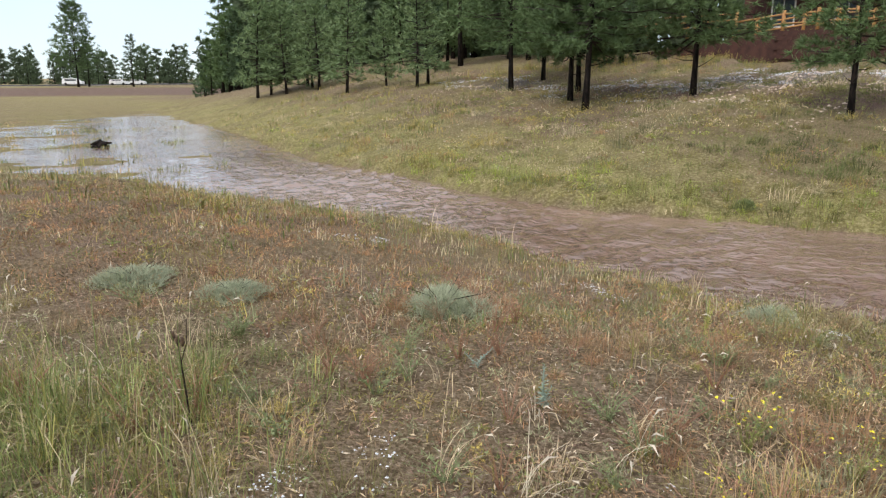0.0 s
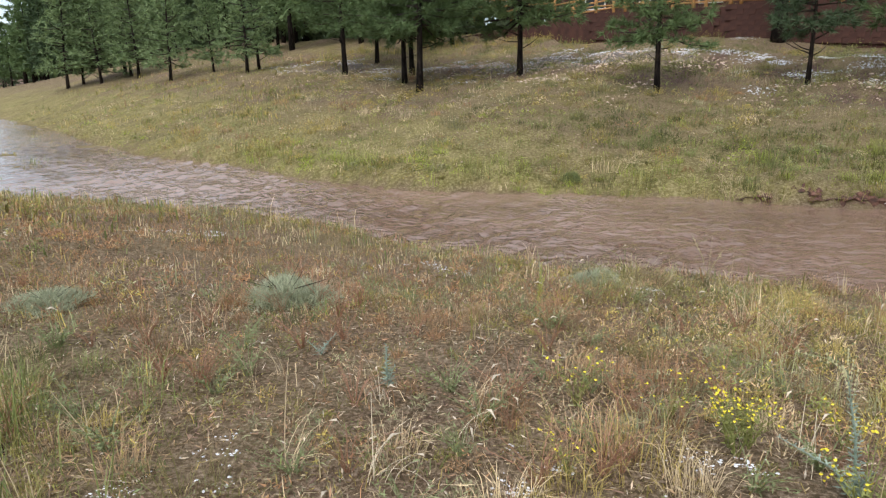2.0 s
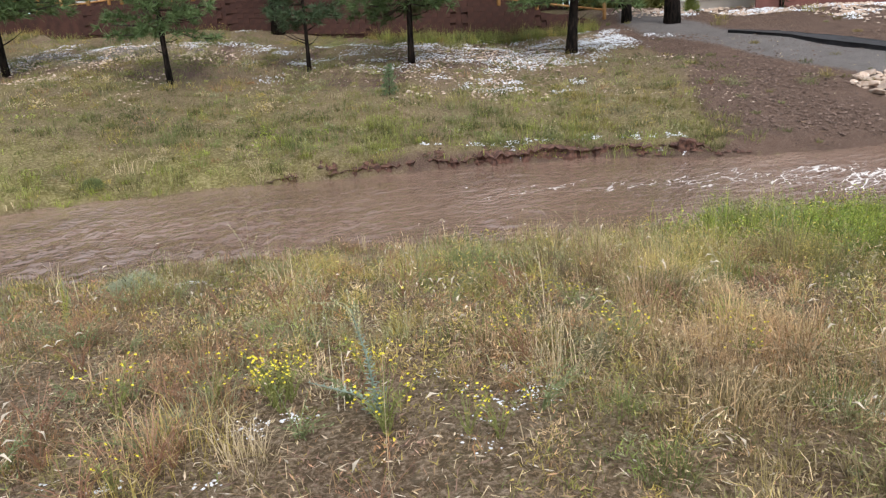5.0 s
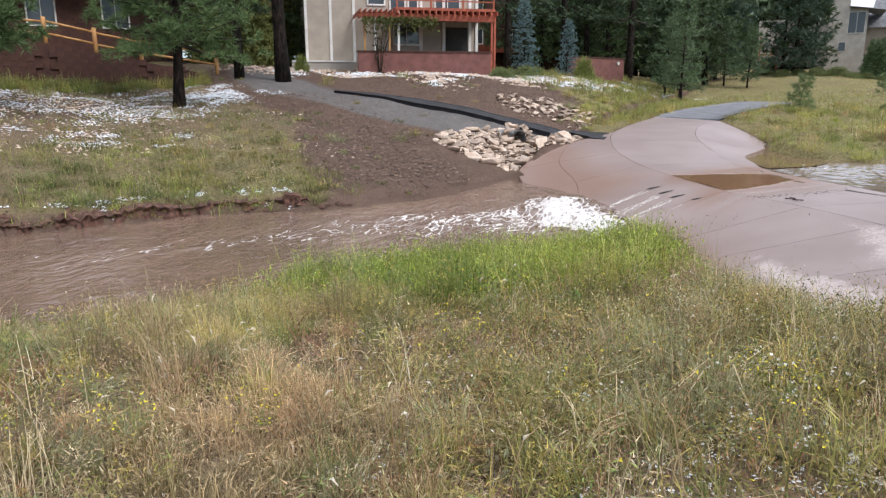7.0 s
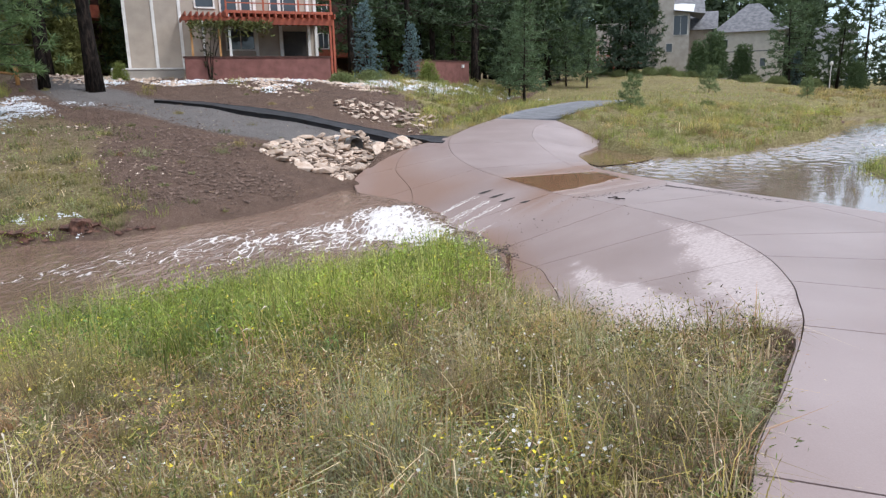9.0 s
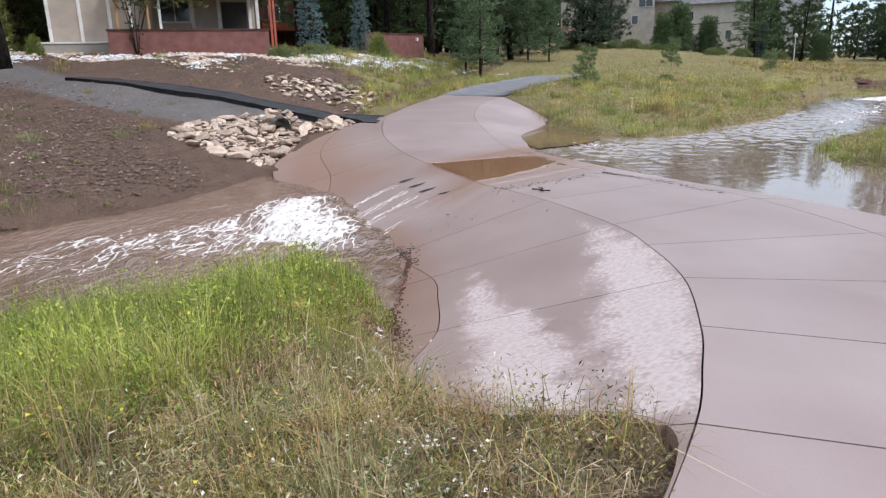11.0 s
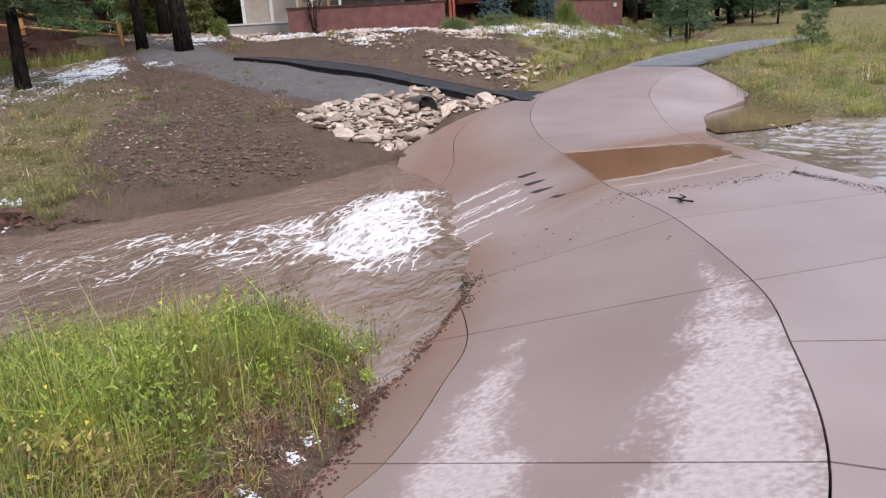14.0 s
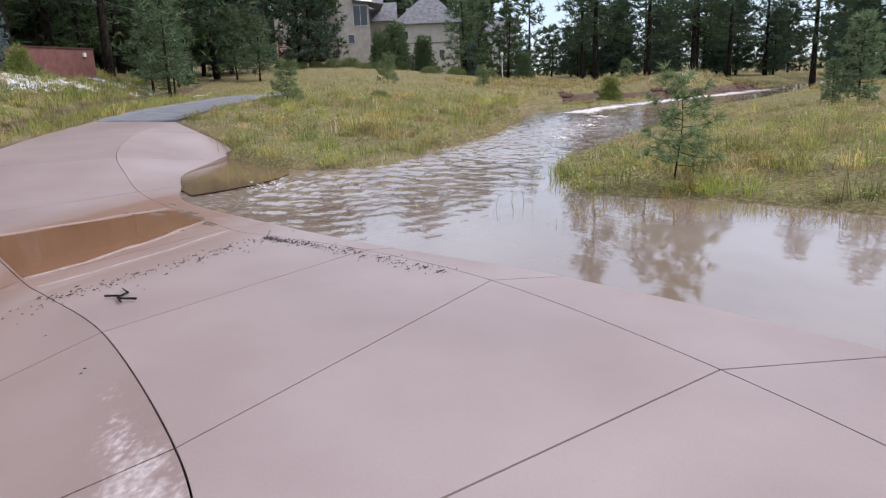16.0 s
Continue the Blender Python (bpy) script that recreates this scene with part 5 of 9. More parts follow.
def scatter(seed, count, x0, x1, y0, y1, keep):
    g = np.random.default_rng(seed)
    x, y = g.uniform(x0, x1, count), g.uniform(y0, y1, count)
    k = keep(x, y) > g.random(count)
    x, y = x[k], y[k]
    return np.stack([x, y, surface_h(x, y)], 1)


def land(x, y):
    """One where soil is dry and free of concrete, trail and bare dirt."""
    bad = inside(x, y, SLAB_RING) | inside(x, y, GRAVEL)
    dirt = smooth_in(signed(x, y, DIRT), 2.6)
    z = surface_h(x, y)
    wet = (inside(x, y, CREEK) & (z < CREEK_Z + 0.01)) | (inside(x, y, LAKE) & (z < LAKE_Z + 0.01))
    strip = inside(x, y, np.array(TRAIL_STRIP)) | inside(x, y, np.array(PATH_STRIP))
    return np.where(bad | wet | strip, 0.0, 1.0 - 0.985 * dirt)


TRAIL_STRIP = [(26.6, 3.2), (27.9, 6.2), (28.0, 12), (28.3, 17), (30, 22), (34, 29), (36, 28.5), (31, 20.6), (29.4, 15), (29.3, 5), (28.6, 3.2)]
PATH_STRIP = [(34.2, 2.3), (37.2, 1.8), (44.5, -0.5), (47.5, -1.6), (47.2, -4.7), (44, -3.8), (36.4, -1.4), (33, -0.5)]


def near_side(x, y):
    return ~inside(x, y, np.vstack([FAR_BANK, [(400, 900), (-600, 900)]]))


LUSH = [(12.7, 0.2), (12.4, 1.9), (11.3, 3.6), (10.2, 4.9), (9.2, 5.4), (8.2, 4.4), (7.6, 3.0), (7.0, 1.4), (7.4, 0.2), (8.6, -0.2), (9.8, -0.15), (11.0, 0.0), (12.2, 0.3)]
STRAW, TAN, RUST, OLIVE, GREEN, LIME, SAGE = (0.64, 0.52, 0.33), (0.42, 0.29, 0.165), (0.38, 0.215, 0.11), (0.27, 0.25, 0.075), (0.17, 0.21, 0.065), (0.33, 0.4, 0.065), (0.29, 0.3, 0.165)
GOLD, MAUVE = (0.42, 0.335, 0.1), (0.31, 0.2, 0.145)


def pick_tones(weights):
    """Colours drawn by place: weights is a list of (colour, weight function of x, y)."""

    def tones(x, y, g):
        w = np.stack([np.clip(np.broadcast_to(fn(x, y), x.shape), 0.001, None) for _, fn in weights], 1)
        w = np.cumsum(w / w.sum(1, keepdims=True), 1)
        k = (g.random(len(x))[:, None] > w).sum(1).clip(0, len(weights) - 1)
        return np.array([c for c, _ in weights])[k]

    return tones


def bump(x, y, cx, cy, r):
    return np.exp(-(((x - cx) ** 2 + (y - cy) ** 2) / r**2))


def rusty(x, y):
    return 2.6 * bump(x, y, -4.5, 8.6, 3.4) + 2.2 * bump(x, y, -8, 9.6, 3.4) + 2.0 * bump(x, y, -1.0, 7.2, 2.2) + 0.9 * bump(x, y, 3.6, 2.4, 1.4) + 0.7 * bump(x, y, 1.0, 4.6, 1.2) + np.clip(ripple(x, y, 1.1, 9.0), 0, 1) * 0.6


def greenish(x, y):
    return 0.25 + 1.5 * bump(x, y, -2.6, 2.4, 1.3) + np.clip((x - 2) / 6, 0, 1) * 0.7 + np.clip(ripple(x, y, 0.8, 3.0), 0, 1) * 0.9 + 0.8 * np.exp(-line_dist(x, y, NEAR_BANK) / 1.5)


near_tones = pick_tones([(STRAW, lambda x, y: 0.55 + 0 * x), (TAN, lambda x, y: 0.8 + 0 * x), (RUST, rusty), (OLIVE, lambda x, y: 0.4 + 0.7 * greenish(x, y)), (GREEN, lambda x, y: 0.5 * greenish(x, y)), (SAGE, lambda x, y: 0.1 + 0.6 * np.clip(ripple(x, y, 1.4, 5.0), 0, 1)), (GOLD, lambda x, y: 0.4 + 0 * x), (MAUVE, lambda x, y: 0.25 + 0 * x), ((0.2, 0.14, 0.075), lambda x, y: 0.25 + 0.4 * np.clip((x - 0.5) / 2, 0, 1))])


def patch(scale, seed, sign=1):
    """Weight of a broad patch of one kind of plant."""
    return lambda x, y: 2.2 * np.clip(sign * ripple(x, y, scale, seed) - 0.1, 0, 1)


def field(scale, seed, base=1.0):
    """Weight that swings strongly from place to place, so that one kind of plant rules each patch."""
    return lambda x, y: base * np.exp(4.5 * ripple(x, y, scale, seed))


def thin(x, y, x0, y0, near, far):
    d = np.hypot(x - x0, y - y0)
    return np.clip((far - d) / (far - near), 0.0, 1.0)


def patchy(x, y):
    return np.clip(0.62 + 0.55 * ripple(x, y, 1.9, 2.0) + 0.3 * ripple(x, y, 4.7, 8.0), 0.06, 1)


BARE = [(-3.4, 7.5), (-1.9, 7.5), (-0.6, 7.5), (0.4, 7.0)]


HAIL_SPOTS = [(-0.91, 2.87, 0.22), (-1.35, 2.5, 0.22), (0.58, 2.72, 0.22), (1.43, 2.85, 0.2), (2.43, 2.14, 0.3), (3.77, 0.96, 0.22), (3.97, -0.36, 0.28), (4.24, -0.68, 0.28), (4.2, -0.98, 0.25), (0.36, 8.31, 0.35), (-3.94, 10.24, 0.35), (-3.02, 10.12, 0.35), (2.4, 6.95, 0.25)]


def clearing(x, y):
    return 1 - 0.9 * np.clip(sum(bump(x, y, cx, cy, r) for cx, cy, r in HAIL_SPOTS), 0, 1)


def front(x, y):
    """The near bank in front of the walked line, thinning out over a bare reddish patch."""
    return clearing(x, y) * land(x, y) * (1 - 0.72 * np.exp(-(line_dist(x, y, BARE) / 0.8) ** 2) * np.clip(0.7 + 0.8 * ripple(x, y, 1.5, 4.0), 0, 1)) * near_side(x, y) * (signed(x, y, LUSH) < 0.25) * (y > -0.55 * np.clip(x - 2.0, 0, 9) - 1.0)


one = lambda k: lambda x, y: k + 0 * x
p1 = scatter(1, 30000, -6.5, 9, -3, 7.5, lambda x, y: front(x, y) * patchy(x, y) * thin(x, y, 2, 1, 3.5, 9))
blades("turf", "short dry turf and litter on the near bank", p1, 4, 0.075, 0.0028, near_tones, 1.3, 11, 0.07, vary=0.5)
herb_tones = pick_tones([(OLIVE, lambda x, y: 0.9 + 0.6 * greenish(x, y)), (SAGE, lambda x, y: 0.2 + np.clip(ripple(x, y, 1.4, 5.0), 0, 1)), (GREEN, lambda x, y: 0.6 * greenish(x, y)), (MAUVE, one(0.4)), (TAN, one(0.7)), (GOLD, one(0.5)), ((0.17, 0.14, 0.075), lambda x, y: 0.3 + 0.6 * np.clip((x - 0.5) / 2, 0, 1)), (RUST, lambda x, y: 0.9 * rusty(x, y)), ((0.36, 0.36, 0.2), one(0.5))])
ph = scatter(51, 9000, -6.5, 9, -3, 8.5, lambda x, y: front(x, y) * np.clip(0.45 + 0.9 * ripple(x, y, 1.1, 3.0) + 0.35 * ripple(x, y, 3.3, 6.0), 0.06, 1) * thin(x, y, 2, 1, 3.5, 9.5))
herbs("meadow_herbs", "low grey-green and rusty herbs matted over the dry bank", ph, 52, 0.10, 0.12, 0.032, 0.003, herb_tones, 52, vary=0.45)
def tall_here(x, y):
    """How much taller the growth stands towards the creek bend and the path."""
    return 1.0 + 0.4 * ripple(x, y, 1.2, 21.0) + 0.9 * np.clip((x - 2.4) / 2.5, 0, 1) * np.clip((6.5 - y) / 3, 0, 1) - 0.45 * bump(x, y, -3, 7.5, 3.5)


wisp_tones = pick_tones([(TAN, lambda x, y: field(1.1, 3.0, 0.8)(x, y) + 8 * bump(x, y, 3.6, 2.2, 0.8)), (STRAW, field(1.4, 8.0, 0.25)), (RUST, lambda x, y: 3 * rusty(x, y)), (OLIVE, lambda x, y: field(0.9, 6.0)(x, y) * (0.5 + np.clip((x - 1) / 4, 0, 1))), (GOLD, lambda x, y: field(0.8, 14.0, 0.5)(x, y) * (0.4 + np.clip((x - 2) / 3, 0, 1))), (GREEN, lambda x, y: field(1.0, 19.0, 0.7)(x, y) * greenish(x, y)), (SAGE, field(0.9, 12.0, 0.35)), ((0.2, 0.15, 0.08), field(1.3, 23.0, 0.5))])
p2 = scatter(2, 3000, -6, 9.6, -2.6, 9.5, lambda x, y: front(x, y) * np.clip(0.3 + 1.2 * ripple(x, y, 1.4, 6.0) + 0.6 * ripple(x, y, 3.1, 2.0), 0.03, 1) * thin(x, y, 2.5, 0.5, 4.5, 10))
clumps("meadow_grass", "soft clumps of fine tan and green meadow grass", p2, 130, 0.15, 0.2, 0.0015, wisp_tones, 12, 0.9, 0.22, tall_here)
pfine = scatter(24, 2300, 2.0, 9.4, -1.4, 6.2, lambda x, y: front(x, y) * np.clip((x - 1.6) / 2, 0, 1) * np.clip(0.35 + 1.2 * ripple(x, y, 1.1, 4.0), 0.03, 1) * thin(x, y, 4.5, 1.5, 3, 6))
clumps("golden_grass", "knee-high wispy golden and olive grass crowding the bank", pfine, 90, 0.16, 0.25, 0.0016, pick_tones([((0.56, 0.45, 0.14), field(0.8, 14.0)), ((0.38, 0.36, 0.1), field(0.9, 6.0)), ((0.58, 0.41, 0.22), lambda x, y: field(1.1, 3.0, 0.7)(x, y) + 9 * bump(x, y, 3.7, 2.1, 0.9)), ((0.26, 0.32, 0.08), field(1.0, 19.0, 0.8)), ((0.35, 0.37, 0.19), field(0.9, 12.0, 0.4)), ((0.24, 0.19, 0.08), field(1.3, 23.0, 0.5))]), 25, 0.7, 0.25, lambda x, y: 0.75 + 0.35 * np.clip((x - 3) / 2, 0, 1), 0.3, 0.3)
p2b = scatter(22, 620, -5, 9, -2, 8, lambda x, y: front(x, y) * np.clip(0.3 + 0.9 * ripple(x, y, 0.9, 1.0), 0.05, 1))
stalks("seed_grass", "arching dry grass stalks with pale curled seed heads", p2b, 5, 0.3, 0.0017, pick_tones([(STRAW, one(1)), (TAN, one(0.8)), (OLIVE, one(0.35))]), 13, 0.065, 1.15, 0.75)
pcurl = scatter(53, 90, -3.5, 5.5, 0.6, 4.4, lambda x, y: front(x, y) * np.clip(0.4 + 0.8 * ripple(x, y, 1.3, 7.0), 0.1, 1))
stalks("curled_grass", "bleached grass blades curling over in the meadow", pcurl, 9, 0.3, 0.0026, pick_tones([(STRAW, one(1)), ((0.74, 0.66, 0.5), one(0.7))]), 54, 0.07, 1.5, 0.5)
pgreen = scatter(55, 900, -4.2, -1.2, 1.4, 4.2, lambda x, y: front(x, y) * np.clip(1.2 * bump(x, y, -2.7, 2.5, 1.0), 0, 1))
blades("green_tuft", "patch of taller green grass in the dry meadow", pgreen, 12, 0.28, 0.0028, pick_tones([(GREEN, one(1)), (OLIVE, one(0.8)), ((0.30, 0.34, 0.12), one(0.6)), (STRAW, one(0.2))]), 0.8, 56, 0.05, 0.03)
pf = scatter(57, 40000, -6.5, 9, -3, 8, lambda x, y: front(x, y) * thin(x, y, 1.5, 1, 3, 8.5))
flecks("straw_litter", "dead straw and pale scraps littering the soil", pf, 0.008, 0.04, 58, [STRAW, (0.74, 0.65, 0.52), (0.7, 0.58, 0.42), TAN, (0.13, 0.08, 0.06), (0.5, 0.3, 0.18), MAUVE])
pdl = scatter(92, 9000, 15, 48, 4, 24, lambda x, y: smooth_in(signed(x, y, DIRT), 1.0) * ~inside(x, y, np.array(TRAIL_STRIP)) * ~inside(x, y, SLAB_RING) * np.clip(0.45 + 0.7 * ripple(x, y, 0.9, 2.0), 0.05, 1))
flecks("dirt_litter", "straw, needles and bark scraps lying on the bare dirt", pdl, 0.02, 0.09, 93, [STRAW, (0.6, 0.5, 0.38), TAN, (0.07, 0.045, 0.035), (0.3, 0.2, 0.14), (0.2, 0.12, 0.085)], 3.0)
pmix = scatter(77, 2400, 1.2, 8.5, -1.2, 5.5, lambda x, y: front(x, y) * np.clip(0.35 + 0.8 * ripple(x, y, 1.0, 12.0) + 0.3 * ripple(x, y, 2.6, 3.0), 0.05, 1) * np.clip((x - 0.8) / 2, 0, 1))
herbs("mixed_weeds", "knee-high golden and green weeds crowding the bank", pmix, 60, 0.12, 0.24, 0.04, 0.0032, pick_tones([((0.54, 0.43, 0.13), one(1)), ((0.36, 0.34, 0.1), one(1)), ((0.26, 0.31, 0.09), lambda x, y: 0.4 + 2 * np.clip(ripple(x, y, 0.8, 5.0), 0, 1)), ((0.55, 0.39, 0.22), one(0.8)), (RUST, lambda x, y: 0.3 + np.clip(ripple(x, y, 0.9, 9.0), 0, 1)), (SAGE, one(0.3)), (STRAW, one(0.5))]), 78, flower=(0.8, 0.66, 0.07), share=0.012)
p3 = scatter(3, 30000, -16, 11, 5, 18, lambda x, y: front(x, y) * patchy(x, y) * thin(x, y, 0, 7, 5, 16))
blades("bank_turf", "dry rusty turf sloping down to the creek", p3, 9, 0.09, 0.0035, near_tones, 1.2, 14, 0.12, vary=0.3, dry=0.04)
p3c = scatter(59, 7000, -16, 11, 5.5, 18, lambda x, y: front(x, y) * np.clip(0.3 + 0.9 * ripple(x, y, 0.8, 3.0) + 0.4 * ripple(x, y, 2.3, 6.0), 0.05, 1) * thin(x, y, 0, 7, 6, 17))
herbs("bank_herbs", "low rusty and olive herbs on the slope to the creek", p3c, 34, 0.16, 0.15, 0.055, 0.006, herb_tones, 60)
p3b = scatter(23, 9000, -16, 11, 4, 19, lambda x, y: front(x, y) * np.exp(-line_dist(x, y, NEAR_BANK) / 1.6) * np.clip(0.5 + 0.8 * ripple(x, y, 0.9, 4.0), 0.1, 1))
blades("creekside_grass", "green and tan grass along the near creek edge", p3b, 9, 0.2, 0.006, pick_tones([(OLIVE, lambda x, y: 1 + 0 * x), (GREEN, lambda x, y: 0.6 + 0 * x), (SAGE, lambda x, y: 0.5 + 0 * x), (STRAW, lambda x, y: 0.6 + 0 * x), (RUST, lambda x, y: 0.35 + 0 * x)]), 0.5, 15, 0.08)
p4 = scatter(4, 13000, 5.5, 13.2, -1.5, 7, lambda x, y: land(x, y) * near_side(x, y) * smooth_in(signed(x, y, LUSH), 1.2))
blades("lush_grass", "tall lush yellow-green grass on the creek bank", p4, 3, 0.34, 0.0035, pick_tones([(LIME, lambda x, y: 1 + 0 * x), ((0.17, 0.225, 0.045), lambda x, y: 1.0 + 0 * x), (GREEN, lambda x, y: 0.5 + 0 * x), (GOLD, lambda x, y: 0.1 + 0.3 * np.clip(ripple(x, y, 1.3, 2.0), 0, 1))]), 0.45, 16, 0.07, 0.04, (0.5, 0.46, 0.2), 0.03)
plc = scatter(86, 1500, 5, 13.2, -1.5, 6.5, lambda x, y: land(x, y) * near_side(x, y) * smooth_in(signed(x, y, LUSH), 0.8))
clumps("lush_clumps", "tall fine bright green grass crowding the creek bank", plc, 120, 0.17, 0.42, 0.0022, pick_tones([((0.36, 0.4, 0.06), field(0.9, 3.0)), ((0.26, 0.31, 0.05), field(0.8, 9.0)), ((0.44, 0.44, 0.12), field(1.1, 5.0, 0.8)), ((0.17, 0.22, 0.045), field(1.0, 17.0))]), 87, 0.45, 0.12, None, 0.1, 0.25)
pst = scatter(88, 1500, 7.6, 11.8, -1.2, 0.6, lambda x, y: land(x, y) * np.exp(-((line_dist(x, y, [(8.2, -1.0), (9.2, -0.2), (10.2, -0.05), (11.2, 0.25)]) / 0.38) ** 2)))
clumps("bank_straw", "short straw and olive grass between lush grass and apron", pst, 40, 0.14, 0.15, 0.0026, pick_tones([(GOLD, one(1)), (TAN, one(0.9)), (OLIVE, one(1)), (LIME, one(0.6)), (RUST, one(0.3))]), 89, 0.8, 0.25, None, 0.08, 0.4)
plush = scatter(61, 2600, 5, 13.2, -1.5, 6.5, lambda x, y: land(x, y) * near_side(x, y) * smooth_in(signed(x, y, LUSH), 0.9))
herbs("lush_herbs", "leafy bright green weeds with tiny yellow flowers on the bank", plush, 96, 0.17, 0.34, 0.045, 0.008, pick_tones([(LIME, one(1)), ((0.26, 0.33, 0.06), patch(1.0, 3.0)), ((0.36, 0.43, 0.1), patch(1.2, 5.0, -1)), ((0.17, 0.28, 0.08), patch(0.8, 9.0)), ((0.22, 0.3, 0.05), one(0.9)), (GOLD, lambda x, y: 0.05 + 0.5 * np.clip(1 - signed(x, y, LUSH) / 0.4, 0, 1))]), 62, flower=(0.8, 0.68, 0.07), share=0.05)
def open_end(x):
    return np.clip((9 - x) / 9, 0.1, 1.0)


DEEP = (0.15, 0.165, 0.055)
hill_tones = pick_tones([(OLIVE, one(0.7)), ((0.27, 0.3, 0.075), field(0.42, 3.0, 0.8)), (GOLD, lambda x, y: field(0.42, 23.0, 0.7)(x, y) * open_end(x)), (STRAW, lambda x, y: field(0.6, 5.0, 0.5)(x, y) * open_end(x)), (LIME, lambda x, y: 3.0 * np.exp(-line_dist(x, y, FAR_BANK) / 2.2)), (GREEN, lambda x, y: field(0.5, 11.0, 0.6)(x, y) * (1.9 - open_end(x))), (TAN, lambda x, y: 0.4 * open_end(x)), (RUST, lambda x, y: field(0.35, 7.0, 0.4)(x, y) * open_end(x)), (DEEP, lambda x, y: field(0.6, 17.0, 0.9)(x, y) * (1.1 - open_end(x)))])
p5 = scatter(5, 52000, -24, 24, 9, 52, lambda x, y: land(x, y) * ~near_side(x, y) * thin(x, y, 7, 14, 10, 44) * np.clip(0.55 + 0.6 * ripple(x, y, 0.8, 3.0) + 0.3 * ripple(x, y, 2.3, 1.0), 0.08, 1) * (1 - 0.75 * bump(x, y, 19, 20.5, 5.5)) * (1 - 0.6 * bump(x, y, 5, 35, 6)))
blades("hillside_grass", "short yellowing grass and weeds over the hillside", p5, 4, 0.12, 0.007, hill_tones, 1.1, 17, 0.13, vary=0.4, dry=0.02)
p5h = scatter(63, 13000, -20, 24, 9, 54, lambda x, y: land(x, y) * ~near_side(x, y) * thin(x, y, 7, 14, 12, 42) * np.clip(0.25 + 0.9 * ripple(x, y, 0.7, 5.0) + 0.45 * ripple(x, y, 2.1, 2.0), 0.04, 1) * (1 - 0.85 * bump(x, y, 19, 20.5, 5.0)))
p5c = scatter(82, 5200, -14, 22, 9, 40, lambda x, y: land(x, y) * ~near_side(x, y) * thin(x, y, 8, 14, 10, 28) * np.clip(0.2 + 1.0 * ripple(x, y, 0.9, 15.0) + 0.5 * ripple(x, y, 2.6, 4.0), 0.03, 1) * (1 - 0.8 * bump(x, y, 19, 20.5, 4.5)))
clumps("hillside_tufts", "tufted pale straw and olive bunch grass on the hillside", p5c, 46, 0.3, 0.3, 0.005, pick_tones([(STRAW, lambda x, y: field(0.5, 5.0, 0.8)(x, y) * open_end(x)), (OLIVE, one(0.9)), (GOLD, lambda x, y: field(0.42, 23.0, 0.7)(x, y) * open_end(x)), (GREEN, lambda x, y: 0.4 + 1.2 * np.exp(-line_dist(x, y, FAR_BANK) / 2.5)), (DEEP, lambda x, y: field(0.6, 17.0, 1.1)(x, y) * (1.15 - open_end(x))), (SAGE, one(0.25)), (RUST, lambda x, y: field(0.35, 7.0, 0.4)(x, y) * open_end(x))]), 83, 0.9, 0.35, None, 0.1, 0.6)
herbs("hillside_herbs", "rounded tufts of olive and gold weeds over the hillside", p5h, 40, 0.27, 0.26, 0.08, 0.009, pick_tones([(OLIVE, one(0.7)), ((0.33, 0.34, 0.11), field(0.42, 3.0, 0.7)), (GOLD, lambda x, y: field(0.42, 23.0, 0.7)(x, y) * open_end(x)), (SAGE, field(0.5, 6.0, 0.3)), (RUST, lambda x, y: field(0.35, 7.0, 0.4)(x, y) * open_end(x)), (STRAW, lambda x, y: field(0.6, 5.0, 0.5)(x, y) * open_end(x)), (LIME, lambda x, y: 2.0 * np.exp(-line_dist(x, y, FAR_BANK) / 2.0)), (DEEP, lambda x, y: field(0.6, 17.0, 1.0)(x, y) * (1.15 - open_end(x)))]), 64)
pt = scatter(88, 420, 14.5, 27, 7.5, 19, lambda x, y: 0.12 + np.exp(-(line_dist(x, y, [(15.6, 8.4), (17.2, 10.6), (19.6, 12.4), (22.4, 14.2), (24.0, 17.0)]) / 0.7) ** 2) * np.clip(0.4 + ripple(x, y, 1.7, 3.0), 0, 1))
clumps("dirt_edge_tufts", "ragged grass tufts creeping over the bare dirt slope", pt, 60, 0.24, 0.22, 0.004, pick_tones([(OLIVE, one(1)), (GREEN, one(1)), (DEEP, one(1)), (GOLD, one(0.4))]), 89, 0.9, 0.2, None, 0.05, 0.4)
pgb = scatter(90, 900, 29.5, 60, 2, 24, lambda x, y: np.clip(0.15 + 0.9 * ripple(x, y, 0.7, 4.0), 0, 1) * smooth_in(signed(x, y, DIRT), 2.0) * ~inside(x, y, np.array(TRAIL_STRIP)))
clumps("bed_tufts", "dry and green tufts dotted over the mulched garden bed", pgb, 46, 0.26, 0.26, 0.007, pick_tones([(OLIVE, one(1)), (GOLD, one(0.8)), (GREEN, one(0.8)), (TAN, one(1)), (DEEP, one(0.6))]), 91, 0.9, 0.25, None, 0.05, 0.6)
psg = scatter(94, 5200, 3, 19, 7.5, 24, lambda x, y: land(x, y) * ~near_side(x, y) * np.clip(1.25 - line_dist(x, y, FAR_BANK) / 5.5, 0, 1) * np.clip(0.45 + 0.8 * ripple(x, y, 0.9, 8.0), 0.08, 1) * np.clip((x - 3) / 4, 0, 1))
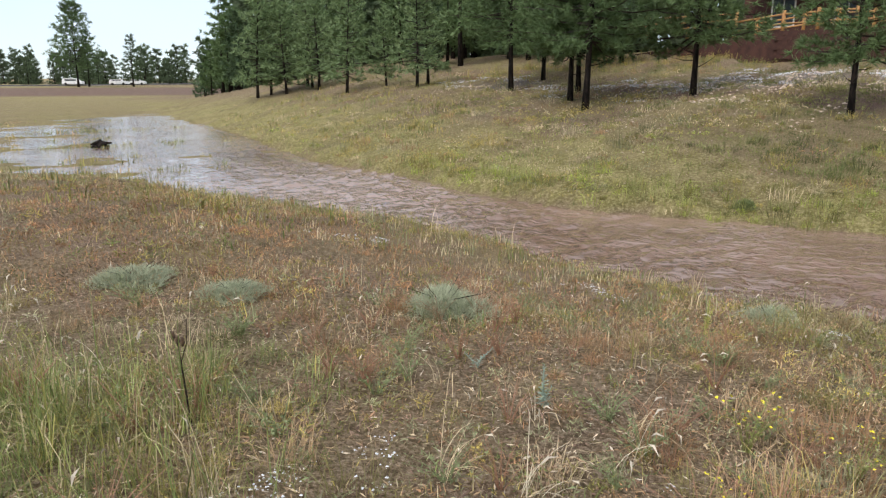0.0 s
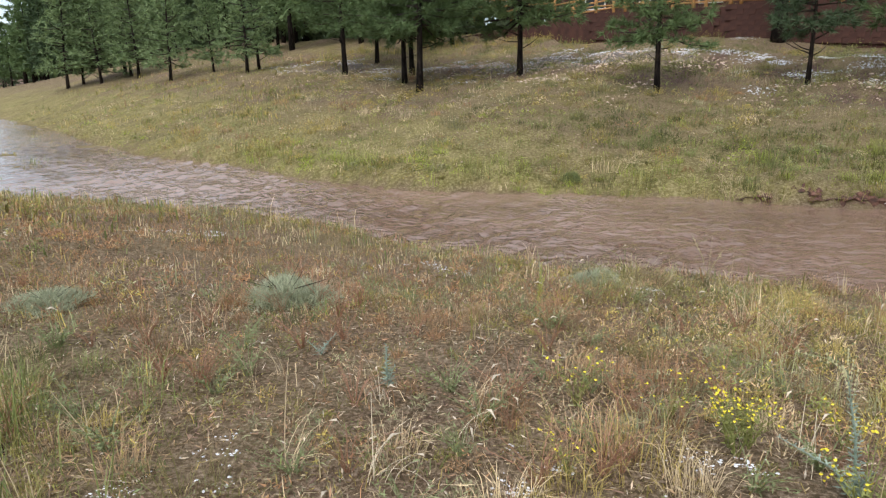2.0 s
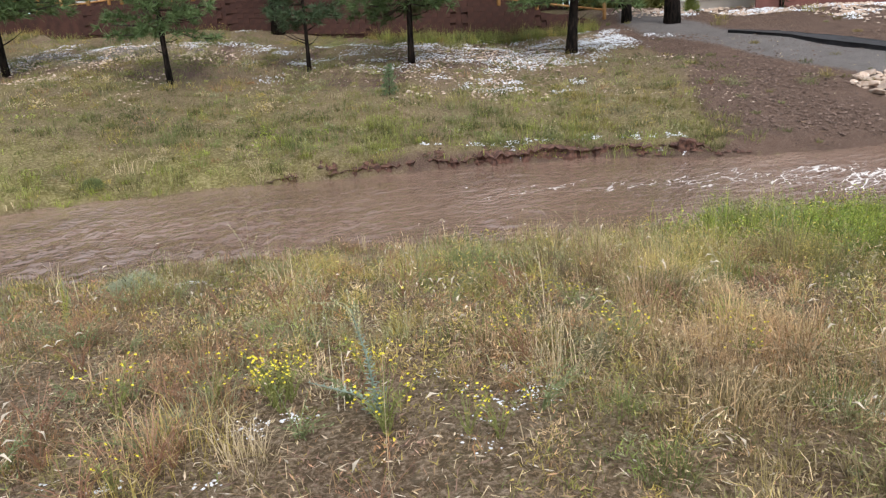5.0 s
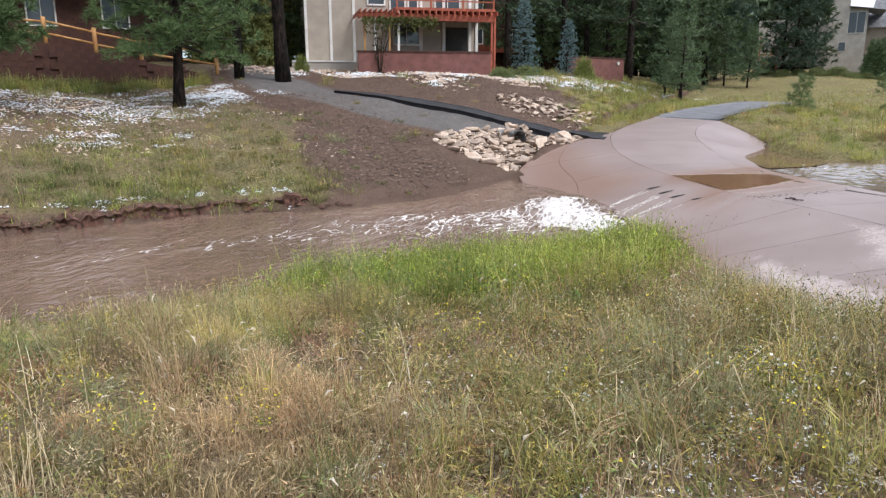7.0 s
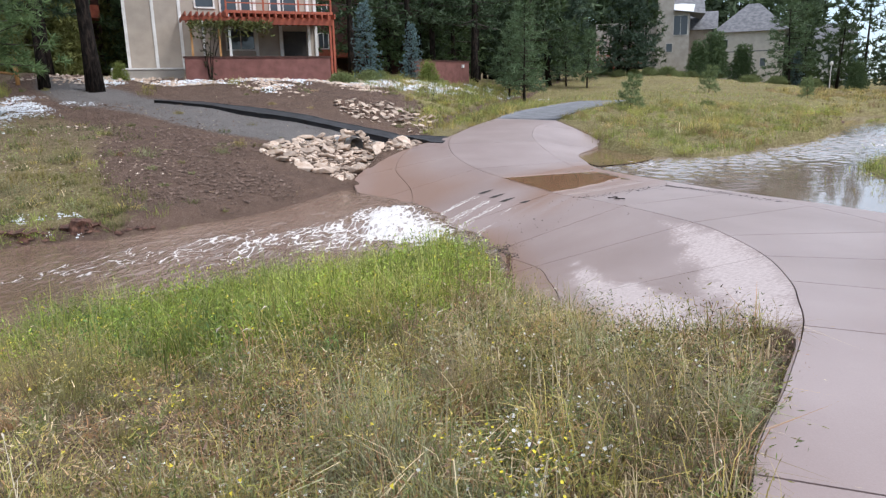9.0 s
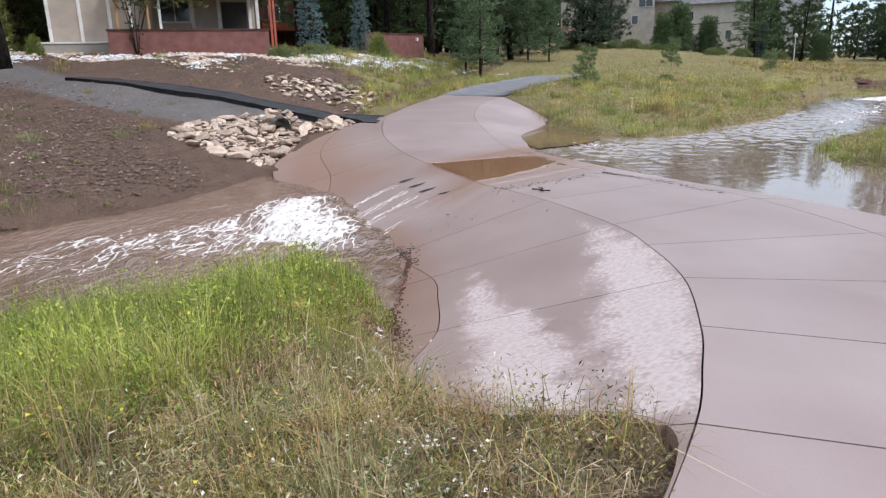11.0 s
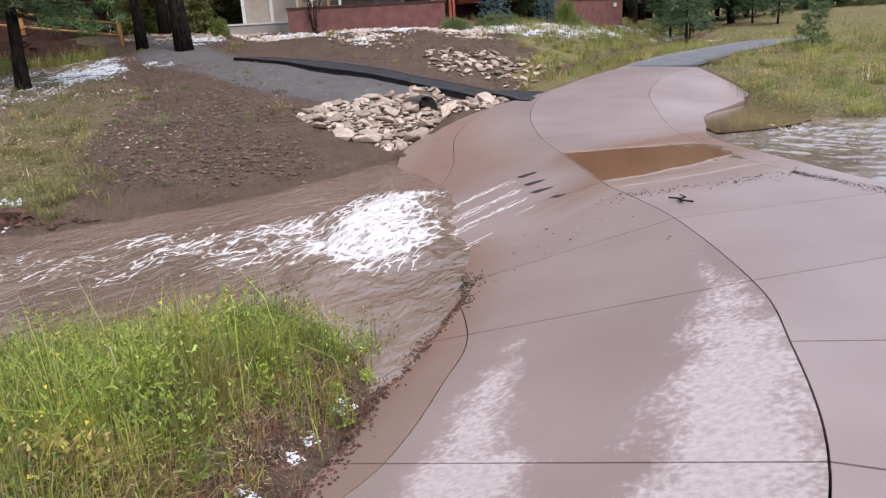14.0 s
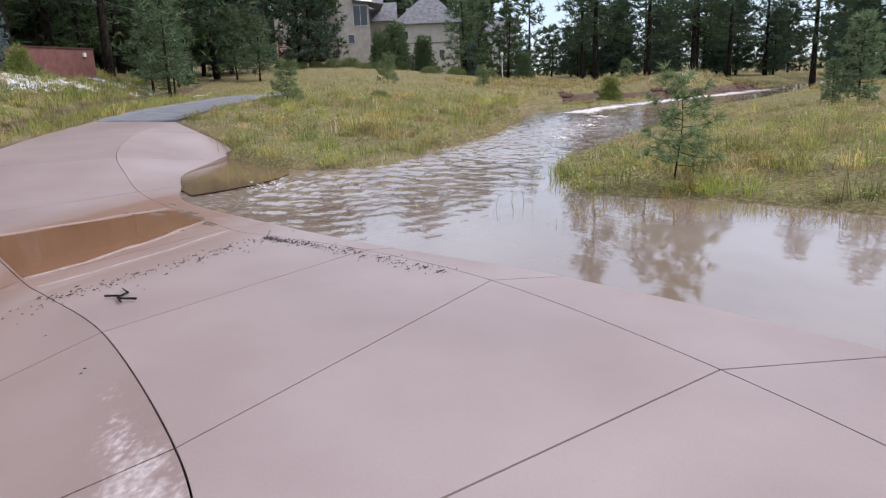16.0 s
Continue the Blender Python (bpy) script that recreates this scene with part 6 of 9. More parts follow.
clumps("slope_grass", "dense soft green grass on the slope above the creek", psg, 44, 0.28, 0.26, 0.0045, pick_tones([(GREEN, field(0.6, 3.0)), (OLIVE, field(0.7, 9.0)), ((0.3, 0.33, 0.08), field(0.5, 14.0, 0.9)), (DEEP, field(0.8, 20.0, 1.6)), (GOLD, field(0.6, 26.0, 0.15))]), 95, 0.8, 0.12, None, 0.05, 0.4)
p6 = scatter(6, 6000, -6, 18, 6, 22, lambda x, y: land(x, y) * ~near_side(x, y) * np.exp(-(line_dist(x, y, FAR_BANK) / 1.4) ** 2) * np.clip(0.6 + 0.6 * ripple(x, y, 1.0, 2.0), 0.1, 1) * np.clip((12 - x) / 6, 0.3, 1))
clumps("bank_grass", "soft bright green grass fringing the far creek edge", p6, 34, 0.24, 0.3, 0.0045, pick_tones([(LIME, one(1.2)), (OLIVE, one(0.7)), ((0.36, 0.37, 0.13), one(1)), ((0.24, 0.27, 0.07), one(0.8))]), 18, 0.7, 0.2, None, 0.08, 0.5)
wash_tones = pick_tones([((0.31, 0.33, 0.11), lambda x, y: 1.8 + 0 * x), (OLIVE, lambda x, y: 0.9 + 0 * x), ((0.36, 0.38, 0.18), lambda x, y: 0.6 + 0 * x), (GOLD, lambda x, y: 0.7 + 0 * x), (TAN, lambda x, y: 0.2 + 0.5 * np.clip(ripple(x, y, 0.4, 2.0), 0, 1)), (LIME, lambda x, y: 0.6 + 1.2 * np.exp(-line_dist(x, y, LAKE) / 1.5)), (STRAW, lambda x, y: 0.15 + 0 * x), (RUST, lambda x, y: 0.12 + 0 * x)])
def sink(p):
    """The grass of the flats stands half drowned and short along the channel."""
    near = np.exp(-line_dist(p[:, 0], p[:, 1], LAKE) / 5)
    p[:, 2] -= 0.17 * spit(p[:, 0], p[:, 1]) * near * np.clip((p[:, 0] - 22) / 4, 0, 1)


p7 = scatter(7, 26000, 15, 60, -32, 2, lambda x, y: land(x, y) * thin(x, y, 26, -6, 12, 40) * np.clip(0.6 + 0.5 * ripple(x, y, 0.9, 2.0), 0.15, 1))
sink(p7)
blades("wash_meadow_grass", "tan and green meadow grass round the flooded wash", p7, 4, 0.15, 0.007, wash_tones, 1.1, 19, 0.16, vary=0.4, dry=0.02)
PATHSIDE = [(4.3, -1.55), (5.3, -2.0), (6.4, -2.4), (7.5, -2.8), (7.9, -2.2), (8.35, -1.6), (8.9, -1.1), (9.5, -0.8), (9.0, 0.6), (7.0, 1.2), (5.2, 0.9), (3.6, 0.4), (2.8, -0.6)]
pside = scatter(40, 3000, 2.5, 10, -2.5, 1.5, lambda x, y: land(x, y) * smooth_in(signed(x, y, PATHSIDE), 0.4) * np.clip(0.55 + 0.6 * ripple(x, y, 1.6, 3.0), 0.1, 1))
blades("path_side_grass", "green and straw grass growing over the path edge", pside, 9, 0.25, 0.003, pick_tones([(OLIVE, one(1)), (GOLD, one(0.6)), (TAN, one(0.6)), (STRAW, one(0.7)), (RUST, one(0.3)), (GREEN, one(0.4))]), 1.0, 41, 0.05, 0.04)
pwh = scatter(65, 8000, 17, 48, -26, 2, lambda x, y: land(x, y) * thin(x, y, 26, -6, 12, 32) * np.clip(0.2 + 0.9 * ripple(x, y, 0.8, 7.0), 0.03, 1))
sink(pwh)
herbs("wash_herbs", "tufted gold and green weeds round the flooded wash", pwh, 38, 0.27, 0.32, 0.09, 0.008, wash_tones, 66)
pwc = scatter(84, 5200, 15, 46, -28, 2, lambda x, y: land(x, y) * thin(x, y, 24, -6, 12, 28) * np.clip(0.35 + 0.8 * ripple(x, y, 0.8, 5.0) + 0.4 * ripple(x, y, 2.4, 3.0), 0.05, 1))
sink(pwc)
clumps("wash_clumps", "soft tawny and green grass clumps round the flooded wash", pwc, 60, 0.3, 0.4, 0.005, pick_tones([((0.37, 0.37, 0.1), field(0.5, 2.0)), ((0.55, 0.44, 0.14), field(0.6, 7.0)), ((0.5, 0.37, 0.19), field(0.5, 11.0, 0.35)), ((0.42, 0.25, 0.13), field(0.7, 15.0, 0.2)), ((0.26, 0.3, 0.08), field(0.6, 21.0, 0.8)), (LIME, lambda x, y: 0.3 + 2.5 * np.exp(-line_dist(x, y, LAKE) / 1.2)), (OLIVE, field(0.6, 4.0))]), 85, 0.8, 0.25, None, 0.12, 0.5)
pwt = scatter(71, 2600, 17, 50, -26, 2, lambda x, y: land(x, y) * thin(x, y, 26, -6, 12, 32) * np.clip(0.12 + 0.75 * np.exp(-line_dist(x, y, LAKE) / 0.9) + 0.8 * np.clip(ripple(x, y, 0.5, 9.0), 0, 1) ** 2, 0, 1))
sink(pwt)
blades("wash_tufts", "taller green and straw tufts along the flooded wash", pwt, 16, 0.34, 0.006, pick_tones([(OLIVE, one(1)), (GREEN, one(0.8)), (LIME, one(0.5)), (STRAW, one(0.4)), (RUST, one(0.2))]), 0.8, 72, 0.13, vary=0.4, dry=0.03)
ptoe = scatter(75, 420, 8.4, 13, -1, 0.8, lambda x, y: land(x, y) * np.exp(-((line_dist(x, y, [(8.7, -0.8), (9.6, -0.4), (10.8, -0.22), (11.9, 0.15), (12.8, 0.55)])) / 0.22) ** 2))
herbs("toe_weeds", "dry gold and tan weeds along the foot of the apron", ptoe, 40, 0.09, 0.17, 0.03, 0.003, pick_tones([(GOLD, one(1)), (TAN, one(1)), (RUST, one(0.5)), (STRAW, one(0.4)), (OLIVE, one(0.5))]), 76, flower=(0.7, 0.55, 0.08), share=0.04)
psh = scatter(67, 3600, 2.2, 10, -2.5, 2.0, lambda x, y: land(x, y) * smooth_in(signed(x, y, PATHSIDE), 0.3) * np.clip(0.6 + 0.7 * ripple(x, y, 1.3, 3.0), 0.1, 1))
herbs("path_side_weeds", "dense leafy weeds with tiny pale flowers over the path edge", psh, 46, 0.12, 0.25, 0.034, 0.004, pick_tones([(OLIVE, one(1.2)), (GOLD, lambda x, y: 0.2 + 1.2 * np.clip((5.5 - x) / 2, 0, 1)), ((0.11, 0.1, 0.05), lambda x, y: 0.15 + 1.5 * np.clip(ripple(x, y, 1.1, 4.0), 0, 1)), (GREEN, one(0.8)), (SAGE, one(0.9)), (RUST, lambda x, y: 0.2 + 1.2 * bump(x, y, 4.6, -0.6, 0.7) + bump(x, y, 7.2, 0.2, 0.8)), (MAUVE, one(0.3))]), 68, flower=(0.8, 0.78, 0.7), share=0.02, slim=False)
pm = scatter(69, 1500, 19, 30, 22, 30, lambda x, y: ~inside(x, y, TERRACE) * np.exp(-((line_dist(x, y, [(20.8, 28.2), (22.6, 26.2), (25.2, 24.4), (27.6, 23.2)]) - 0.2) / 1.0) ** 2))
clumps("crest_grass", "tall green grass growing before the retaining wall", pm, 40, 0.28, 0.5, 0.007, pick_tones([(OLIVE, one(1)), ((0.3, 0.34, 0.08), one(1)), (GREEN, one(0.8)), (GOLD, one(0.3))]), 70, 0.6, 0.12, None, 0.05, 0.6)
pm2 = scatter(73, 2200, -6, 10, 36, 50, lambda x, y: ~inside(x, y, TERRACE) * np.clip(0.3 + 0.7 * ripple(x, y, 0.8, 2.0), 0.05, 1) * np.exp(-((line_dist(x, y, [(-4, 50), (3, 46), (8.6, 42.5)])) / 3.0) ** 2))
blades("crest_grass", "green and straw grass along the top of the hillside", pm2, 22, 0.34, 0.007, pick_tones([(OLIVE, one(1)), (GOLD, one(0.8)), (GREEN, one(0.7)), (TAN, one(0.4))]), 0.6, 74, 0.2, dry=0.02)
p7b = scatter(27, 8000, 40, 110, -70, 6, lambda x, y: land(x, y) * thin(x, y, 45, -14, 20, 75))
blades("far_meadow_grass", "golden-green meadow grass in front of the woods", p7b, 6, 0.15, 0.014, wash_tones, 0.8, 20, 0.35, vary=0.3, dry=0.02)
pmd = scatter(96, 2600, 50, 72, -48, -18, lambda x, y: land(x, y) * np.clip(0.5 + 0.5 * ripple(x, y, 0.6, 4.0), 0.2, 1) * np.clip(line_dist(x, y, UPPER_BANK) - 0.7, 0, 1))
clumps("mound_grass", "golden and green grass covering the mound by the upper creek", pmd, 22, 0.4, 0.34, 0.014, pick_tones([(GOLD, one(1)), (OLIVE, one(0.8)), ((0.5, 0.4, 0.17), one(1)), (TAN, one(0.5))]), 97, 0.8, 0.2, None, 0.05, 0.5)
pis = scatter(98, 900, 43, 54, -30, -16, lambda x, y: land(x, y) * (line_dist(x, y, [(45.8, -18.3), (48.5, -22.0), (51.0, -26.8)]) < 1.7))
clumps("islet_grass", "short bright green grass on the islet in the channel", pis, 26, 0.3, 0.16, 0.012, pick_tones([((0.3, 0.34, 0.08), one(1)), (OLIVE, one(0.8)), (LIME, one(0.5))]), 99, 0.7, 0.15, None, 0.0, 0.4)
p8 = scatter(8, 10000, -44, -4, 8, 56, lambda x, y: land(x, y) * np.clip(0.55 + 0.6 * ripple(x, y, 0.5, 2.0), 0.1, 1) * thin(x, y, -6, 14, 8, 48))
blades("flats_grass", "green grass on the flooded flats", p8, 7, 0.2, 0.014, pick_tones([(OLIVE, lambda x, y: 1 + 0 * x), (GREEN, lambda x, y: 0.8 + 0 * x), (GOLD, lambda x, y: 0.6 + 0 * x), (TAN, lambda x, y: 0.4 + 0 * x)]), 0.5, 21, 0.16)
p9 = scatter(9, 2600, 29.4, 62, 2.0, 16, lambda x, y: land(x, y) * np.clip(0.2 + 1.1 * bump(x, y, 35, 5.5, 3.5) + 1.1 * bump(x, y, 46, 3.6, 6) + 0.9 * bump(x, y, 58, 2, 6), 0, 1))
clumps("trail_side_grass", "soft green grass clumps beside the trail", p9, 40, 0.3, 0.36, 0.007, pick_tones([(OLIVE, one(1)), ((0.32, 0.36, 0.08), one(1)), (GOLD, one(0.6)), (GREEN, one(0.6))]), 22, 0.6, 0.15, None, 0.06, 0.7)
p10 = scatter(10, 210, 18, 30, -12, -2, lambda x, y: inside(x, y, LAKE) * np.clip(1.1 * bump(x, y, 19.5, -7.2, 1.6) + bump(x, y, 21.5, -6.5, 1.5), 0, 1))
p10[:, 2] = LAKE_Z - 0.05
blades("drowned_grass", "sparse grass blades standing in the flood water", p10, 2, 0.22, 0.005, pick_tones([(OLIVE, lambda x, y: 1 + 0 * x), (GREEN, lambda x, y: 1 + 0 * x)]), 0.35, 23, 0.15)
pfl = scatter(80, 9000, -42, -7, 14, 50, lambda x, y: inside(x, y, CREEK) * np.clip(2.4 * (ripple(x, y, 0.42, 14.0) - 0.32), 0, 1))
pfl[:, 2] = CREEK_Z - 0.03
blades("flood_grass", "green grass standing in bars through the flood water", pfl, 9, 0.17, 0.012, pick_tones([(OLIVE, one(1)), (GREEN, one(1)), ((0.33, 0.36, 0.15), one(0.7))]), 0.6, 81, 0.2, dry=0.03)

# ---- side trail, main asphalt path, road ----
def ribbon(name, near, far, thick, mat, label, category="path", lift=0.05):
    """A paved strip between two edge lines, laid on the ground."""
    v, f = [], []
    n = max(len(near), len(far)) * 6
    ne = np.array([catmull(np.array(near, float), t) for t in np.linspace(0, len(near) - 1, n)])
    fa = np.array([catmull(np.array(far, float), t) for t in np.linspace(0, len(far) - 1, n)])
    w = 5
    for i in range(n):
        for j in range(w):
            x, y = ne[i] + (fa[i] - ne[i]) * j / (w - 1)
            v.append([x, y, H(x, y) + lift])
    zs = np.array([q[2] for q in v]).reshape(n, w).mean(1)
    zs = np.convolve(np.pad(zs, 9, mode="edge"), np.ones(19) / 19, mode="valid")
    for i in range(n):
        for j in range(w):
            v[i * w + j] = (v[i * w + j][0], v[i * w + j][1], float(zs[i]) * 0.5 + v[i * w + j][2] * 0.5)
    base = len(v)
    for i in range(n):
        for j in (0, w - 1):
            x, y, z = v[i * w + j]
            v.append((x, y, z - thick))
    f = [tuple(r) for r in grid_faces(n, w)]
    for i in range(n - 1):
        f.append((i * w, (i + 1) * w, base + (i + 1) * 2, base + i * 2))
        f.append((i * w + w - 1, base + i * 2 + 1, base + (i + 1) * 2 + 1, (i + 1) * w + w - 1))
    f.append(tuple(j for j in range(w)) + (base + 1, base))
    s = Soup()
    s.add(v, f)
    return tagged(new(name, s.mesh(name, mat, True)), label, category, kind="structure")


TRAIL_NEAR = [(26.6, 3.3), (27.7, 4.6), (27.9, 6.2), (27.9, 8.0), (28.0, 10.0), (28.1, 12.2), (28.4, 14.2), (28.75, 15.6)]
TRAIL_FAR = [(28.4, 3.3), (29.0, 4.9), (29.0, 6.4), (29.0, 8.2), (29.1, 10.2), (29.1, 12.4), (29.0, 14.2), (29.0, 15.7)]
ribbon("trail", TRAIL_NEAR, TRAIL_FAR, 0.2, M_ASPHALT, "fresh black wet asphalt side trail", lift=0.11)
ribbon("asphalt_path", [(34.22, 2.2), (37.2, 1.7), (41, 0.6), (44.5, -0.6), (47.5, -1.7)], [(33.02, -0.47), (36.4, -1.3), (40.4, -2.5), (44.0, -3.7), (47.2, -4.6)], 0.2, M_ASPHALT_OLD, "grey asphalt path leading off through the meadow", lift=0.03)
ROAD = [(-260, 120), (-160, 158), (-80, 182), (0, 196), (90, 205)]
ribbon("road", ROAD, [(x * 1.045, y * 1.045) for x, y in ROAD], 0.3, M_ASPHALT_OLD, "distant highway on a low embankment", "road", 0.25)


def vehicle(x, y, turn, long, high, cab):
    """A far-off pale vehicle: body, cab glass, wheels."""
    t = empty("vehicle", pose(x, y, H(x, y) + 0.28, 0, 0, turn), "white vehicle driving on the distant highway", "vehicle", "vehicles on the highway")
    b = bmesh.new()
    prof = [(-long / 2, 0.35), (long / 2, 0.35), (long / 2, 0.95), (long * (0.5 - cab), 1.1), (long * (0.36 - cab), high), (-long * 0.45, high), (-long / 2, 1.0)]
    for sy in (-0.95, 0.95):
        b.faces.new([b.verts.new((px, sy, pz)) for px, pz in prof])
    b.verts.ensure_lookup_table()
    k = len(prof)
    for i in range(k):
        b.faces.new([b.verts[i], b.verts[(i + 1) % k], b.verts[k + (i + 1) % k], b.verts[k + i]])
    bmesh.ops.recalc_face_normals(b, faces=b.faces)
    me = bpy.data.meshes.new("body")
    b.to_mesh(me)
    me.materials.append(M_WHITE)
    part("body", me, t)
    for sy in (-0.97, 0.97):
        g = Soup()
        g.box(-long * 0.35, sy - 0.01, 1.15, long * 0.2, sy + 0.01, max(high - 0.2, 1.3))
        part("side_glass", g.mesh("side_glass", M_GLASS), t, "dark side window")
    for wx in (-long * 0.32, long * 0.32):
        for sy in (-0.9, 0.9):
            w = Soup()
            w.tube([(wx, sy - 0.1, 0.35), (wx, sy + 0.1, 0.35)], [0.35, 0.35], 12)
            part("wheel", w.mesh("wheel", M_DARK), t)


vehicle(-131, 167, 20, 5.0, 1.75, 0.16)
vehicle(-120, 170.5, 16, 4.4, 1.5, 0.2)
vehicle(-115.5, 172, 16, 4.2, 1.45, 0.2)

# ---- culvert and riprap ----
LUMPS = []
for k in range(6):
    r = random.Random(90 + k)
    b = bmesh.new()
    for i in range(20):
        w = Vector((r.gauss(0, 1), r.gauss(0, 1), r.gauss(0, 1))).normalized()
        b.verts.new((w.x * 1.2, w.y * 0.85, max(min(w.z, 0.42), -0.5) * 0.55))
    bmesh.ops.convex_hull(b, input=list(b.verts))
    bmesh.ops.delete(b, geom=[v for v in b.verts if not v.link_faces], context="VERTS")
    me = bpy.data.meshes.new("stone")
    b.to_mesh(me)
    me.materials.append(M_STONE)
    LUMPS.append(me)


def stones(thing, ring, count, lo, hi, seed, bed=0.3):
    r = random.Random(seed)
    ring = np.array(ring, float)
    (x0, y0), (x1, y1) = ring.min(0), ring.max(0)
    placed, tries = [], 0
    while len(placed) < count and tries < count * 60:
        tries += 1
        x, y = r.uniform(x0, x1), r.uniform(y0, y1)
        s = lo + (hi - lo) * r.random() ** 2
        if not inside(np.array([x]), np.array([y]), ring)[0]:
            continue
        if any((x - a) ** 2 + (y - b) ** 2 < (0.6 * (s + c)) ** 2 for a, b, c in placed):
            continue
        placed.append((x, y, s))
        ob = part("stone", LUMPS[r.randrange(6)], thing)
        ob.matrix_local = pose(x, y, H(x, y) + s * bed, r.uniform(-25, 25), r.uniform(-25, 25), r.uniform(0, 360)) @ Matrix.Scale(s, 4)


riprap = empty("riprap", Matrix.Identity(4), "bank of pale broken riprap stones round the culvert mouth", "stone bank")
stones(riprap, [(22.9, 5.75), (22.3, 7.0), (22.35, 8.15), (24.2, 8.9), (26.4, 8.4), (27.7, 6.6), (27.6, 4.2), (26.8, 4.2), (25.6, 5.2), (24.6, 5.7), (23.6, 5.7)], 360, 0.09, 0.34, 4, 0.2)
upper_riprap = empty("riprap", Matrix.Identity(4), "small pale riprap stones spilling down beside the trail", "stone bank")
stones(upper_riprap, [(30.0, 4.6), (30.0, 8.0), (31.6, 9.2), (33.4, 7.0), (33.6, 4.6)], 130, 0.08, 0.22, 6)

culvert = empty("culvert", pose(26.25, 6.35, -0.2, 0, 0, 48), "corrugated metal culvert pipe opening between the stones", "culvert")
cs = Soup()
pts = [(k * 0.1, 0, 0) for k in range(24)]
cs.tube(pts, [0.29 + 0.012 * (k % 2) for k in range(24)], 20, cap=False)
cs.tube(pts, [0.265 + 0.012 * (k % 2) for k in range(24)], 20, cap=False)
part("pipe", cs.mesh("pipe", M_METAL, True), culvert, "ribbed galvanised steel pipe")
# black disc added in the pipe to stand for its inner shade
cs = Soup()
cs.tube([(1.5, 0, 0), (1.52, 0, 0)], [0.27, 0.27], 20)
part("pipe_end", cs.mesh("pipe_end", M_DARK), culvert, "black disc standing for the shade inside the pipe")

rs = random.Random(15)
for k in range(15):
    # stones packed round and over the pipe
    a = radians(-20 + 220 * k / 14)
    d = 0.46 + 0.1 * rs.random()
    ob = part("stone", LUMPS[k % 6], riprap)
    ob.matrix_local = pose(26.25, 6.35, -0.2, 0, 0, 48) @ pose(0.1 + 0.5 * rs.random(), math.cos(a) * d, math.sin(a) * d, rs.uniform(-30, 30), rs.uniform(-30, 30), rs.uniform(0, 360)) @ Matrix.Scale(rs.uniform(0.14, 0.22), 4)

# ---- drain slots, running water and puddle on the concrete ----
def on_path(t, k, lift):
    """A point of the path's surface: t along the stations, k from the left joint to the right one."""
    p, q = catmull(SLAB[:, 0], t), catmull(SLAB[:, 1], t)
    c = p + (q - p) * k
    return (c[0], c[1], c[2] + lift)


ps = Soup()
rows, cols = 36, 44
for i in range(rows):
    for j in range(cols):
        k = 0.012 + 0.985 * j / (cols - 1)
        near = 14.03 + 0.36 * k**1.5 + 0.012 * math.sin(k * 17) + 0.008 * math.sin(k * 41)
        far_t = 14.96 - 0.05 * k + 0.01 * math.sin(k * 13 + 2) - 0.25 * max(0.0, k - 0.9) * 4
        u = i / (rows - 1)
        ps.add([on_path(near + (far_t - near) * u, k, 0.001 + 0.004 * min(1.0, 8 * u, 8 * (1 - u)))], [], (-1, 0.2, 0))
ps.f = [tuple(r) for r in grid_faces(rows, cols)]
tagged(new("puddle", ps.mesh("puddle", M_PUDDLE, True, "zone")), "shallow rust-brown puddle lying across the concrete path", "puddle", kind="structure")

sh = Soup()
ring = np.array([(22.9, -1.9), (24.3, -1.5), (26.4, -1.3), (28.9, -1.8), (29.1, -2.5), (27.3, -3.1), (25.4, -3.7), (23.8, -3.0)])
sh.add([(x, y, LAKE_Z + 0.02) for x, y in (catmull(np.vstack([ring, ring[:1]]), t) for t in np.linspace(0, 8, 48)[:-1])], [tuple(range(47))], (-1, 0.15, 0))
tagged(new("shallows", sh.mesh("shallows", M_SHALLOW, True, "zone")), "tea-brown shallow water against the edge of the slab", "puddle", kind="structure")

M_SILT = material("pale_silt", [(0.31, 0.235, 0.205), (0.4, 0.32, 0.285)], 8, 0.7, 0.3, 60)


def silt_ridge(soup, t0, t1, wide, seed):
    """A thin, uneven line of washed silt lying across the slabs from joint to joint."""
    r = random.Random(seed)
    v, f = [], []
    for i in range(61):
        k = 0.02 + 0.96 * i / 60
        t = t0 + (t1 - t0) * k**1.5 + 0.012 * math.sin(k * 17 + seed) + r.gauss(0, 0.003)
        w = wide * (0.4 + 0.9 * r.random()) * min(1, 6 * k + 0.2, 6 * (1 - k) + 0.2)
        v += [on_path(t - w, k, 0.001), on_path(t, k, 0.01), on_path(t + w, k, 0.001)]
        if i:
            o = i * 3
            f += [(o - 3, o, o + 1, o - 2), (o - 2, o + 1, o + 2, o - 1)]
    soup.add(v, f)


silt = Soup()
for k, (a, b, w) in enumerate([(14.0, 14.36, 0.016), (13.6, 13.95, 0.013), (15.0, 14.96, 0.012)]):
    silt_ridge(silt, a, b, w, k)
tagged(new("silt_ridges", silt.mesh("silt_ridges", M_SILT, True)), "pale ridges of silt washed across the concrete path", "silt", kind="stuff")

M_FROTH = material("white_water_froth", [(0.36, 0.29, 0.25), (0.6, 0.55, 0.51), (0.74, 0.71, 0.68)], 16, 0.5, 0.6, 30, stretch=(1, 1, 1), spread=(0.3, 0.6))


def apron_point(x, y, lift):
    z = float(slab_plan(np.array([x]), np.array([y]))[0])
    return (x, y, max(z if z < 8 else CREEK_Z, CREEK_Z) + lift)


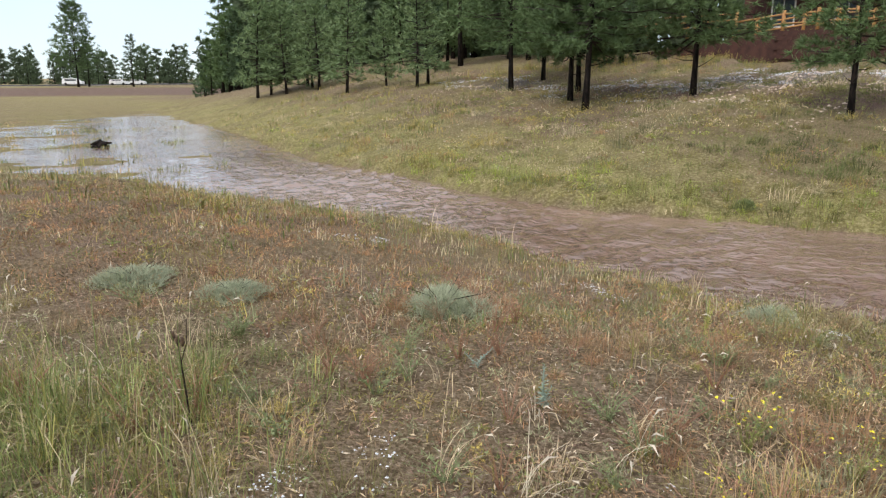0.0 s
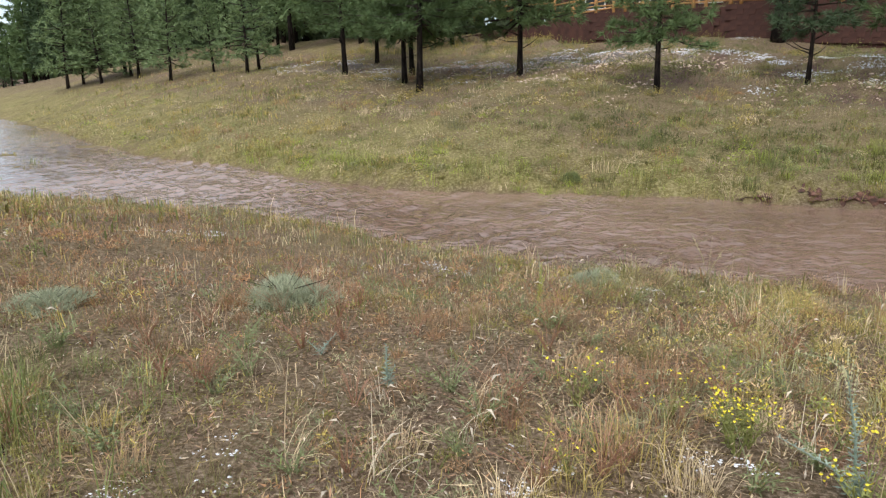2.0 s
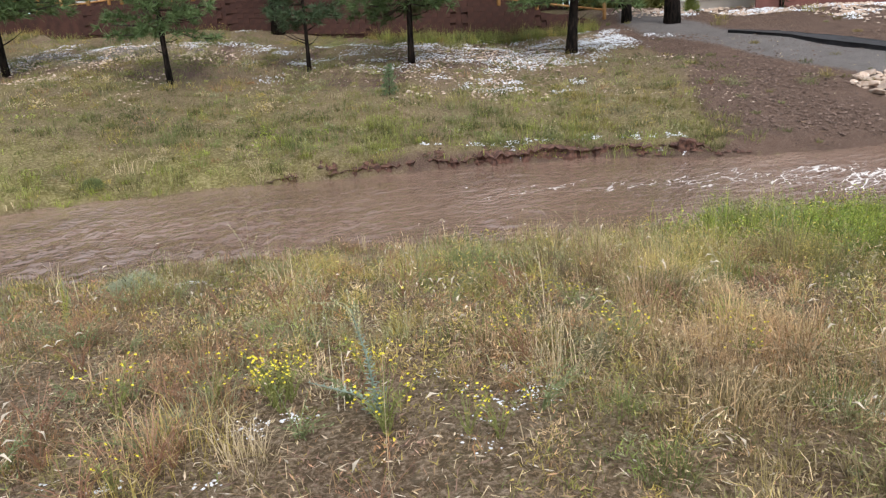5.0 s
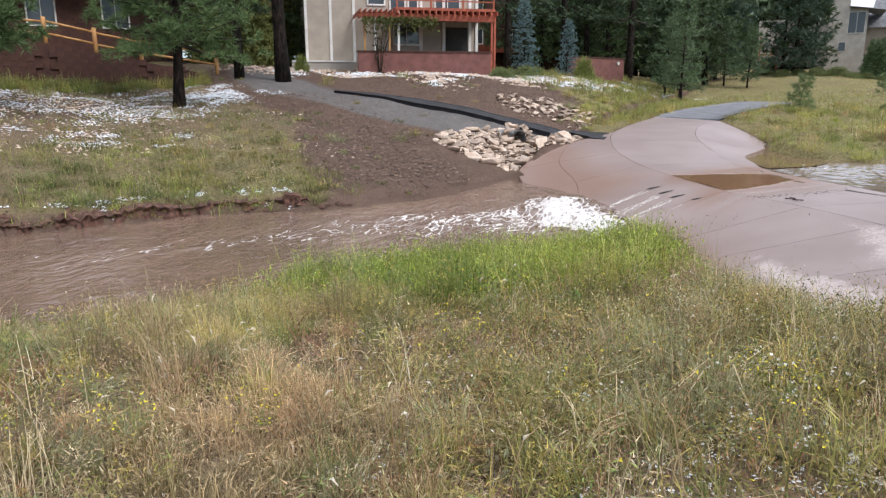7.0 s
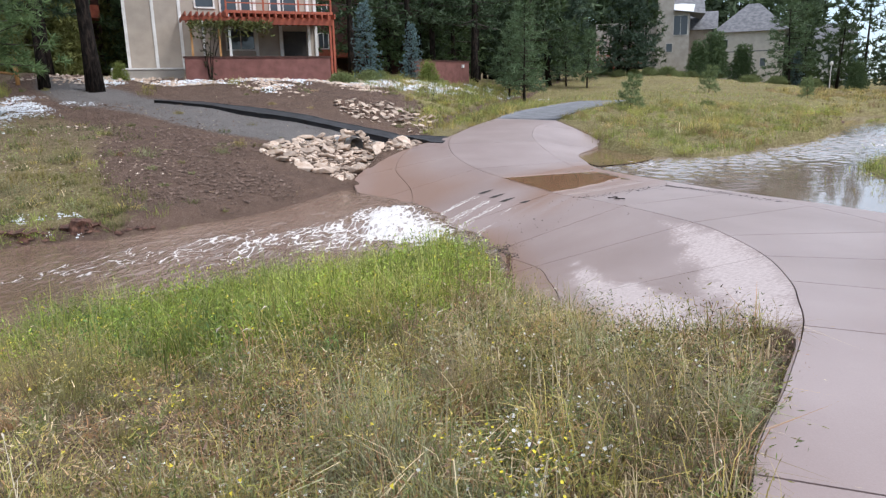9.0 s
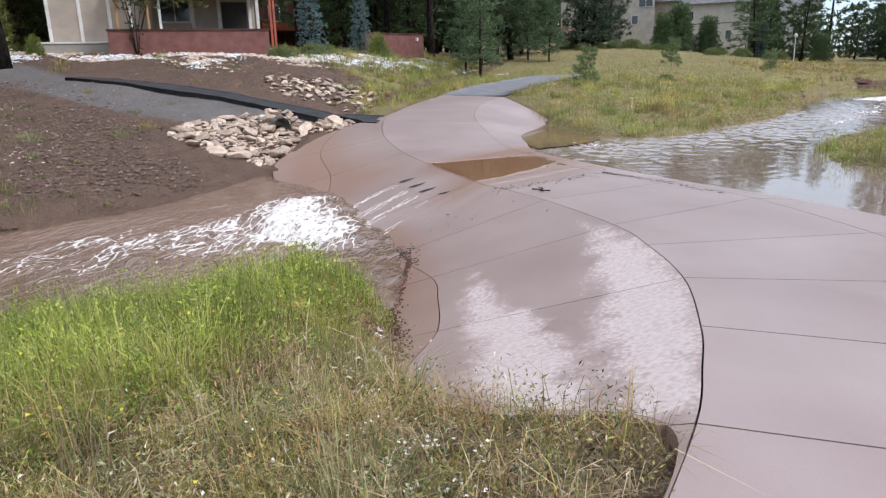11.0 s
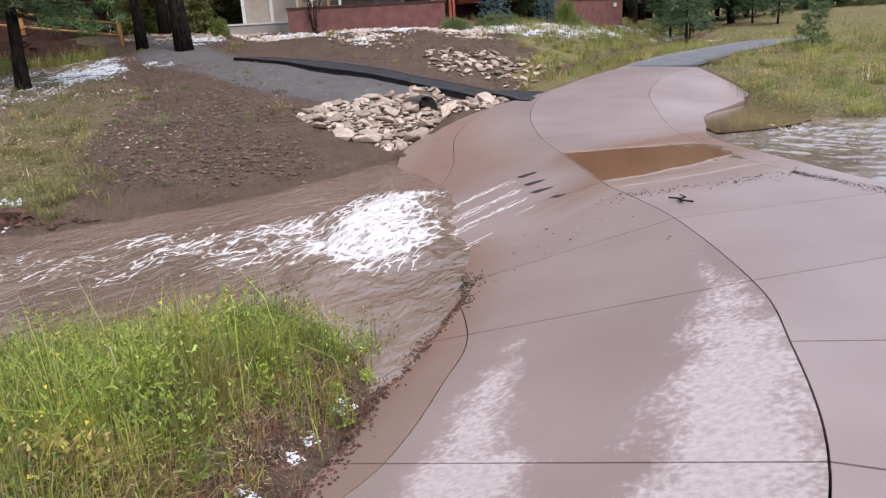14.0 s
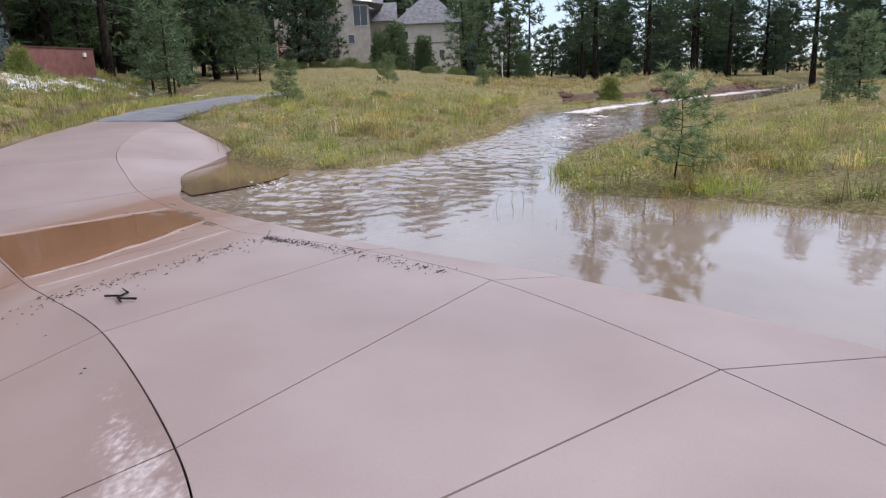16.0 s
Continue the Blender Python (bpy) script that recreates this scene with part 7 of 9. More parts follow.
SLOTS = [((19.16, 0.85), (17.4, 2.35)), ((18.5, 0.5), (16.5, 1.95)), ((17.92, 0.2), (16.0, 1.6)), ((17.38, -0.2), (15.2, 1.1))]
for k, (top, foot) in enumerate(SLOTS):
    d = (Vector(foot) - Vector(top)).normalized()
    n = Vector((-d.y, d.x))
    sl = Soup()
    size = 0.21 if k < 3 else 0.12
    along = Vector((-0.35, 0.94))
    a, b = Vector(top) - along * size * 0.6, Vector(top) + along * size
    ring = [a + n * 0.01, a.lerp(b, 0.3) + n * 0.06, a.lerp(b, 0.6) + n * 0.075, b + n * 0.1, b - n * 0.07, a.lerp(b, 0.55) - n * 0.085]
    # no opening is cut: a dark patch paints the slot's inner shade
    sl.add([apron_point(p.x, p.y, 0.006) for p in ring] , [tuple(range(6))])
    tagged(new("drain_slot", sl.mesh("drain_slot", M_DARK)), "drain slot spilling water, its shade a flat dark patch on the apron", "drain", "drain slots")
    # braided ribbons of running water
    r = random.Random(40 + k)
    st = Soup()
    for strand in range(5 if k < 3 else 3):
        pts, wd = [], []
        off0, ph = r.uniform(-0.09, 0.09), r.uniform(0, 6)
        for i in range(26):
            q = i / 25
            c = Vector(top).lerp(Vector(foot), 0.16 + 0.84 * q) + n * (off0 * (1 + 0.9 * q) + 0.06 * math.sin(q * 9 + ph) + r.gauss(0, 0.016))
            pts.append(c)
            wd.append((0.006 + 0.034 * r.random() ** 2) * (0.35 + 0.9 * q) * (1 if r.random() > 0.35 else 0.2))
        v, f = [], []
        for i, (c, w) in enumerate(zip(pts, wd)):
            v += [apron_point(*(c - n * w), 0.007), apron_point(*c, 0.012 + w * 0.3), apron_point(*(c + n * w), 0.007)]
            if i and r.random() > 0.3 - 0.2 * i / 25:
                o = i * 3
                f += [(o - 3, o - 2, o + 1, o), (o - 2, o - 1, o + 2, o + 1)]
        st.add(v, f)
    tagged(new("water_stream", st.mesh("water_stream", M_FROTH, True)), "thin white stream of water running down the apron", "water", "apron streams", kind="structure")

# ---- retaining wall with fence on the crest ----
wall = empty("retaining_wall", Matrix.Identity(4), "dark red-brown block retaining wall along the hillside crest", "wall")
BLOCKS = []
for k in range(3):
    s = Soup()
    s.box(0.003, 0, 0.003, 0.597, 0.3, 0.247)
    me = s.mesh("block", M_BRICK_DARK)
    BLOCKS.append(me)
cores = Soup()
count = 0
for (ax, ay, a0, a1), (bx, by, b0, b1) in zip(WALL[:-1], WALL[1:]):
    long = math.hypot(bx - ax, by - ay)
    turn = math.degrees(math.atan2(by - ay, bx - ax))
    d = Vector((bx - ax, by - ay)) / long
    n = Vector((-d.y, d.x))
    if ax < 3:
        continue
    p = [Vector((ax, ay)) + n * 0.05, Vector((bx, by)) + n * 0.05, Vector((bx, by)) + n * 0.35, Vector((ax, ay)) + n * 0.35]
    z = [(a0 - 0.9, a1), (b0 - 0.9, b1), (b0 - 0.9, b1), (a0 - 0.9, a1)]
    cores.add([(q.x, q.y, lo) for q, (lo, hi) in zip(p, z)] + [(q.x, q.y, hi - 0.03) for q, (lo, hi) in zip(p, z)], [(0, 3, 2, 1), (4, 5, 6, 7), (0, 1, 5, 4), (1, 2, 6, 5), (2, 3, 7, 6), (3, 0, 4, 7)])
    if ax < 10:
        continue
    for row in range(7):
        i = 0
        while True:
            u = i * 0.6 + (0.3 if row % 2 else 0)
            i += 1
            if u + 0.6 > long:
                break
            lo = a0 + (b0 - a0) * u / long
            hi = a1 + (b1 - a1) * u / long
            zz = lo - 0.15 + row * 0.25
            if zz + 0.25 > hi + 0.06:
                continue
            c = Vector((ax, ay)) + d * u - n * 0.03 * 1
            ob = part("block", BLOCKS[count % 3], wall)
            ob.matrix_local = pose(c.x, c.y, zz + row * 0.0, 0, 0, turn + 0.15 * math.sin(count * 2.1))
            count += 1
part("core", cores.mesh("core", M_BRICK_DARK), wall)


def log(s, a, b, r, sides=8):
    s.tube([a, b], [r, r * 0.92], sides)


def fence(posts, label, tall=1.15, rails=(0.45, 0.95)):
    """Round-log rail fence: each post and each rail is a part."""
    t = empty("fence", Matrix.Identity(4), label, "fence", "log fences")
    for i, (x, y, z) in enumerate(posts):
        s = Soup()
        log(s, (x, y, z - 0.3), (x, y, z + tall), 0.10, 9)
        part("post", s.mesh("post", M_WOOD, True), t)
        if i:
            px, py, pz = posts[i - 1]
            for h in rails:
                s = Soup()
                log(s, (px, py, pz + h + 0.03 * math.sin(i * 3)), (x, y, z + h), 0.055, 7)
                part("rail", s.mesh("rail", M_WOOD, True), t)
    return t


def along(line, step, off):
    out = []
    for (ax, ay, _, a1), (bx, by, _, b1) in zip(line[:-1], line[1:]):
        long = math.hypot(bx - ax, by - ay)
        d = Vector((bx - ax, by - ay)) / long
        n = Vector((-d.y, d.x))
        k = max(1, round(long / step))
        for i in range(k):
            c = Vector((ax, ay)).lerp(Vector((bx, by)), i / k) + n * off
            out.append((c.x, c.y, a1 + (b1 - a1) * i / k - 0.05))
    return out


crest = along(WALL[2:], 2.3, 0.55)
fence(crest + [(30.6, 23.4, H(30.6, 23.4))], "honey-coloured log rail fence on top of the retaining wall")
back = [(x + 2.0, y + 3.2, z + 0.15) for x, y, z in along(WALL[2:6], 2.4, 0.5)]
fence(back, "honey-coloured log rail fence of the terrace behind the wall", 1.25)
ramp_f = [(9.0, 45.2, 4.55), (6.6, 47.2, 4.6), (4.3, 49.4, 4.7), (2.2, 51.6, 4.9)]
fence(ramp_f, "orange log rail fence beside the terrace ramp", 1.2, (0.3, 0.65, 1.0))

# ---- condominium with brick garden wall ----
U, N = Vector((0.5642, -0.8256)), Vector((0.8256, 0.5642))
CORNER = Vector((39.7, 11.8))
TURN = math.degrees(math.atan2(U.y, U.x))


def local_frame(off=0.0, z=0.0):
    """Origin at the garden wall's corner, x along its face, y into the building."""
    return pose(CORNER.x + N.x * off, CORNER.y + N.y * off, z, 0, 0, TURN)


def box_part(name, mat, parent, x0, y0, z0, x1, y1, z1, label=""):
    s = Soup()
    s.box(x0, y0, z0, x1, y1, z1)
    return part(name, s.mesh(name, mat), parent, label)


garden_wall = empty("garden_wall", local_frame(), "smooth red-brown garden wall with a dark cap", "wall")
box_part("face", M_BRICK, garden_wall, -7.45, 0, 1.6, 0.0, 0.3, 3.56)
box_part("return", M_BRICK, garden_wall, -0.3, 0.3, 1.6, 0.0, 4.5, 3.56)
box_part("cap", M_BRICK_DARK, garden_wall, -7.5, -0.05, 3.56, 0.06, 0.36, 3.64, "darker coping")
low_wall = empty("garden_wall", pose(51.2, 8.6, 0, 0, 0, -28), "low red-brown block wall with a small white lamp", "wall")
box_part("face", M_BRICK, low_wall, -1.6, 0, 1.4, 4.6, 0.3, 3.72)
box_part("cap", M_BRICK_DARK, low_wall, -1.65, -0.05, 3.72, 4.65, 0.36, 3.8, "darker coping")
box_part("lamp", M_TRIM, low_wall, 3.7, -0.1, 3.3, 3.9, 0.0, 3.52, "small white wall lamp")


def window(parent, x0, z0, x1, z1, y, trim=0.09, rails=1):
    w = part("window", None, parent)
    g = Soup()
    g.box(x0, y - 0.02, z0, x1, y + 0.04, z1)
    part("pane", g.mesh("pane", M_GLASS), w, "dark reflecting glass")
    s = Soup()
    s.box(x0 - trim, y - 0.07, z0 - trim, x1 + trim, y - 0.0, z0)
    s.box(x0 - trim, y - 0.07, z1, x1 + trim, y - 0.0, z1 + trim)
    s.box(x0 - trim, y - 0.07, z0, x0, y - 0.0, z1)
    s.box(x1, y - 0.07, z0, x1 + trim, y - 0.0, z1)
    for i in range(rails):
        q = x0 + (x1 - x0) * (i + 1) / (rails + 1)
        s.box(q - 0.025, y - 0.05, z0, q + 0.025, y - 0.01, z1)
    part("frame", s.mesh("frame", M_TRIM), w, "white painted window frame")
    return w


condo = empty("condominium", local_frame(), "tan two-storey condominium with a red deck and pergola", "building")
F0 = 5.2
box_part("wall", M_STUCCO, condo, -10.0, F0, 1.5, -5.0, F0 + 9, 13.5)
box_part("wall", M_STUCCO, condo, -5.0, F0 + 0.6, 1.5, 0.85, F0 + 9, 13.5)
box_part("wall", M_STUCCO_GREY, condo, -10.9, F0 - 1.6, 1.0, -7.3, F0 + 0.0, 3.15, "grey plinth wall with a pale coping")
box_part("coping", M_TRIM, condo, -10.9, F0 - 1.65, 3.15, -7.25, F0 + 0.0, 3.23)
for q in (-8.5, -7.1, -9.95):
    box_part("corner_trim", M_TRIM, condo, q - 0.08, F0 - 0.05, 3.2, q + 0.08, F0 - 0.003, 13.4)
for q in (-2.85, -1.4, 0.3, 0.75):
    box_part("corner_trim", M_TRIM, condo, q - 0.09, F0 + 0.5, 2.6, q + 0.09, F0 + 0.597, 13.4)
# flat dark sheet on the wall, painted shade instead of a real recess
box_part("porch_recess", M_DARK, condo, -1.25, F0 + 0.56, 2.6, 0.15, F0 + 0.592, 5.4, "dark panel standing for the shade of a doorway recess")
window(condo, -6.2, 6.62, -5.25, 8.1, F0, rails=0)
window(condo, -4.55, 4.35, -3.0, 5.5, F0 + 0.6, rails=1)
window(condo, -4.75, 6.4, -3.9, 8.5, F0 + 0.6, rails=0)
window(condo, -3.6, 6.4, -3.1, 8.5, F0 + 0.6, rails=0)
window(condo, -1.9, 6.4, -0.4, 8.5, F0 + 0.6, rails=1)
window(condo, -9.9, 9.2, -9.0, 10.6, F0, rails=0)
# deck: slab, joists, railing, posts
deck = part("deck", None, condo, "red-stained wooden deck with slatted pergola")
s = Soup()
s.box(-5.1, 1.7, 5.95, 0.75, F0 + 0.55, 6.1)
part("decking", s.mesh("decking", M_REDWOOD), deck)
s = Soup()
s.box(-5.1, 1.62, 5.38, 0.75, 1.7, 5.75)
part("beam", s.mesh("beam", M_REDWOOD), deck)
for i in range(17):
    q = -5.05 + i * 0.36
    s = Soup()
    s.box(q, 1.25, 5.7, q + 0.07, F0 + 0.5, 5.94)
    part("joist", s.mesh("joist", M_REDWOOD), deck)
for q in (-5.05, -3.1, -1.2, 0.62):
    s = Soup()
    s.box(q, 1.72, 6.1, q + 0.09, 1.81, 7.15)
    part("baluster", s.mesh("baluster", M_REDWOOD), deck)
for zz in (6.45, 6.75, 7.1):
    s = Soup()
    s.box(-5.05, 1.74, zz, 0.7, 1.79, zz + 0.06)
    part("railing", s.mesh("railing", M_REDWOOD), deck)
for q in (-5.0, 0.5, 0.68):
    s = Soup()
    s.box(q, 1.68, 2.4, q + 0.12, 1.8, 5.9)
    part("post", s.mesh("post", M_REDWOOD if q > 0 else M_TRIM), deck)
pergola = empty("pergola", local_frame(), "orange-red wooden garden pergola overgrown with a vine", "pergola")
for q in (-6.95, -6.35, -5.55):
    s = Soup()
    s.box(q, 1.45, 2.3, q + 0.1, 1.55, 5.6)
    part("post", s.mesh("post", M_TRIM if q < -5.6 and q > -6.5 else M_WOOD), pergola)
for k in range(8):
    q = -7.15 + k * 0.29
    s = Soup()
    s.box(q, 1.1, 5.72, q + 0.06, F0 - 0.1, 5.92)
    part("slat", s.mesh("slat", M_REDWOOD), pergola)
s = Soup()
s.box(-7.3, 1.42, 5.5, -4.9, 1.58, 5.72)
part("beam", s.mesh("beam", M_REDWOOD), pergola)
# patio table with chairs seen over the wall
patio = empty("patio_table", local_frame(2.6, 0) @ pose(-6.6, 0, 2.45), "pale patio table with glassware behind the garden wall", "table")
s = Soup()
s.box(-0.6, -0.4, 1.05, 0.7, 0.4, 1.1)
part("tabletop", s.mesh("tabletop", M_TRIM), patio)
for q in (-0.5, 0.55):
    s = Soup()
    s.box(q, -0.05, -0.3, q + 0.07, 0.05, 1.05)
    part("leg", s.mesh("leg", M_TRIM), patio)
seat = empty("garden_chair", local_frame(3.2, 0) @ pose(-0.9, 0, 2.45), "dark garden chair with a white cushion on the porch", "chair")
s = Soup()
s.box(-0.25, -0.25, 0.75, 0.25, 0.25, 0.85)
part("seat", s.mesh("seat", M_DARK), seat)
s = Soup()
s.box(-0.22, 0.18, 0.85, 0.22, 0.25, 1.5)
part("backrest", s.mesh("backrest", M_DARK), seat)
s = Soup()
s.box(-0.2, 0.12, 1.05, 0.18, 0.18, 1.35)
part("cushion", s.mesh("cushion", M_TRIM), seat, "white cushion")
for qx in (-0.22, 0.18):
    s = Soup()
    s.box(qx, -0.2, -0.3, qx + 0.05, 0.22, 0.75)
    part("leg", s.mesh("leg", M_DARK), seat)
# neighbouring units
unit = empty("condominium", local_frame(9.5), "shaded red-brown condominium unit among the pines", "building")
# the shade among the pines is put into this darker brick colour
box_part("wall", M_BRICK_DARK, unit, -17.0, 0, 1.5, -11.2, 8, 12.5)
box_part("balcony", M_REDWOOD, unit, -14.5, -1.6, 6.2, -11.2, -0.003, 6.9, "red balcony")
window(unit, -13.4, 3.3, -12.2, 5.4, 0, rails=0)
unit2 = empty("condominium", pose(66, 24, 0, 0, 0, TURN), "dark red condominium half hidden behind pine trunks", "building")
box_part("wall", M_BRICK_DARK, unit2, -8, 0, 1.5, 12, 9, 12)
for q in (2.0, 5.5):
    window(unit2, q, 8.6, q + 0.9, 9.9, 0, rails=1)
    window(unit2, q, 5.9, q + 0.9, 7.2, 0, rails=1)
box_part("balcony", M_REDWOOD, unit2, 1.0, -1.5, 5.0, 8.0, -0.003, 5.7, "red balcony")
unit3 = empty("condominium", pose(24.5, 43, 0, 0, 0, -38), "red-brown condominium with log railings above the terrace", "building")
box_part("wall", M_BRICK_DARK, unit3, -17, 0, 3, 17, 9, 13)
for q in (-15, -11, -7, -3, 1, 5, 9, 13):
    window(unit3, q, 5.3, q + 1.4, 7.2, 0, rails=1)
box_part("balcony", M_WOOD, unit3, -16, -1.8, 7.8, 16, -0.003, 8.0, "honey-coloured wooden balcony")

# ---- houses across the meadow ----
tower = empty("house", pose(110.0, -13.2, 0, 0, 0, -96), "grey-tan stucco house with a chimney tower and snowy roof", "house")
box_part("wall", M_STUCCO_GREY, tower, -0.2, 0.0, 2.5, 2.0, 3, 15.0, "tall chimney tower")
box_part("wall", M_STUCCO_GREY, tower, 2.0, 0.4, 2.5, 4.2, 9, 12.2)
box_part("wall", M_STUCCO_GREY, tower, -9, 3.2, 2.5, -0.2, 10, 11.0)
window(tower, 2.05, 8.8, 3.9, 11.4, 0.4, 0.05, 1)
window(tower, 1.15, 6.5, 1.95, 7.6, 0.0, 0.04, 0)
s = Soup()
s.add([(1.9, -0.3, 12.1), (6.2, -0.3, 11.5), (6.2, 9.5, 11.5), (1.9, 9.5, 14.6), (1.9, 4.5, 14.8), (6.2, 4.5, 14.2)], [(0, 1, 5, 4), (4, 5, 2, 3), (0, 4, 3), (1, 2, 5), (0, 3, 2, 1)])
part("roof", s.mesh("roof", M_ROOF), tower, "grey roof with hail lying on it")
s = Soup()
s.add([(2.0, -0.31, 12.16), (4.6, -0.31, 11.8), (4.9, 2.0, 13.0), (2.0, 2.0, 13.36)], [(0, 1, 2, 3)])
part("hail_cover", s.mesh("hail_cover", M_HAIL), tower, "white hail on the roof")
box_part("balcony", M_REDWOOD, tower, -8.6, 0.2, 5.0, -1.6, 3.19, 5.35, "wooden balcony in the shade")
for q in (-8.5, -6.2, -3.9, -1.8):
    box_part("balcony_post", M_REDWOOD, tower, q, 0.25, 3, q + 0.16, 0.41, 8.6)
box_part("balcony_rail", M_REDWOOD, tower, -8.5, 0.26, 6.2, -1.7, 0.36, 6.35)
# shade below the balcony, added as a dark sheet on the wall
box_part("porch_recess", M_DARK, tower, -8.4, 3.1, 3.0, -1.8, 3.194, 4.6, "dark panel standing for the shade under the balcony")

house = empty("house", pose(114.2, -21.8, 0, 0, 0, -104), "pale cream house with a grey shingled hip roof", "house")
box_part("wall", M_STUCCO_PALE, house, 0, 0, 2.0, 9.2, 10, 9.1)
box_part("band", M_ROOF, house, -0.03, -0.06, 6.3, 9.23, -0.003, 6.42)
s = Soup()
s.add([(-0.6, -0.6, 9.1), (9.8, -0.6, 9.1), (9.8, 10.6, 9.1), (-0.6, 10.6, 9.1), (4.0, 5, 13.4), (5.6, 5, 13.4)], [(0, 1, 5, 4), (1, 2, 5), (2, 3, 4, 5), (3, 0, 4), (0, 3, 2, 1)])
part("roof", s.mesh("roof", M_ROOF), house, "grey shingle hip roof")
window(house, 1.0, 7.0, 1.7, 8.1, 0, 0.05, 0)
window(house, 6.2, 4.2, 6.9, 5.3, 0, 0.05, 0)
wing = empty("house", pose(116, -16.5, 0, 0, 0, -100), "grey-roofed house wing behind the aspens", "house")
box_part("wall", M_STUCCO, wing, 0, 1.0, 2.0, 5.0, 9, 9.8)
s = Soup()
s.add([(-0.8, 0.2, 9.8), (5.8, 0.2, 9.8), (5.8, 9.8, 9.8), (-0.8, 9.8, 9.8), (-0.8, 5, 12.8), (5.8, 5, 12.8)], [(0, 1, 5, 4), (1, 2, 5), (2, 3, 4, 5), (3, 0, 4), (0, 3, 2, 1)])
part("roof", s.mesh("roof", M_ROOF), wing, "grey shingle gable roof")
white_house = empty("house", pose(128, -37, 0, 0, 0, -105), "white clapboard house in the distance", "house")
box_part("wall", M_TRIM, white_house, 0, 0, 2.0, 8, 8, 8.5)
s = Soup()
s.add([(-0.5, -0.5, 8.5), (8.5, -0.5, 8.5), (8.5, 8.5, 8.5), (-0.5, 8.5, 8.5), (-0.5, 4, 11), (8.5, 4, 11)], [(0, 1, 5, 4), (1, 2, 5), (2, 3, 4, 5), (3, 0, 4), (0, 3, 2, 1)])
part("roof", s.mesh("roof", M_ROOF), white_house, "grey gable roof")
for q in (1.2, 4.6):
    window(white_house, q, 4.4, q + 1.1, 6.2, 0, 0.06, 0)
yard_lamp = empty("street_lamp", pose(92.9, -30.9, H(92.9, -30.9)), "pale post lamp with a globe on the far lawn", "lamp")
s = Soup()
s.tube([(0, 0, -0.2), (0, 0, 2.6)], [0.06, 0.05], 8)
part("post", s.mesh("post", M_TRIM), yard_lamp)
s = Soup()
s.tube([(0, 0, 2.6), (0, 0, 2.7), (0, 0, 2.9), (0, 0, 3.05)], [0.08, 0.2, 0.2, 0.08], 10)
part("globe", s.mesh("globe", M_TRIM, True), yard_lamp)


# ---- undercut bank of red soil ----
M_CUT = material("wet_red_soil", [(0.04, 0.018, 0.012), (0.10, 0.046, 0.031), (0.17, 0.085, 0.058)], 9, 0.85, 0.9, 50)


def cut_bank(line, lo, hi, seed, label, z0=CREEK_Z):
    """A ragged vertical face of raw soil along the water, with a lip of turf hanging over it."""
    r = random.Random(seed)
    line = np.array(line, float)
    n = int(sum(np.hypot(*(b - a)) for a, b in zip(line[:-1], line[1:])) / 0.07)
    v = []
    wob = 0.0
    for i in range(n):
        q = i / (n - 1)
        c = catmull(line, q * (len(line) - 1))
        d = catmull(line, min(q + 0.01, 1) * (len(line) - 1)) - catmull(line, max(q - 0.01, 0) * (len(line) - 1))
        d = d / np.hypot(*d)
        nn = np.array((-d[1], d[0]))
        wob = wob * 0.8 + r.gauss(0, 0.06)
        tall = (lo + (hi - lo) * q) * min(1, 8 * q + 0.15) * min(1, 8 * (1 - q) + 0.3) * (1 + 0.35 * math.sin(i * 0.21) * math.sin(i * 0.077) + r.gauss(0, 0.12))
        for off, up in ((-0.06 + wob, -0.12), (r.gauss(0.0, 0.03) + wob, tall * 0.3), (r.gauss(0.05, 0.035) + wob, tall * 0.65), (r.gauss(-0.02, 0.04) + wob, tall * 0.97), (0.12 + wob, tall * 1.06)):
            p = c + nn * off
            v.append((p[0], p[1], z0 + up))
        p = c + nn * 0.75
        v.append((p[0], p[1], max(H(p[0], p[1]) - 0.03, z0 - 0.1)))
    s = Soup()
    s.add(v, [tuple(f) for f in grid_faces(n, 6)])
    return tagged(new("cut_bank", s.mesh("cut_bank", M_CUT)), label, "soil bank", kind="structure")


CUT = [(6.6, 14.15), (7.6, 13.62), (9.1, 12.9), (10.2, 12.4), (11.3, 11.9), (12.5, 11.15), (13.7, 10.3), (14.6, 9.1), (15.2, 8.05)]
cut_bank(CUT, 0.13, 0.30, 3, "undercut bank of dark wet red soil along the creek")

# ---- far woods ----
def far_pine(k, x, y, s=1.0, tall=False):
    # all these kinds carry needles darkened to stand for forest shade
    kind = TALL_PINES[k] if tall else MID_PINES[k % 2] if x < 66 and abs(y) < 34 else SHADED_PINES[k]
    pine(kind, x, y, (x * 37 + y * 11) % 360, s, "ponderosa pine in the woods behind the houses, shade in its needle colour", "woods")


wr = random.Random(8)
for i in range(64):
    # behind and beside the condominium
    a = wr.uniform(-0.5, 1.0)
    x, y = 52 + wr.uniform(0, 46), 9 + wr.uniform(0, 42) + a * 4
    if (x - 45) * 0.8256 + (y - 14) * 0.5642 < 9 or abs((x - 66) * -0.56 + (y - 24) * 0.82) < 2.5 and x < 80:
        continue
    far_pine(i % 4, x, y, wr.uniform(0.9, 1.35))
for x, y, s in [(59.7, 6.6, 0.9), (62, 10.5, 1.0), (68.5, 7.5, 0.95), (73, 3.2, 0.9), (78, 6.5, 1.05), (52, 14.5, 1.0), (47.5, 18.5, 0.95), (56, 11.0, 0.9)]:
    far_pine(1 if s > 0.93 else 0, x, y, s, True)
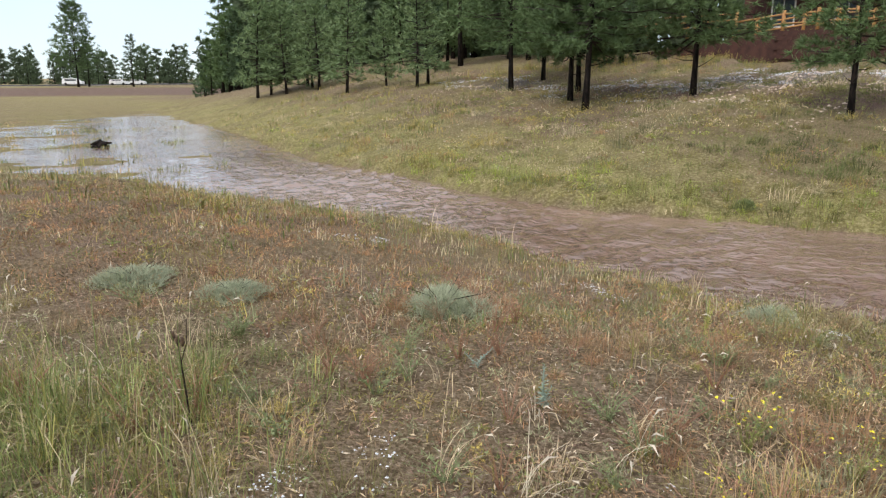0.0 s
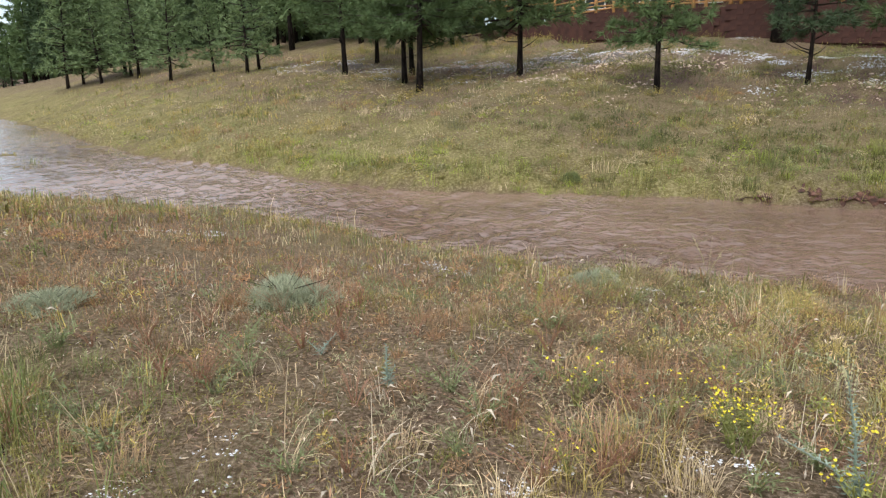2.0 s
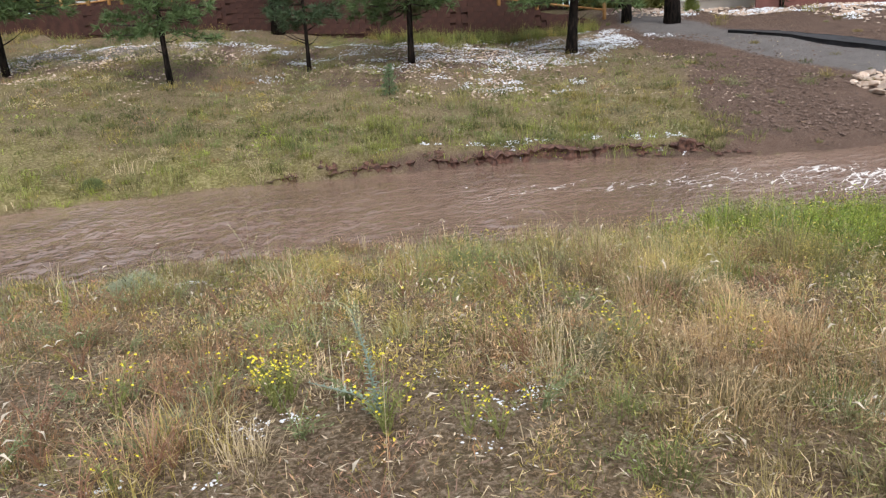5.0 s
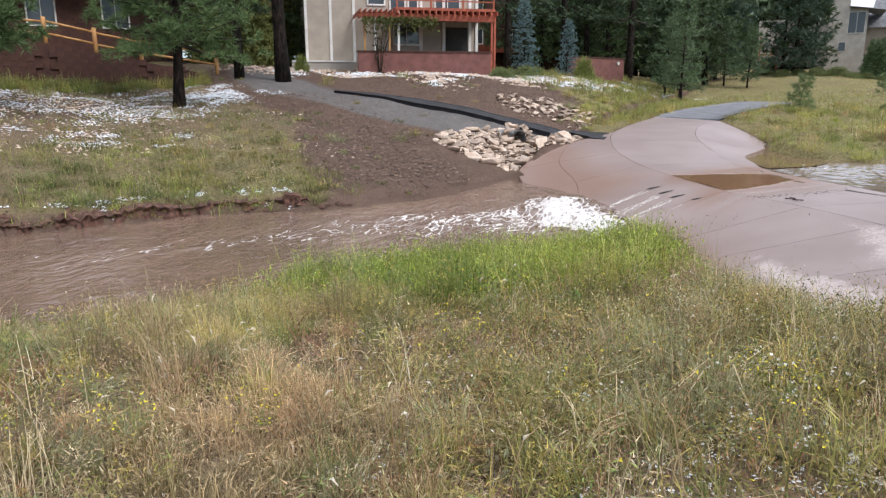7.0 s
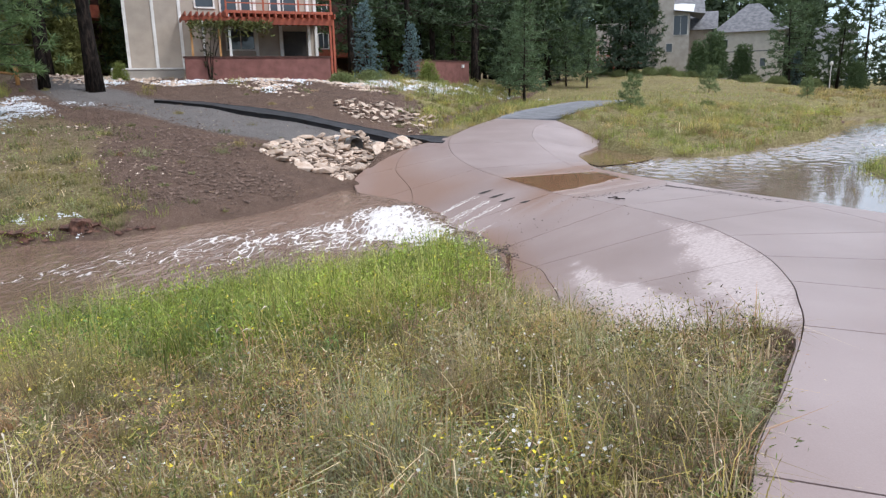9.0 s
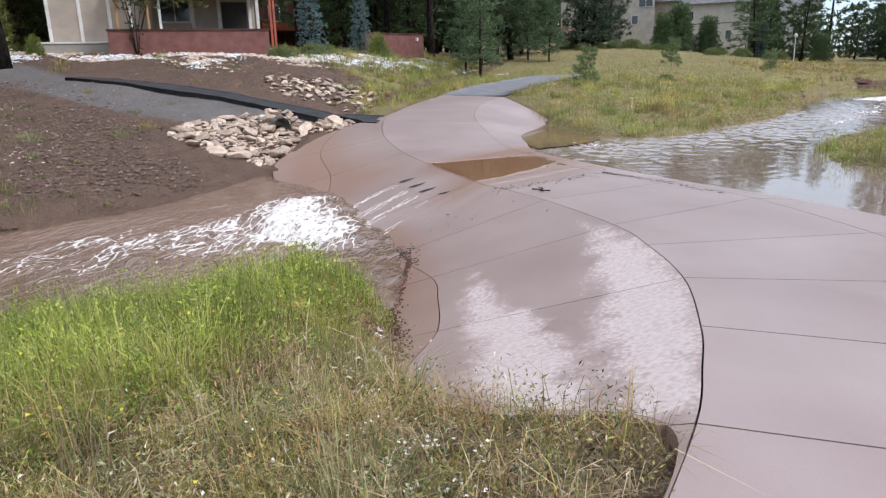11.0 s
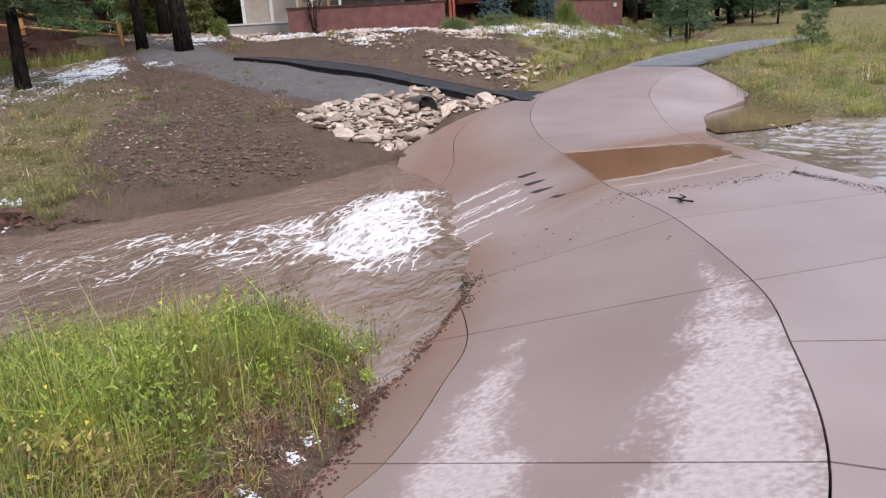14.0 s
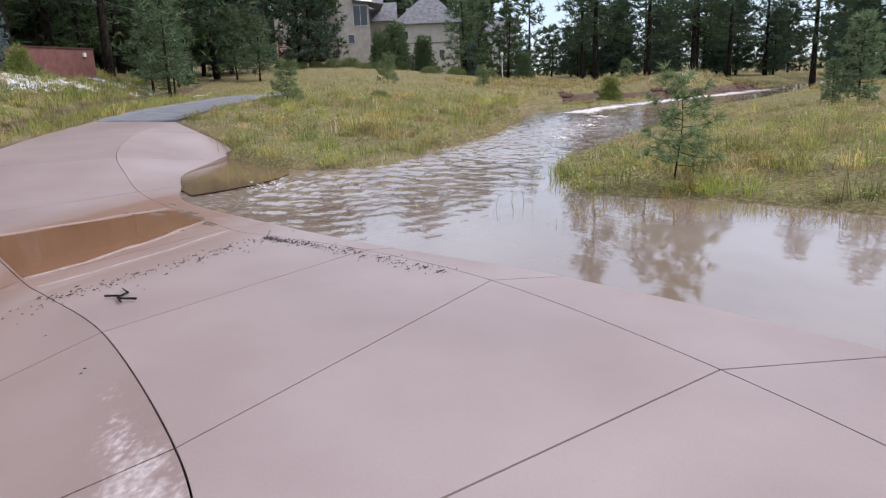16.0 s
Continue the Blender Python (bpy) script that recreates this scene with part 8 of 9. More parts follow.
for x, y, s in [(67.3, 5.0, 0.55), (64, 3.0, 0.5)]:
    far_pine(2, x, y, s)
LAWN_PINES = [pine_meshes(27 + i, h, b, s, 38, 8, 0.42, 0.03, 11, (0.125, 0.18, 0.09), t, 2, 0.04, 7) for i, (h, b, s, t) in enumerate([(6.8, 1.2, 1.9, 0.1), (5.4, 1.0, 1.6, 0.09)])]
for x, y, k, s in [(52.5, 2.1, 0, 1.0), (55.2, 3.4, 1, 0.9), (57.8, 2.6, 0, 0.7), (72.7, -2.6, 1, 0.95), (76, -0.5, 0, 0.9)]:
    pine(LAWN_PINES[k], x, y, (x * 37) % 360, s, "feathery light green young pine at the edge of the lawn", "young pines by the lawn")
CONIFER = pine_meshes(17, 13, 1.2, 4.3, 80, 12, 0.75, 0.07, 10, (0.07, 0.105, 0.07), 0.2)
pine(CONIFER, 97.5, -8.2, 20, 1.0, "dense dark conifer before the house with the balcony", "dark conifers")
pine(CONIFER, 88.0, 0.5, 140, 1.05, "dense dark conifer at the edge of the woods", "dark conifers")
pine(LAWN_PINES[0], 100.5, -28.5, 250, 1.7, "dense dark conifer beside the cream house", "dark conifers")
for i in range(22):
    # stands that fill the woods beyond the wash, some with shade in their needle colour
    q = i / 21
    x, y = 112 - 50 * q + wr.uniform(-6, 8), -44 - 36 * q + wr.uniform(-9, 9)
    pine(CONIFER if i % 3 else SHADED_PINES[i % 4], x, y, wr.uniform(0, 360), wr.uniform(0.5, 0.85), "pine in the woods beyond the wash, needles coloured as in shade", "woods beyond the wash")
for i in range(22):
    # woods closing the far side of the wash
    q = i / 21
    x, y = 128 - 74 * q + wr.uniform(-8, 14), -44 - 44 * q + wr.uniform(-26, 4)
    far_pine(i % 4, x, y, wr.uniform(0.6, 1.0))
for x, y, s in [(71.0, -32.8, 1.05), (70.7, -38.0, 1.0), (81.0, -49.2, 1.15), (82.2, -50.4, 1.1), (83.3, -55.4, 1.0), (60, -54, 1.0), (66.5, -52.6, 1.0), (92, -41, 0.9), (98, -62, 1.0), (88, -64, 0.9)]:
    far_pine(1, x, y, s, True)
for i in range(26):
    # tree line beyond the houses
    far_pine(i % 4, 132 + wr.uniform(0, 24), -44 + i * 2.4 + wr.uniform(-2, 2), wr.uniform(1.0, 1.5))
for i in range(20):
    # pines between the condominium and the houses, needle colour darkened as shade
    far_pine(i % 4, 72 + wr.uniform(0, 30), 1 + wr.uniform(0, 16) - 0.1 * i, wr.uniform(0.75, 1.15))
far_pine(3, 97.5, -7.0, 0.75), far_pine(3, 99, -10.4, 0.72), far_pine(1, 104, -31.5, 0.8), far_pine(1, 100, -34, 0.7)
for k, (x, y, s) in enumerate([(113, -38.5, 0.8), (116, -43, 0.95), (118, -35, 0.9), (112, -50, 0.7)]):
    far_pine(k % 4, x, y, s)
far_spots = []
for i in range(250):
    # tree line past the highway
    q = i / 249
    far_spots.append((-280 + 340 * q + wr.uniform(-3, 3), 190 + 72 * q + wr.uniform(-4, 30), wr.uniform(0.5, 0.85)))
woods("far_woods", "line of dark pines beyond the highway", far_spots)
deep_spots = []
for i in range(150):
    # deep woods behind the houses and the wash
    q = i / 149
    a = radians(24 - 100 * q)
    d, s = (wr.uniform(128, 175), wr.uniform(0.95, 1.45)) if q < 0.42 else (wr.uniform(130, 190), wr.uniform(0.3, 0.55))
    deep_spots.append((math.cos(a) * d, math.sin(a) * d, s))
woods("far_woods", "deep pine woods behind the houses and the meadow", deep_spots)
pine(NEAR_PINES[3], -118, 152, 70, 1.85, "big broad-crowned pine standing by the highway", "pines by the highway")
for x, y, s in [(-121, 160, 0.75), (-110, 162, 0.7), (-80, 172, 0.75), (-75, 172, 0.8), (-70, 172, 0.7), (-64, 175, 0.6)]:
    far_pine(3, x, y, s)
# woods behind the camera, closing the place
woods("far_woods", "pine woods closing the meadow behind the walked line", [(-120 + 190 * i / 47 + wr.uniform(-4, 4), -75 - 20 * math.sin(i / 15) + wr.uniform(-10, 10), wr.uniform(0.9, 1.3)) for i in range(48)])
for i in range(8):
    # pines beside the side trail
    far_pine(i % 4, 39 + wr.uniform(0, 14), 24 + wr.uniform(0, 10), wr.uniform(0.7, 1.0))
for i in range(14):
    # pines between the terrace buildings
    far_pine(i % 4, 31 + wr.uniform(0, 18), 34 + wr.uniform(-2, 18), wr.uniform(0.8, 1.15))

# ---- saplings, spruces, shrubs ----
SAPLING = pine_meshes(71, 1.5, 0.25, 0.5, 24, 6, 0.19, 0.008, 30, (0.2, 0.255, 0.115), 0.018, 0, 0.01)
OPEN_SAPLING = pine_meshes(74, 1.9, 0.4, 0.6, 26, 6, 0.19, 0.008, 28, (0.22, 0.28, 0.13), 0.02, 0, 0.01)
YOUNG = pine_meshes(72, 3.6, 0.3, 1.0, 46, 8, 0.26, 0.02, 14, (0.2, 0.27, 0.14), 0.05, 0, 0.01)
SPRUCE = pine_meshes(73, 4.3, 0.12, 0.8, 110, 9, 0.13, 0.02, 10, (0.17, 0.25, 0.25), 0.05, 0, 0.0)


def young_tree(meshes, name, x, y, s, label, category="tree", group=""):
    t = empty(name, pose(x, y, H(x, y), 0, 0, x * 50 % 360), label, category, group)
    part("trunk", meshes[0], t, "", Matrix.Scale(s, 4))
    part("crown", meshes[1], t, "", Matrix.Scale(s, 4))


for x, y, s in [(39.3, -4.1, 1.05), (60.8, -11.7, 1.25), (66, -33.2, 1.1), (56.5, -17.5, 0.9)]:
    young_tree(SAPLING, "pine_sapling", x, y, s, "small bushy pine sapling standing in meadow grass", "sapling", "saplings")
young_tree(OPEN_SAPLING, "pine_sapling", 19.3, -9.45, 0.86, "thin open pine sapling standing in flooded grass", "sapling", "saplings")
young_tree(YOUNG, "young_pine", 34.3, -27.0, 0.95, "young bushy pine at the edge of the wash")
young_tree(YOUNG, "young_pine", 34.7, -26.1, 0.5, "small young pine beside a larger one")
young_tree(YOUNG, "young_pine", 12.7, 17.5, 0.24, "small pine seedling among hail on the slope")
young_tree(SPRUCE, "blue_spruce", 44.3, 11.1, 1.0, "silvery blue spruce by the garden wall", "tree", "blue spruces")
young_tree(SPRUCE, "blue_spruce", 47.9, 9.15, 0.83, "silvery blue spruce by the garden wall", "tree", "blue spruces")
young_tree(SPRUCE, "blue_spruce", 101, -29.5, 1.0, "dark blue spruce on the far lawn")
young_tree(SPRUCE, "blue_spruce", 112, -40, 1.0, "dark blue spruce on the far lawn")


def bush_mesh(seed, r0, h, count, size, tone, width, up=0.5):
    r = random.Random(seed)
    s = Soup()
    for _ in range(count):
        a, q = r.uniform(0, 6.28), r.random() ** 0.5
        zz = r.random()
        rad = r0 * q * (1 - 0.55 * zz) * (1 + 0.3 * math.sin(a * 3 + seed))
        p = Vector((math.cos(a) * rad, math.sin(a) * rad, h * zz * r.uniform(0.6, 1)))
        needles(s, p, Vector((math.cos(a) * 0.4, math.sin(a) * 0.4, up)), size, 7, width, tone, r)
    return s.mesh("foliage", M_LEAF)


def stems_mesh(seed, n, h, r0, thick, lean=0.3):
    r = random.Random(seed)
    s = Soup()
    for i in range(n):
        a = r.uniform(0, 6.28)
        d = Vector((math.cos(a), math.sin(a), 0))
        k = r.uniform(0.7, 1)
        s.tube([d * r0 * 0.1, d * r0 * 0.4 + Vector((0, 0, h * 0.5 * k)), d * (r0 * 0.8 + lean * r.random()) + Vector((0, 0, h * k))], [thick, thick * 0.7, thick * 0.3], 4, cap=False)
    return s.mesh("stems", M_BARK)


def bush(name, x, y, foliage, stems, s, label, category="bush", group=""):
    t = empty(name, pose(x, y, H(x, y), 0, 0, (x * 91 + y * 13) % 360), label, category, group)
    part("foliage", foliage, t, "", Matrix.Diagonal((s * 1.4, s * 1.4, s * 0.95, 1)) if name == "sagebrush" else Matrix.Scale(s, 4))
    part("stems", stems, t, "", Matrix.Scale(s, 4))


B_SAGE = bush_mesh(1, 0.36, 0.18, 900, 0.11, (0.37, 0.40, 0.27), 0.0025, 1.4)
B_GREEN = bush_mesh(2, 0.55, 0.36, 520, 0.15, (0.19, 0.225, 0.09), 0.007, 0.8)
B_LIME = bush_mesh(3, 0.55, 1.15, 420, 0.22, (0.20, 0.235, 0.06), 0.012, 0.9)
B_ASPEN = bush_mesh(4, 2.2, 6.0, 1500, 0.42, (0.115, 0.165, 0.075), 0.05)
B_STEM = stems_mesh(5, 9, 0.3, 0.2, 0.006)
B_STEM_BIG = stems_mesh(6, 6, 4.5, 1.2, 0.05)
for x, y, s in [(-1.1, 5.9, 1.0), (-4.0, 5.6, 0.85), (-2.9, 5.4, 0.7), (2.1, 7.4, 0.8)]:
    bush("sagebrush", x, y, B_SAGE, B_STEM, s * 0.9, "low grey-green sage clump in the dry meadow", "bush", "sage clumps")
for x, y, s in [(3.7, 15.8, 0.5)]:
    bush("shrub", x, y, B_GREEN, B_STEM, s, "small dark green shrub near the creek bank", "bush")
bush("bush", 46.9, 7.9, B_LIME, B_STEM, 1.25, "rounded yellow-green ornamental bush")
bush("bush", 33.5, 20.3, B_LIME, B_STEM, 0.75, "small yellow-green bush beside the stones")
bush("bush", 42.6, -8.3, B_GREEN, B_STEM, 1.0, "low rounded olive bush in the meadow")
for x, y in [(41.5, 13), (43.0, 10.6), (45.6, 10.8), (49.6, 8.3), (38.6, 10.9)]:
    bush("bush", x, y, B_GREEN, B_STEM, 1.5, "dark shrub in the garden bed by the wall", "bush", "garden shrubs")
for x, y, s in [(103, -19.8, 1.05), (104, -23.5, 0.85), (102, -17.5, 0.8), (98, -35.5, 0.6)]:
    bush("aspen", x, y, B_ASPEN, B_STEM_BIG, s, "leafy green aspen clump before the houses", "tree", "aspens")
for i in range(14):
    bush("shrub", 93 + wr.uniform(0, 10), -5 - i * 1.9, B_GREEN, B_STEM, wr.uniform(1.6, 3.0), "dark hedge shrub along the far lawn", "bush", "hedge shrubs")
B_LEAFY = bush_mesh(14, 2.0, 6.0, 1300, 0.4, (0.2, 0.21, 0.065), 0.06)
for x, y, s in [(38.3, 26.7, 0.9), (41.5, 27.5, 1.0), (36.4, 28.6, 0.8)]:
    bush("leafy_tree", x, y, B_LEAFY, B_STEM_BIG, s, "yellow-green leafy tree before the shaded building", "tree", "leafy trees")
bush("bush", 49.5, -23.5, B_LIME, B_STEM, 1.3, "tall feathery green bush by the creek")
# bare young tree before the condominium and vine on the pergola
bare = empty("young_tree", pose(36.2, 17.0, H(36.2, 17.0)), "slender young tree with few dark leaves", "tree")
part("trunk", stems_mesh(9, 7, 3.6, 0.8, 0.03), bare)
part("leaves", bush_mesh(10, 0.7, 3.2, 50, 0.16, (0.06, 0.06, 0.03), 0.03), bare)
vine = Soup()
r = random.Random(21)
for i in range(420):
    q = r.random()
    p = Vector((-7.0 + 4.3 * q, 1.35 + r.uniform(-0.2, 0.5), 5.5 - abs(r.gauss(0, 0.28)) * (1.3 if r.random() < 0.4 else 0.7)))
    needles(vine, p, Vector((0, 0, -0.3)), 0.2, 4, 0.05, (0.14, 0.15, 0.05), r)
vine_ob = empty("vine", local_frame(), "green and yellowing vine hanging over the pergola", "plant")
part("leaves", vine.mesh("leaves", M_LEAF), vine_ob)

# ---- hail and pale stones ----
def lumps(name, label, spots, lo, hi, seed, mat, flat=0.55, category="hail", lift=0.2, clump=14, tight=0.16):
    """Many small lumps strewn over patches (x, y, radius, count)."""
    g = np.random.default_rng(seed)
    base = np.array([(1, 0, 0), (0.5, 0.87, 0), (-0.5, 0.87, 0), (-1, 0, 0), (-0.5, -0.87, 0), (0.5, -0.87, 0), (0.15, 0.1, 1), (0, 0, -0.6)])
    fac = np.array([(k, (k + 1) % 6, 6) for k in range(6)])
    xs, ys = [], []
    for x, y, rad, n in spots:
        # blotchy cover: the patch breaks up into clusters
        m = max(3, n // clump)
        cx, cy = g.normal(x, rad * 0.5, m), g.normal(y, rad * 0.5, m)
        k = g.integers(0, m, n)
        spread = rad * tight
        xs.append(cx[k] + g.normal(0, spread, n))
        ys.append(cy[k] + g.normal(0, spread, n))
    x, y = np.concatenate(xs), np.concatenate(ys)
    z = surface_h(x, y)
    wet = (inside(x, y, CREEK) & (z < CREEK_Z)) | (inside(x, y, LAKE) & (z < LAKE_Z - 0.2)) | inside(x, y, SLAB_RING)
    x, y, z = x[~wet], y[~wet], z[~wet]
    n = len(x)
    s = g.uniform(lo, hi, n) * g.uniform(0.6, 1.4, n)
    a = g.uniform(0, 6.28, n)
    jit = base[None] * g.uniform(0.75, 1.25, (n, 8, 1))
    vx = (jit[..., 0] * np.cos(a)[:, None] - jit[..., 1] * np.sin(a)[:, None] * 0.7) * s[:, None] + x[:, None]
    vy = (jit[..., 0] * np.sin(a)[:, None] + jit[..., 1] * np.cos(a)[:, None] * 0.7) * s[:, None] + y[:, None]
    vz = jit[..., 2] * s[:, None] * flat + (z + s * lift)[:, None]
    v = np.stack([vx, vy, vz], -1).reshape(-1, 3)
    f = (np.arange(n) * 8)[:, None, None] + fac[None]
    return tagged(new(name, array_mesh(name, v, f.reshape(-1, 3), mat, np.ones((len(v), 3)), smooth=False)), label, category, kind="stuff")


M_PEBBLE = material("brown_pebbles", [(0.042, 0.026, 0.019), (0.115, 0.072, 0.053), (0.25, 0.175, 0.14)], 9, 0.9, 0.3, 40)
lumps("hail", "white hailstones lying in patches on the hillside", [(19.5, 20.5, 4.4, 3200), (24.5, 20.5, 3.5, 2200), (15.5, 16.5, 2.4, 500), (18, 15.0, 2.0, 260), (25, 17.5, 2.4, 400), (27.5, 24.5, 2.5, 350), (14, 24, 3, 900), (26.5, 20.2, 1.6, 900), (24.4, 19.2, 1.6, 700), (5, 34, 3.6, 1800), (3, 38, 3, 350), (9, 37, 3, 350), (-5, 44, 4, 350), (12, 32, 3, 260), (24, 28, 3, 300)] + [(10, 33, 3.5, 900), (14, 30, 3, 700), (0, 38, 4, 700), (-6, 42, 4, 500), (17, 26, 3, 700), (21, 24, 3, 900)], 0.014, 0.045, 31, M_HAIL, clump=70, tight=0.085)
lumps("stones", "pale broken rock strewn through the hail on the upper slope", [(19.0, 20.0, 4.4, 700), (15.0, 17.2, 2.6, 260), (23.5, 20.6, 3.0, 300), (13.5, 22.0, 2.6, 200), (5, 33.5, 4.0, 900), (10, 30.5, 3.4, 600), (-3, 39, 4, 400), (7, 27.5, 3.5, 400)], 0.02, 0.07, 44, M_STONE, category="stones", clump=20, tight=0.16)
lumps("hail", "white hail and pale rocks in the garden bed", [(37.5, 13.3, 2.2, 1800), (40.5, 10.5, 1.8, 1800), (34.8, 17.0, 1.8, 900), (33, 20.5, 1.8, 500), (42.5, 8.8, 2.4, 3000), (45.5, 7.6, 2.2, 2600), (49, 6.4, 2.4, 1200), (54, 4.8, 2.6, 1100), (58, 3.6, 2.4, 500), (39, 10, 1.8, 300), (33.5, 12.5, 1.8, 120), (41, 20, 3, 160)], 0.035, 0.09, 32, M_HAIL, clump=30, tight=0.12)
lumps("hail", "small white hailstones gathered between the grass", [(x, y, r * 1.2, int(520 * r)) for x, y, r in HAIL_SPOTS] + [(0.9, 2.4, 0.2, 60), (2.9, 2.3, 0.3, 90), (5.0, 1.0, 0.5, 160), (5.6, 0.55, 0.5, 160), (6.2, 0.1, 0.4, 90), (6.2, -0.9, 0.3, 70), (4.35, -1.25, 0.16, 160), (3.7, -0.3, 0.25, 110), (9.1, -0.55, 0.2, 60)], 0.004, 0.01, 33, M_HAIL)
lumps("stones", "pale stones littering the grassy slope", [(3, 22, 6, 90), (8, 20, 5, 90), (14, 18.5, 4, 260), (-4, 28, 6, 150), (18, 12, 3, 160), (6, 28, 6, 260), (-9, 36, 6, 160), (1, 26, 4, 200), (17, 16.5, 3, 260), (0, 33, 5, 200), (30.5, 2.4, 1.5, 30), (30.6, -1.8, 0.5, 40)], 0.015, 0.045, 34, M_STONE, category="stones")
lumps("stones", "pale landscaping stones between the hail in the garden bed", [(37, 14.2, 2.4, 260), (40, 11, 2.4, 260), (43.5, 8.6, 2.4, 260), (34.5, 17.5, 2.4, 200), (33, 22, 2.4, 200), (47, 7.2, 2.4, 200), (36, 22, 3.0, 160), (33.5, 12.5, 2.2, 120), (37, 9.5, 2.0, 160)], 0.05, 0.15, 43, M_STONE, category="stones")
lumps("gravel", "small stones strewn over the bare dirt slope", [(19, 9.0, 2.6, 420), (22, 11, 3.0, 420), (25.5, 16, 3.0, 260), (33, 12, 4.0, 300), (17.5, 7.4, 1.2, 200), (30, 20, 3, 160)], 0.015, 0.04, 35, M_PEBBLE, category="gravel")
lumps("hail", "white hail washed together along the foot of the apron", [(10.55, -0.5, 0.1, 90), (10.1, -0.55, 0.12, 110), (9.75, -0.58, 0.14, 90), (9.4, -0.6, 0.16, 50), (11.2, -0.35, 0.12, 50), (11.5, -0.25, 0.1, 40), (10.8, -0.4, 0.16, 40)], 0.007, 0.018, 38, M_HAIL)
lumps("gravel", "dark gravel and soil along the foot of the apron", [(9.3, -0.5, 0.2, 160), (9.9, -0.42, 0.22, 220), (10.5, -0.38, 0.22, 240), (11.1, -0.2, 0.22, 240), (11.7, 0.0, 0.22, 220), (12.3, 0.2, 0.22, 160)], 0.008, 0.022, 39, M_CUT, category="gravel")
lumps("hail", "white hail lying along the lip of the undercut bank", [(x + 0.35, y + 0.4, 0.45, n) for x, y, n in [(9.1, 12.9, 60), (10.2, 12.4, 130), (11.3, 11.9, 200), (12.0, 11.5, 200), (12.7, 11.0, 240), (13.5, 10.4, 240), (14.2, 9.6, 220), (14.8, 8.8, 160)]], 0.018, 0.045, 37, M_HAIL)
lumps("pebbles", "brown pebbles and clods covering the bare dirt slope", [(18.5, 8.6, 2.2, 700), (20.5, 9.5, 2.4, 800), (22.5, 11, 2.6, 800), (24.5, 13.5, 2.6, 500), (26, 17, 2.6, 400), (31.5, 11, 3.0, 500), (35, 9, 3.0, 400), (36, 15, 3.0, 400), (20, 7.2, 1.6, 400), (33, 8.5, 2.6, 500), (38, 9, 2.6, 500), (33, 15, 2.6, 500)], 0.012, 0.06, 40, M_PEBBLE, category="gravel")
lumps("hail", "thin white hail lying over the mound by the upper creek", [(60.2, -34.0, 1.4, 130), (61.2, -36.3, 1.3, 150), (62.0, -38.3, 1.0, 60)], 0.04, 0.08, 41, M_HAIL)
lumps("stones", "dark stones and clods along the foot of the upper creek bank", [(x - 0.6, y - 0.2, 0.7, 70) for x, y in UPPER_BANK] + [(x + 0.2, y + 0.1, 0.7, 60) for x, y in UPPER_BANK] + [(46, -15.9, 0.6, 20), (50, -17.5, 0.6, 24)], 0.09, 0.24, 42, M_CUT, category="stones")
lumps("bank_clods", "dark red soil clods along the undercut bank", [(x, y, 0.45, 60) for x, y in [(8.2, 13.5), (9.3, 13.0), (10.4, 12.5), (11.4, 12.0), (12.4, 11.4), (13.3, 10.8), (14.2, 9.9), (14.9, 8.8), (15.4, 8.1)]], 0.04, 0.1, 36, M_CUT, category="soil")

# ---- weeds and flowers ----
def forb_stem(r, st, lf, fl, h, leaf, tone, flower, fsize, per, curl):
    a = r.uniform(0, 6.28)
    d = Vector((math.cos(a), math.sin(a), 0)) * r.uniform(0.1, curl)
    top = Vector((0, 0, h * r.uniform(0.65, 1.0)))
    pts = [Vector((0, 0, -0.03)), d * 0.35 + top * 0.5, d + top]
    st.tube(pts, [0.0028, 0.002, 0.001], 3, tone, False)
    for j in range(int(16 * h / 0.3)):
        q = r.uniform(0.1, 1)
        p = pts[0].lerp(pts[1], q * 2) if q < 0.5 else pts[1].lerp(pts[2], q * 2 - 1)
        w = Vector((r.gauss(0, 1), r.gauss(0, 1), r.gauss(0.5, 0.5))).normalized()
        e = p + w * leaf * r.uniform(0.5, 1.3)
        side = w.cross(Vector((r.gauss(0, 0.5), r.gauss(0, 0.5), 1))).normalized() * leaf * 0.13
        k = r.uniform(0.65, 1.35)
        lf.add([tuple(p), tuple(p.lerp(e, 0.5) + side), tuple(e), tuple(p.lerp(e, 0.5) - side)], [(0, 1, 2, 3)], tuple(c * k for c in tone))
    if flower:
        for j in range(per):
            c = pts[2] + Vector((r.gauss(0, 0.022), r.gauss(0, 0.022), r.gauss(0, 0.018)))
            n = 6
            tilt = r.gauss(0, 0.4)
            k = r.uniform(0.75, 1.15)
            ring = [tuple(c + Vector((math.cos(t) * fsize, math.sin(t) * fsize, math.cos(t) * fsize * tilt + r.gauss(0.002, 0.002)))) for t in (6.28 * k2 / n for k2 in range(n))]
            fl.add(ring + [tuple(c - Vector((0, 0, 0.004)))], [(k2, (k2 + 1) % n, n) for k2 in range(n)], tuple(v * k for v in flower))


def forb(seed, h, stems, leaf, tone, flower=None, fsize=0.012, per=3, curl=0.25):
    """A branching weed: thin stems, small leaves and flower heads, as one soup."""
    r = random.Random(seed)
    so = Soup()
    for i in range(stems):
        forb_stem(r, so, so, so, h, leaf, tone, flower, fsize, per, curl)
    return so


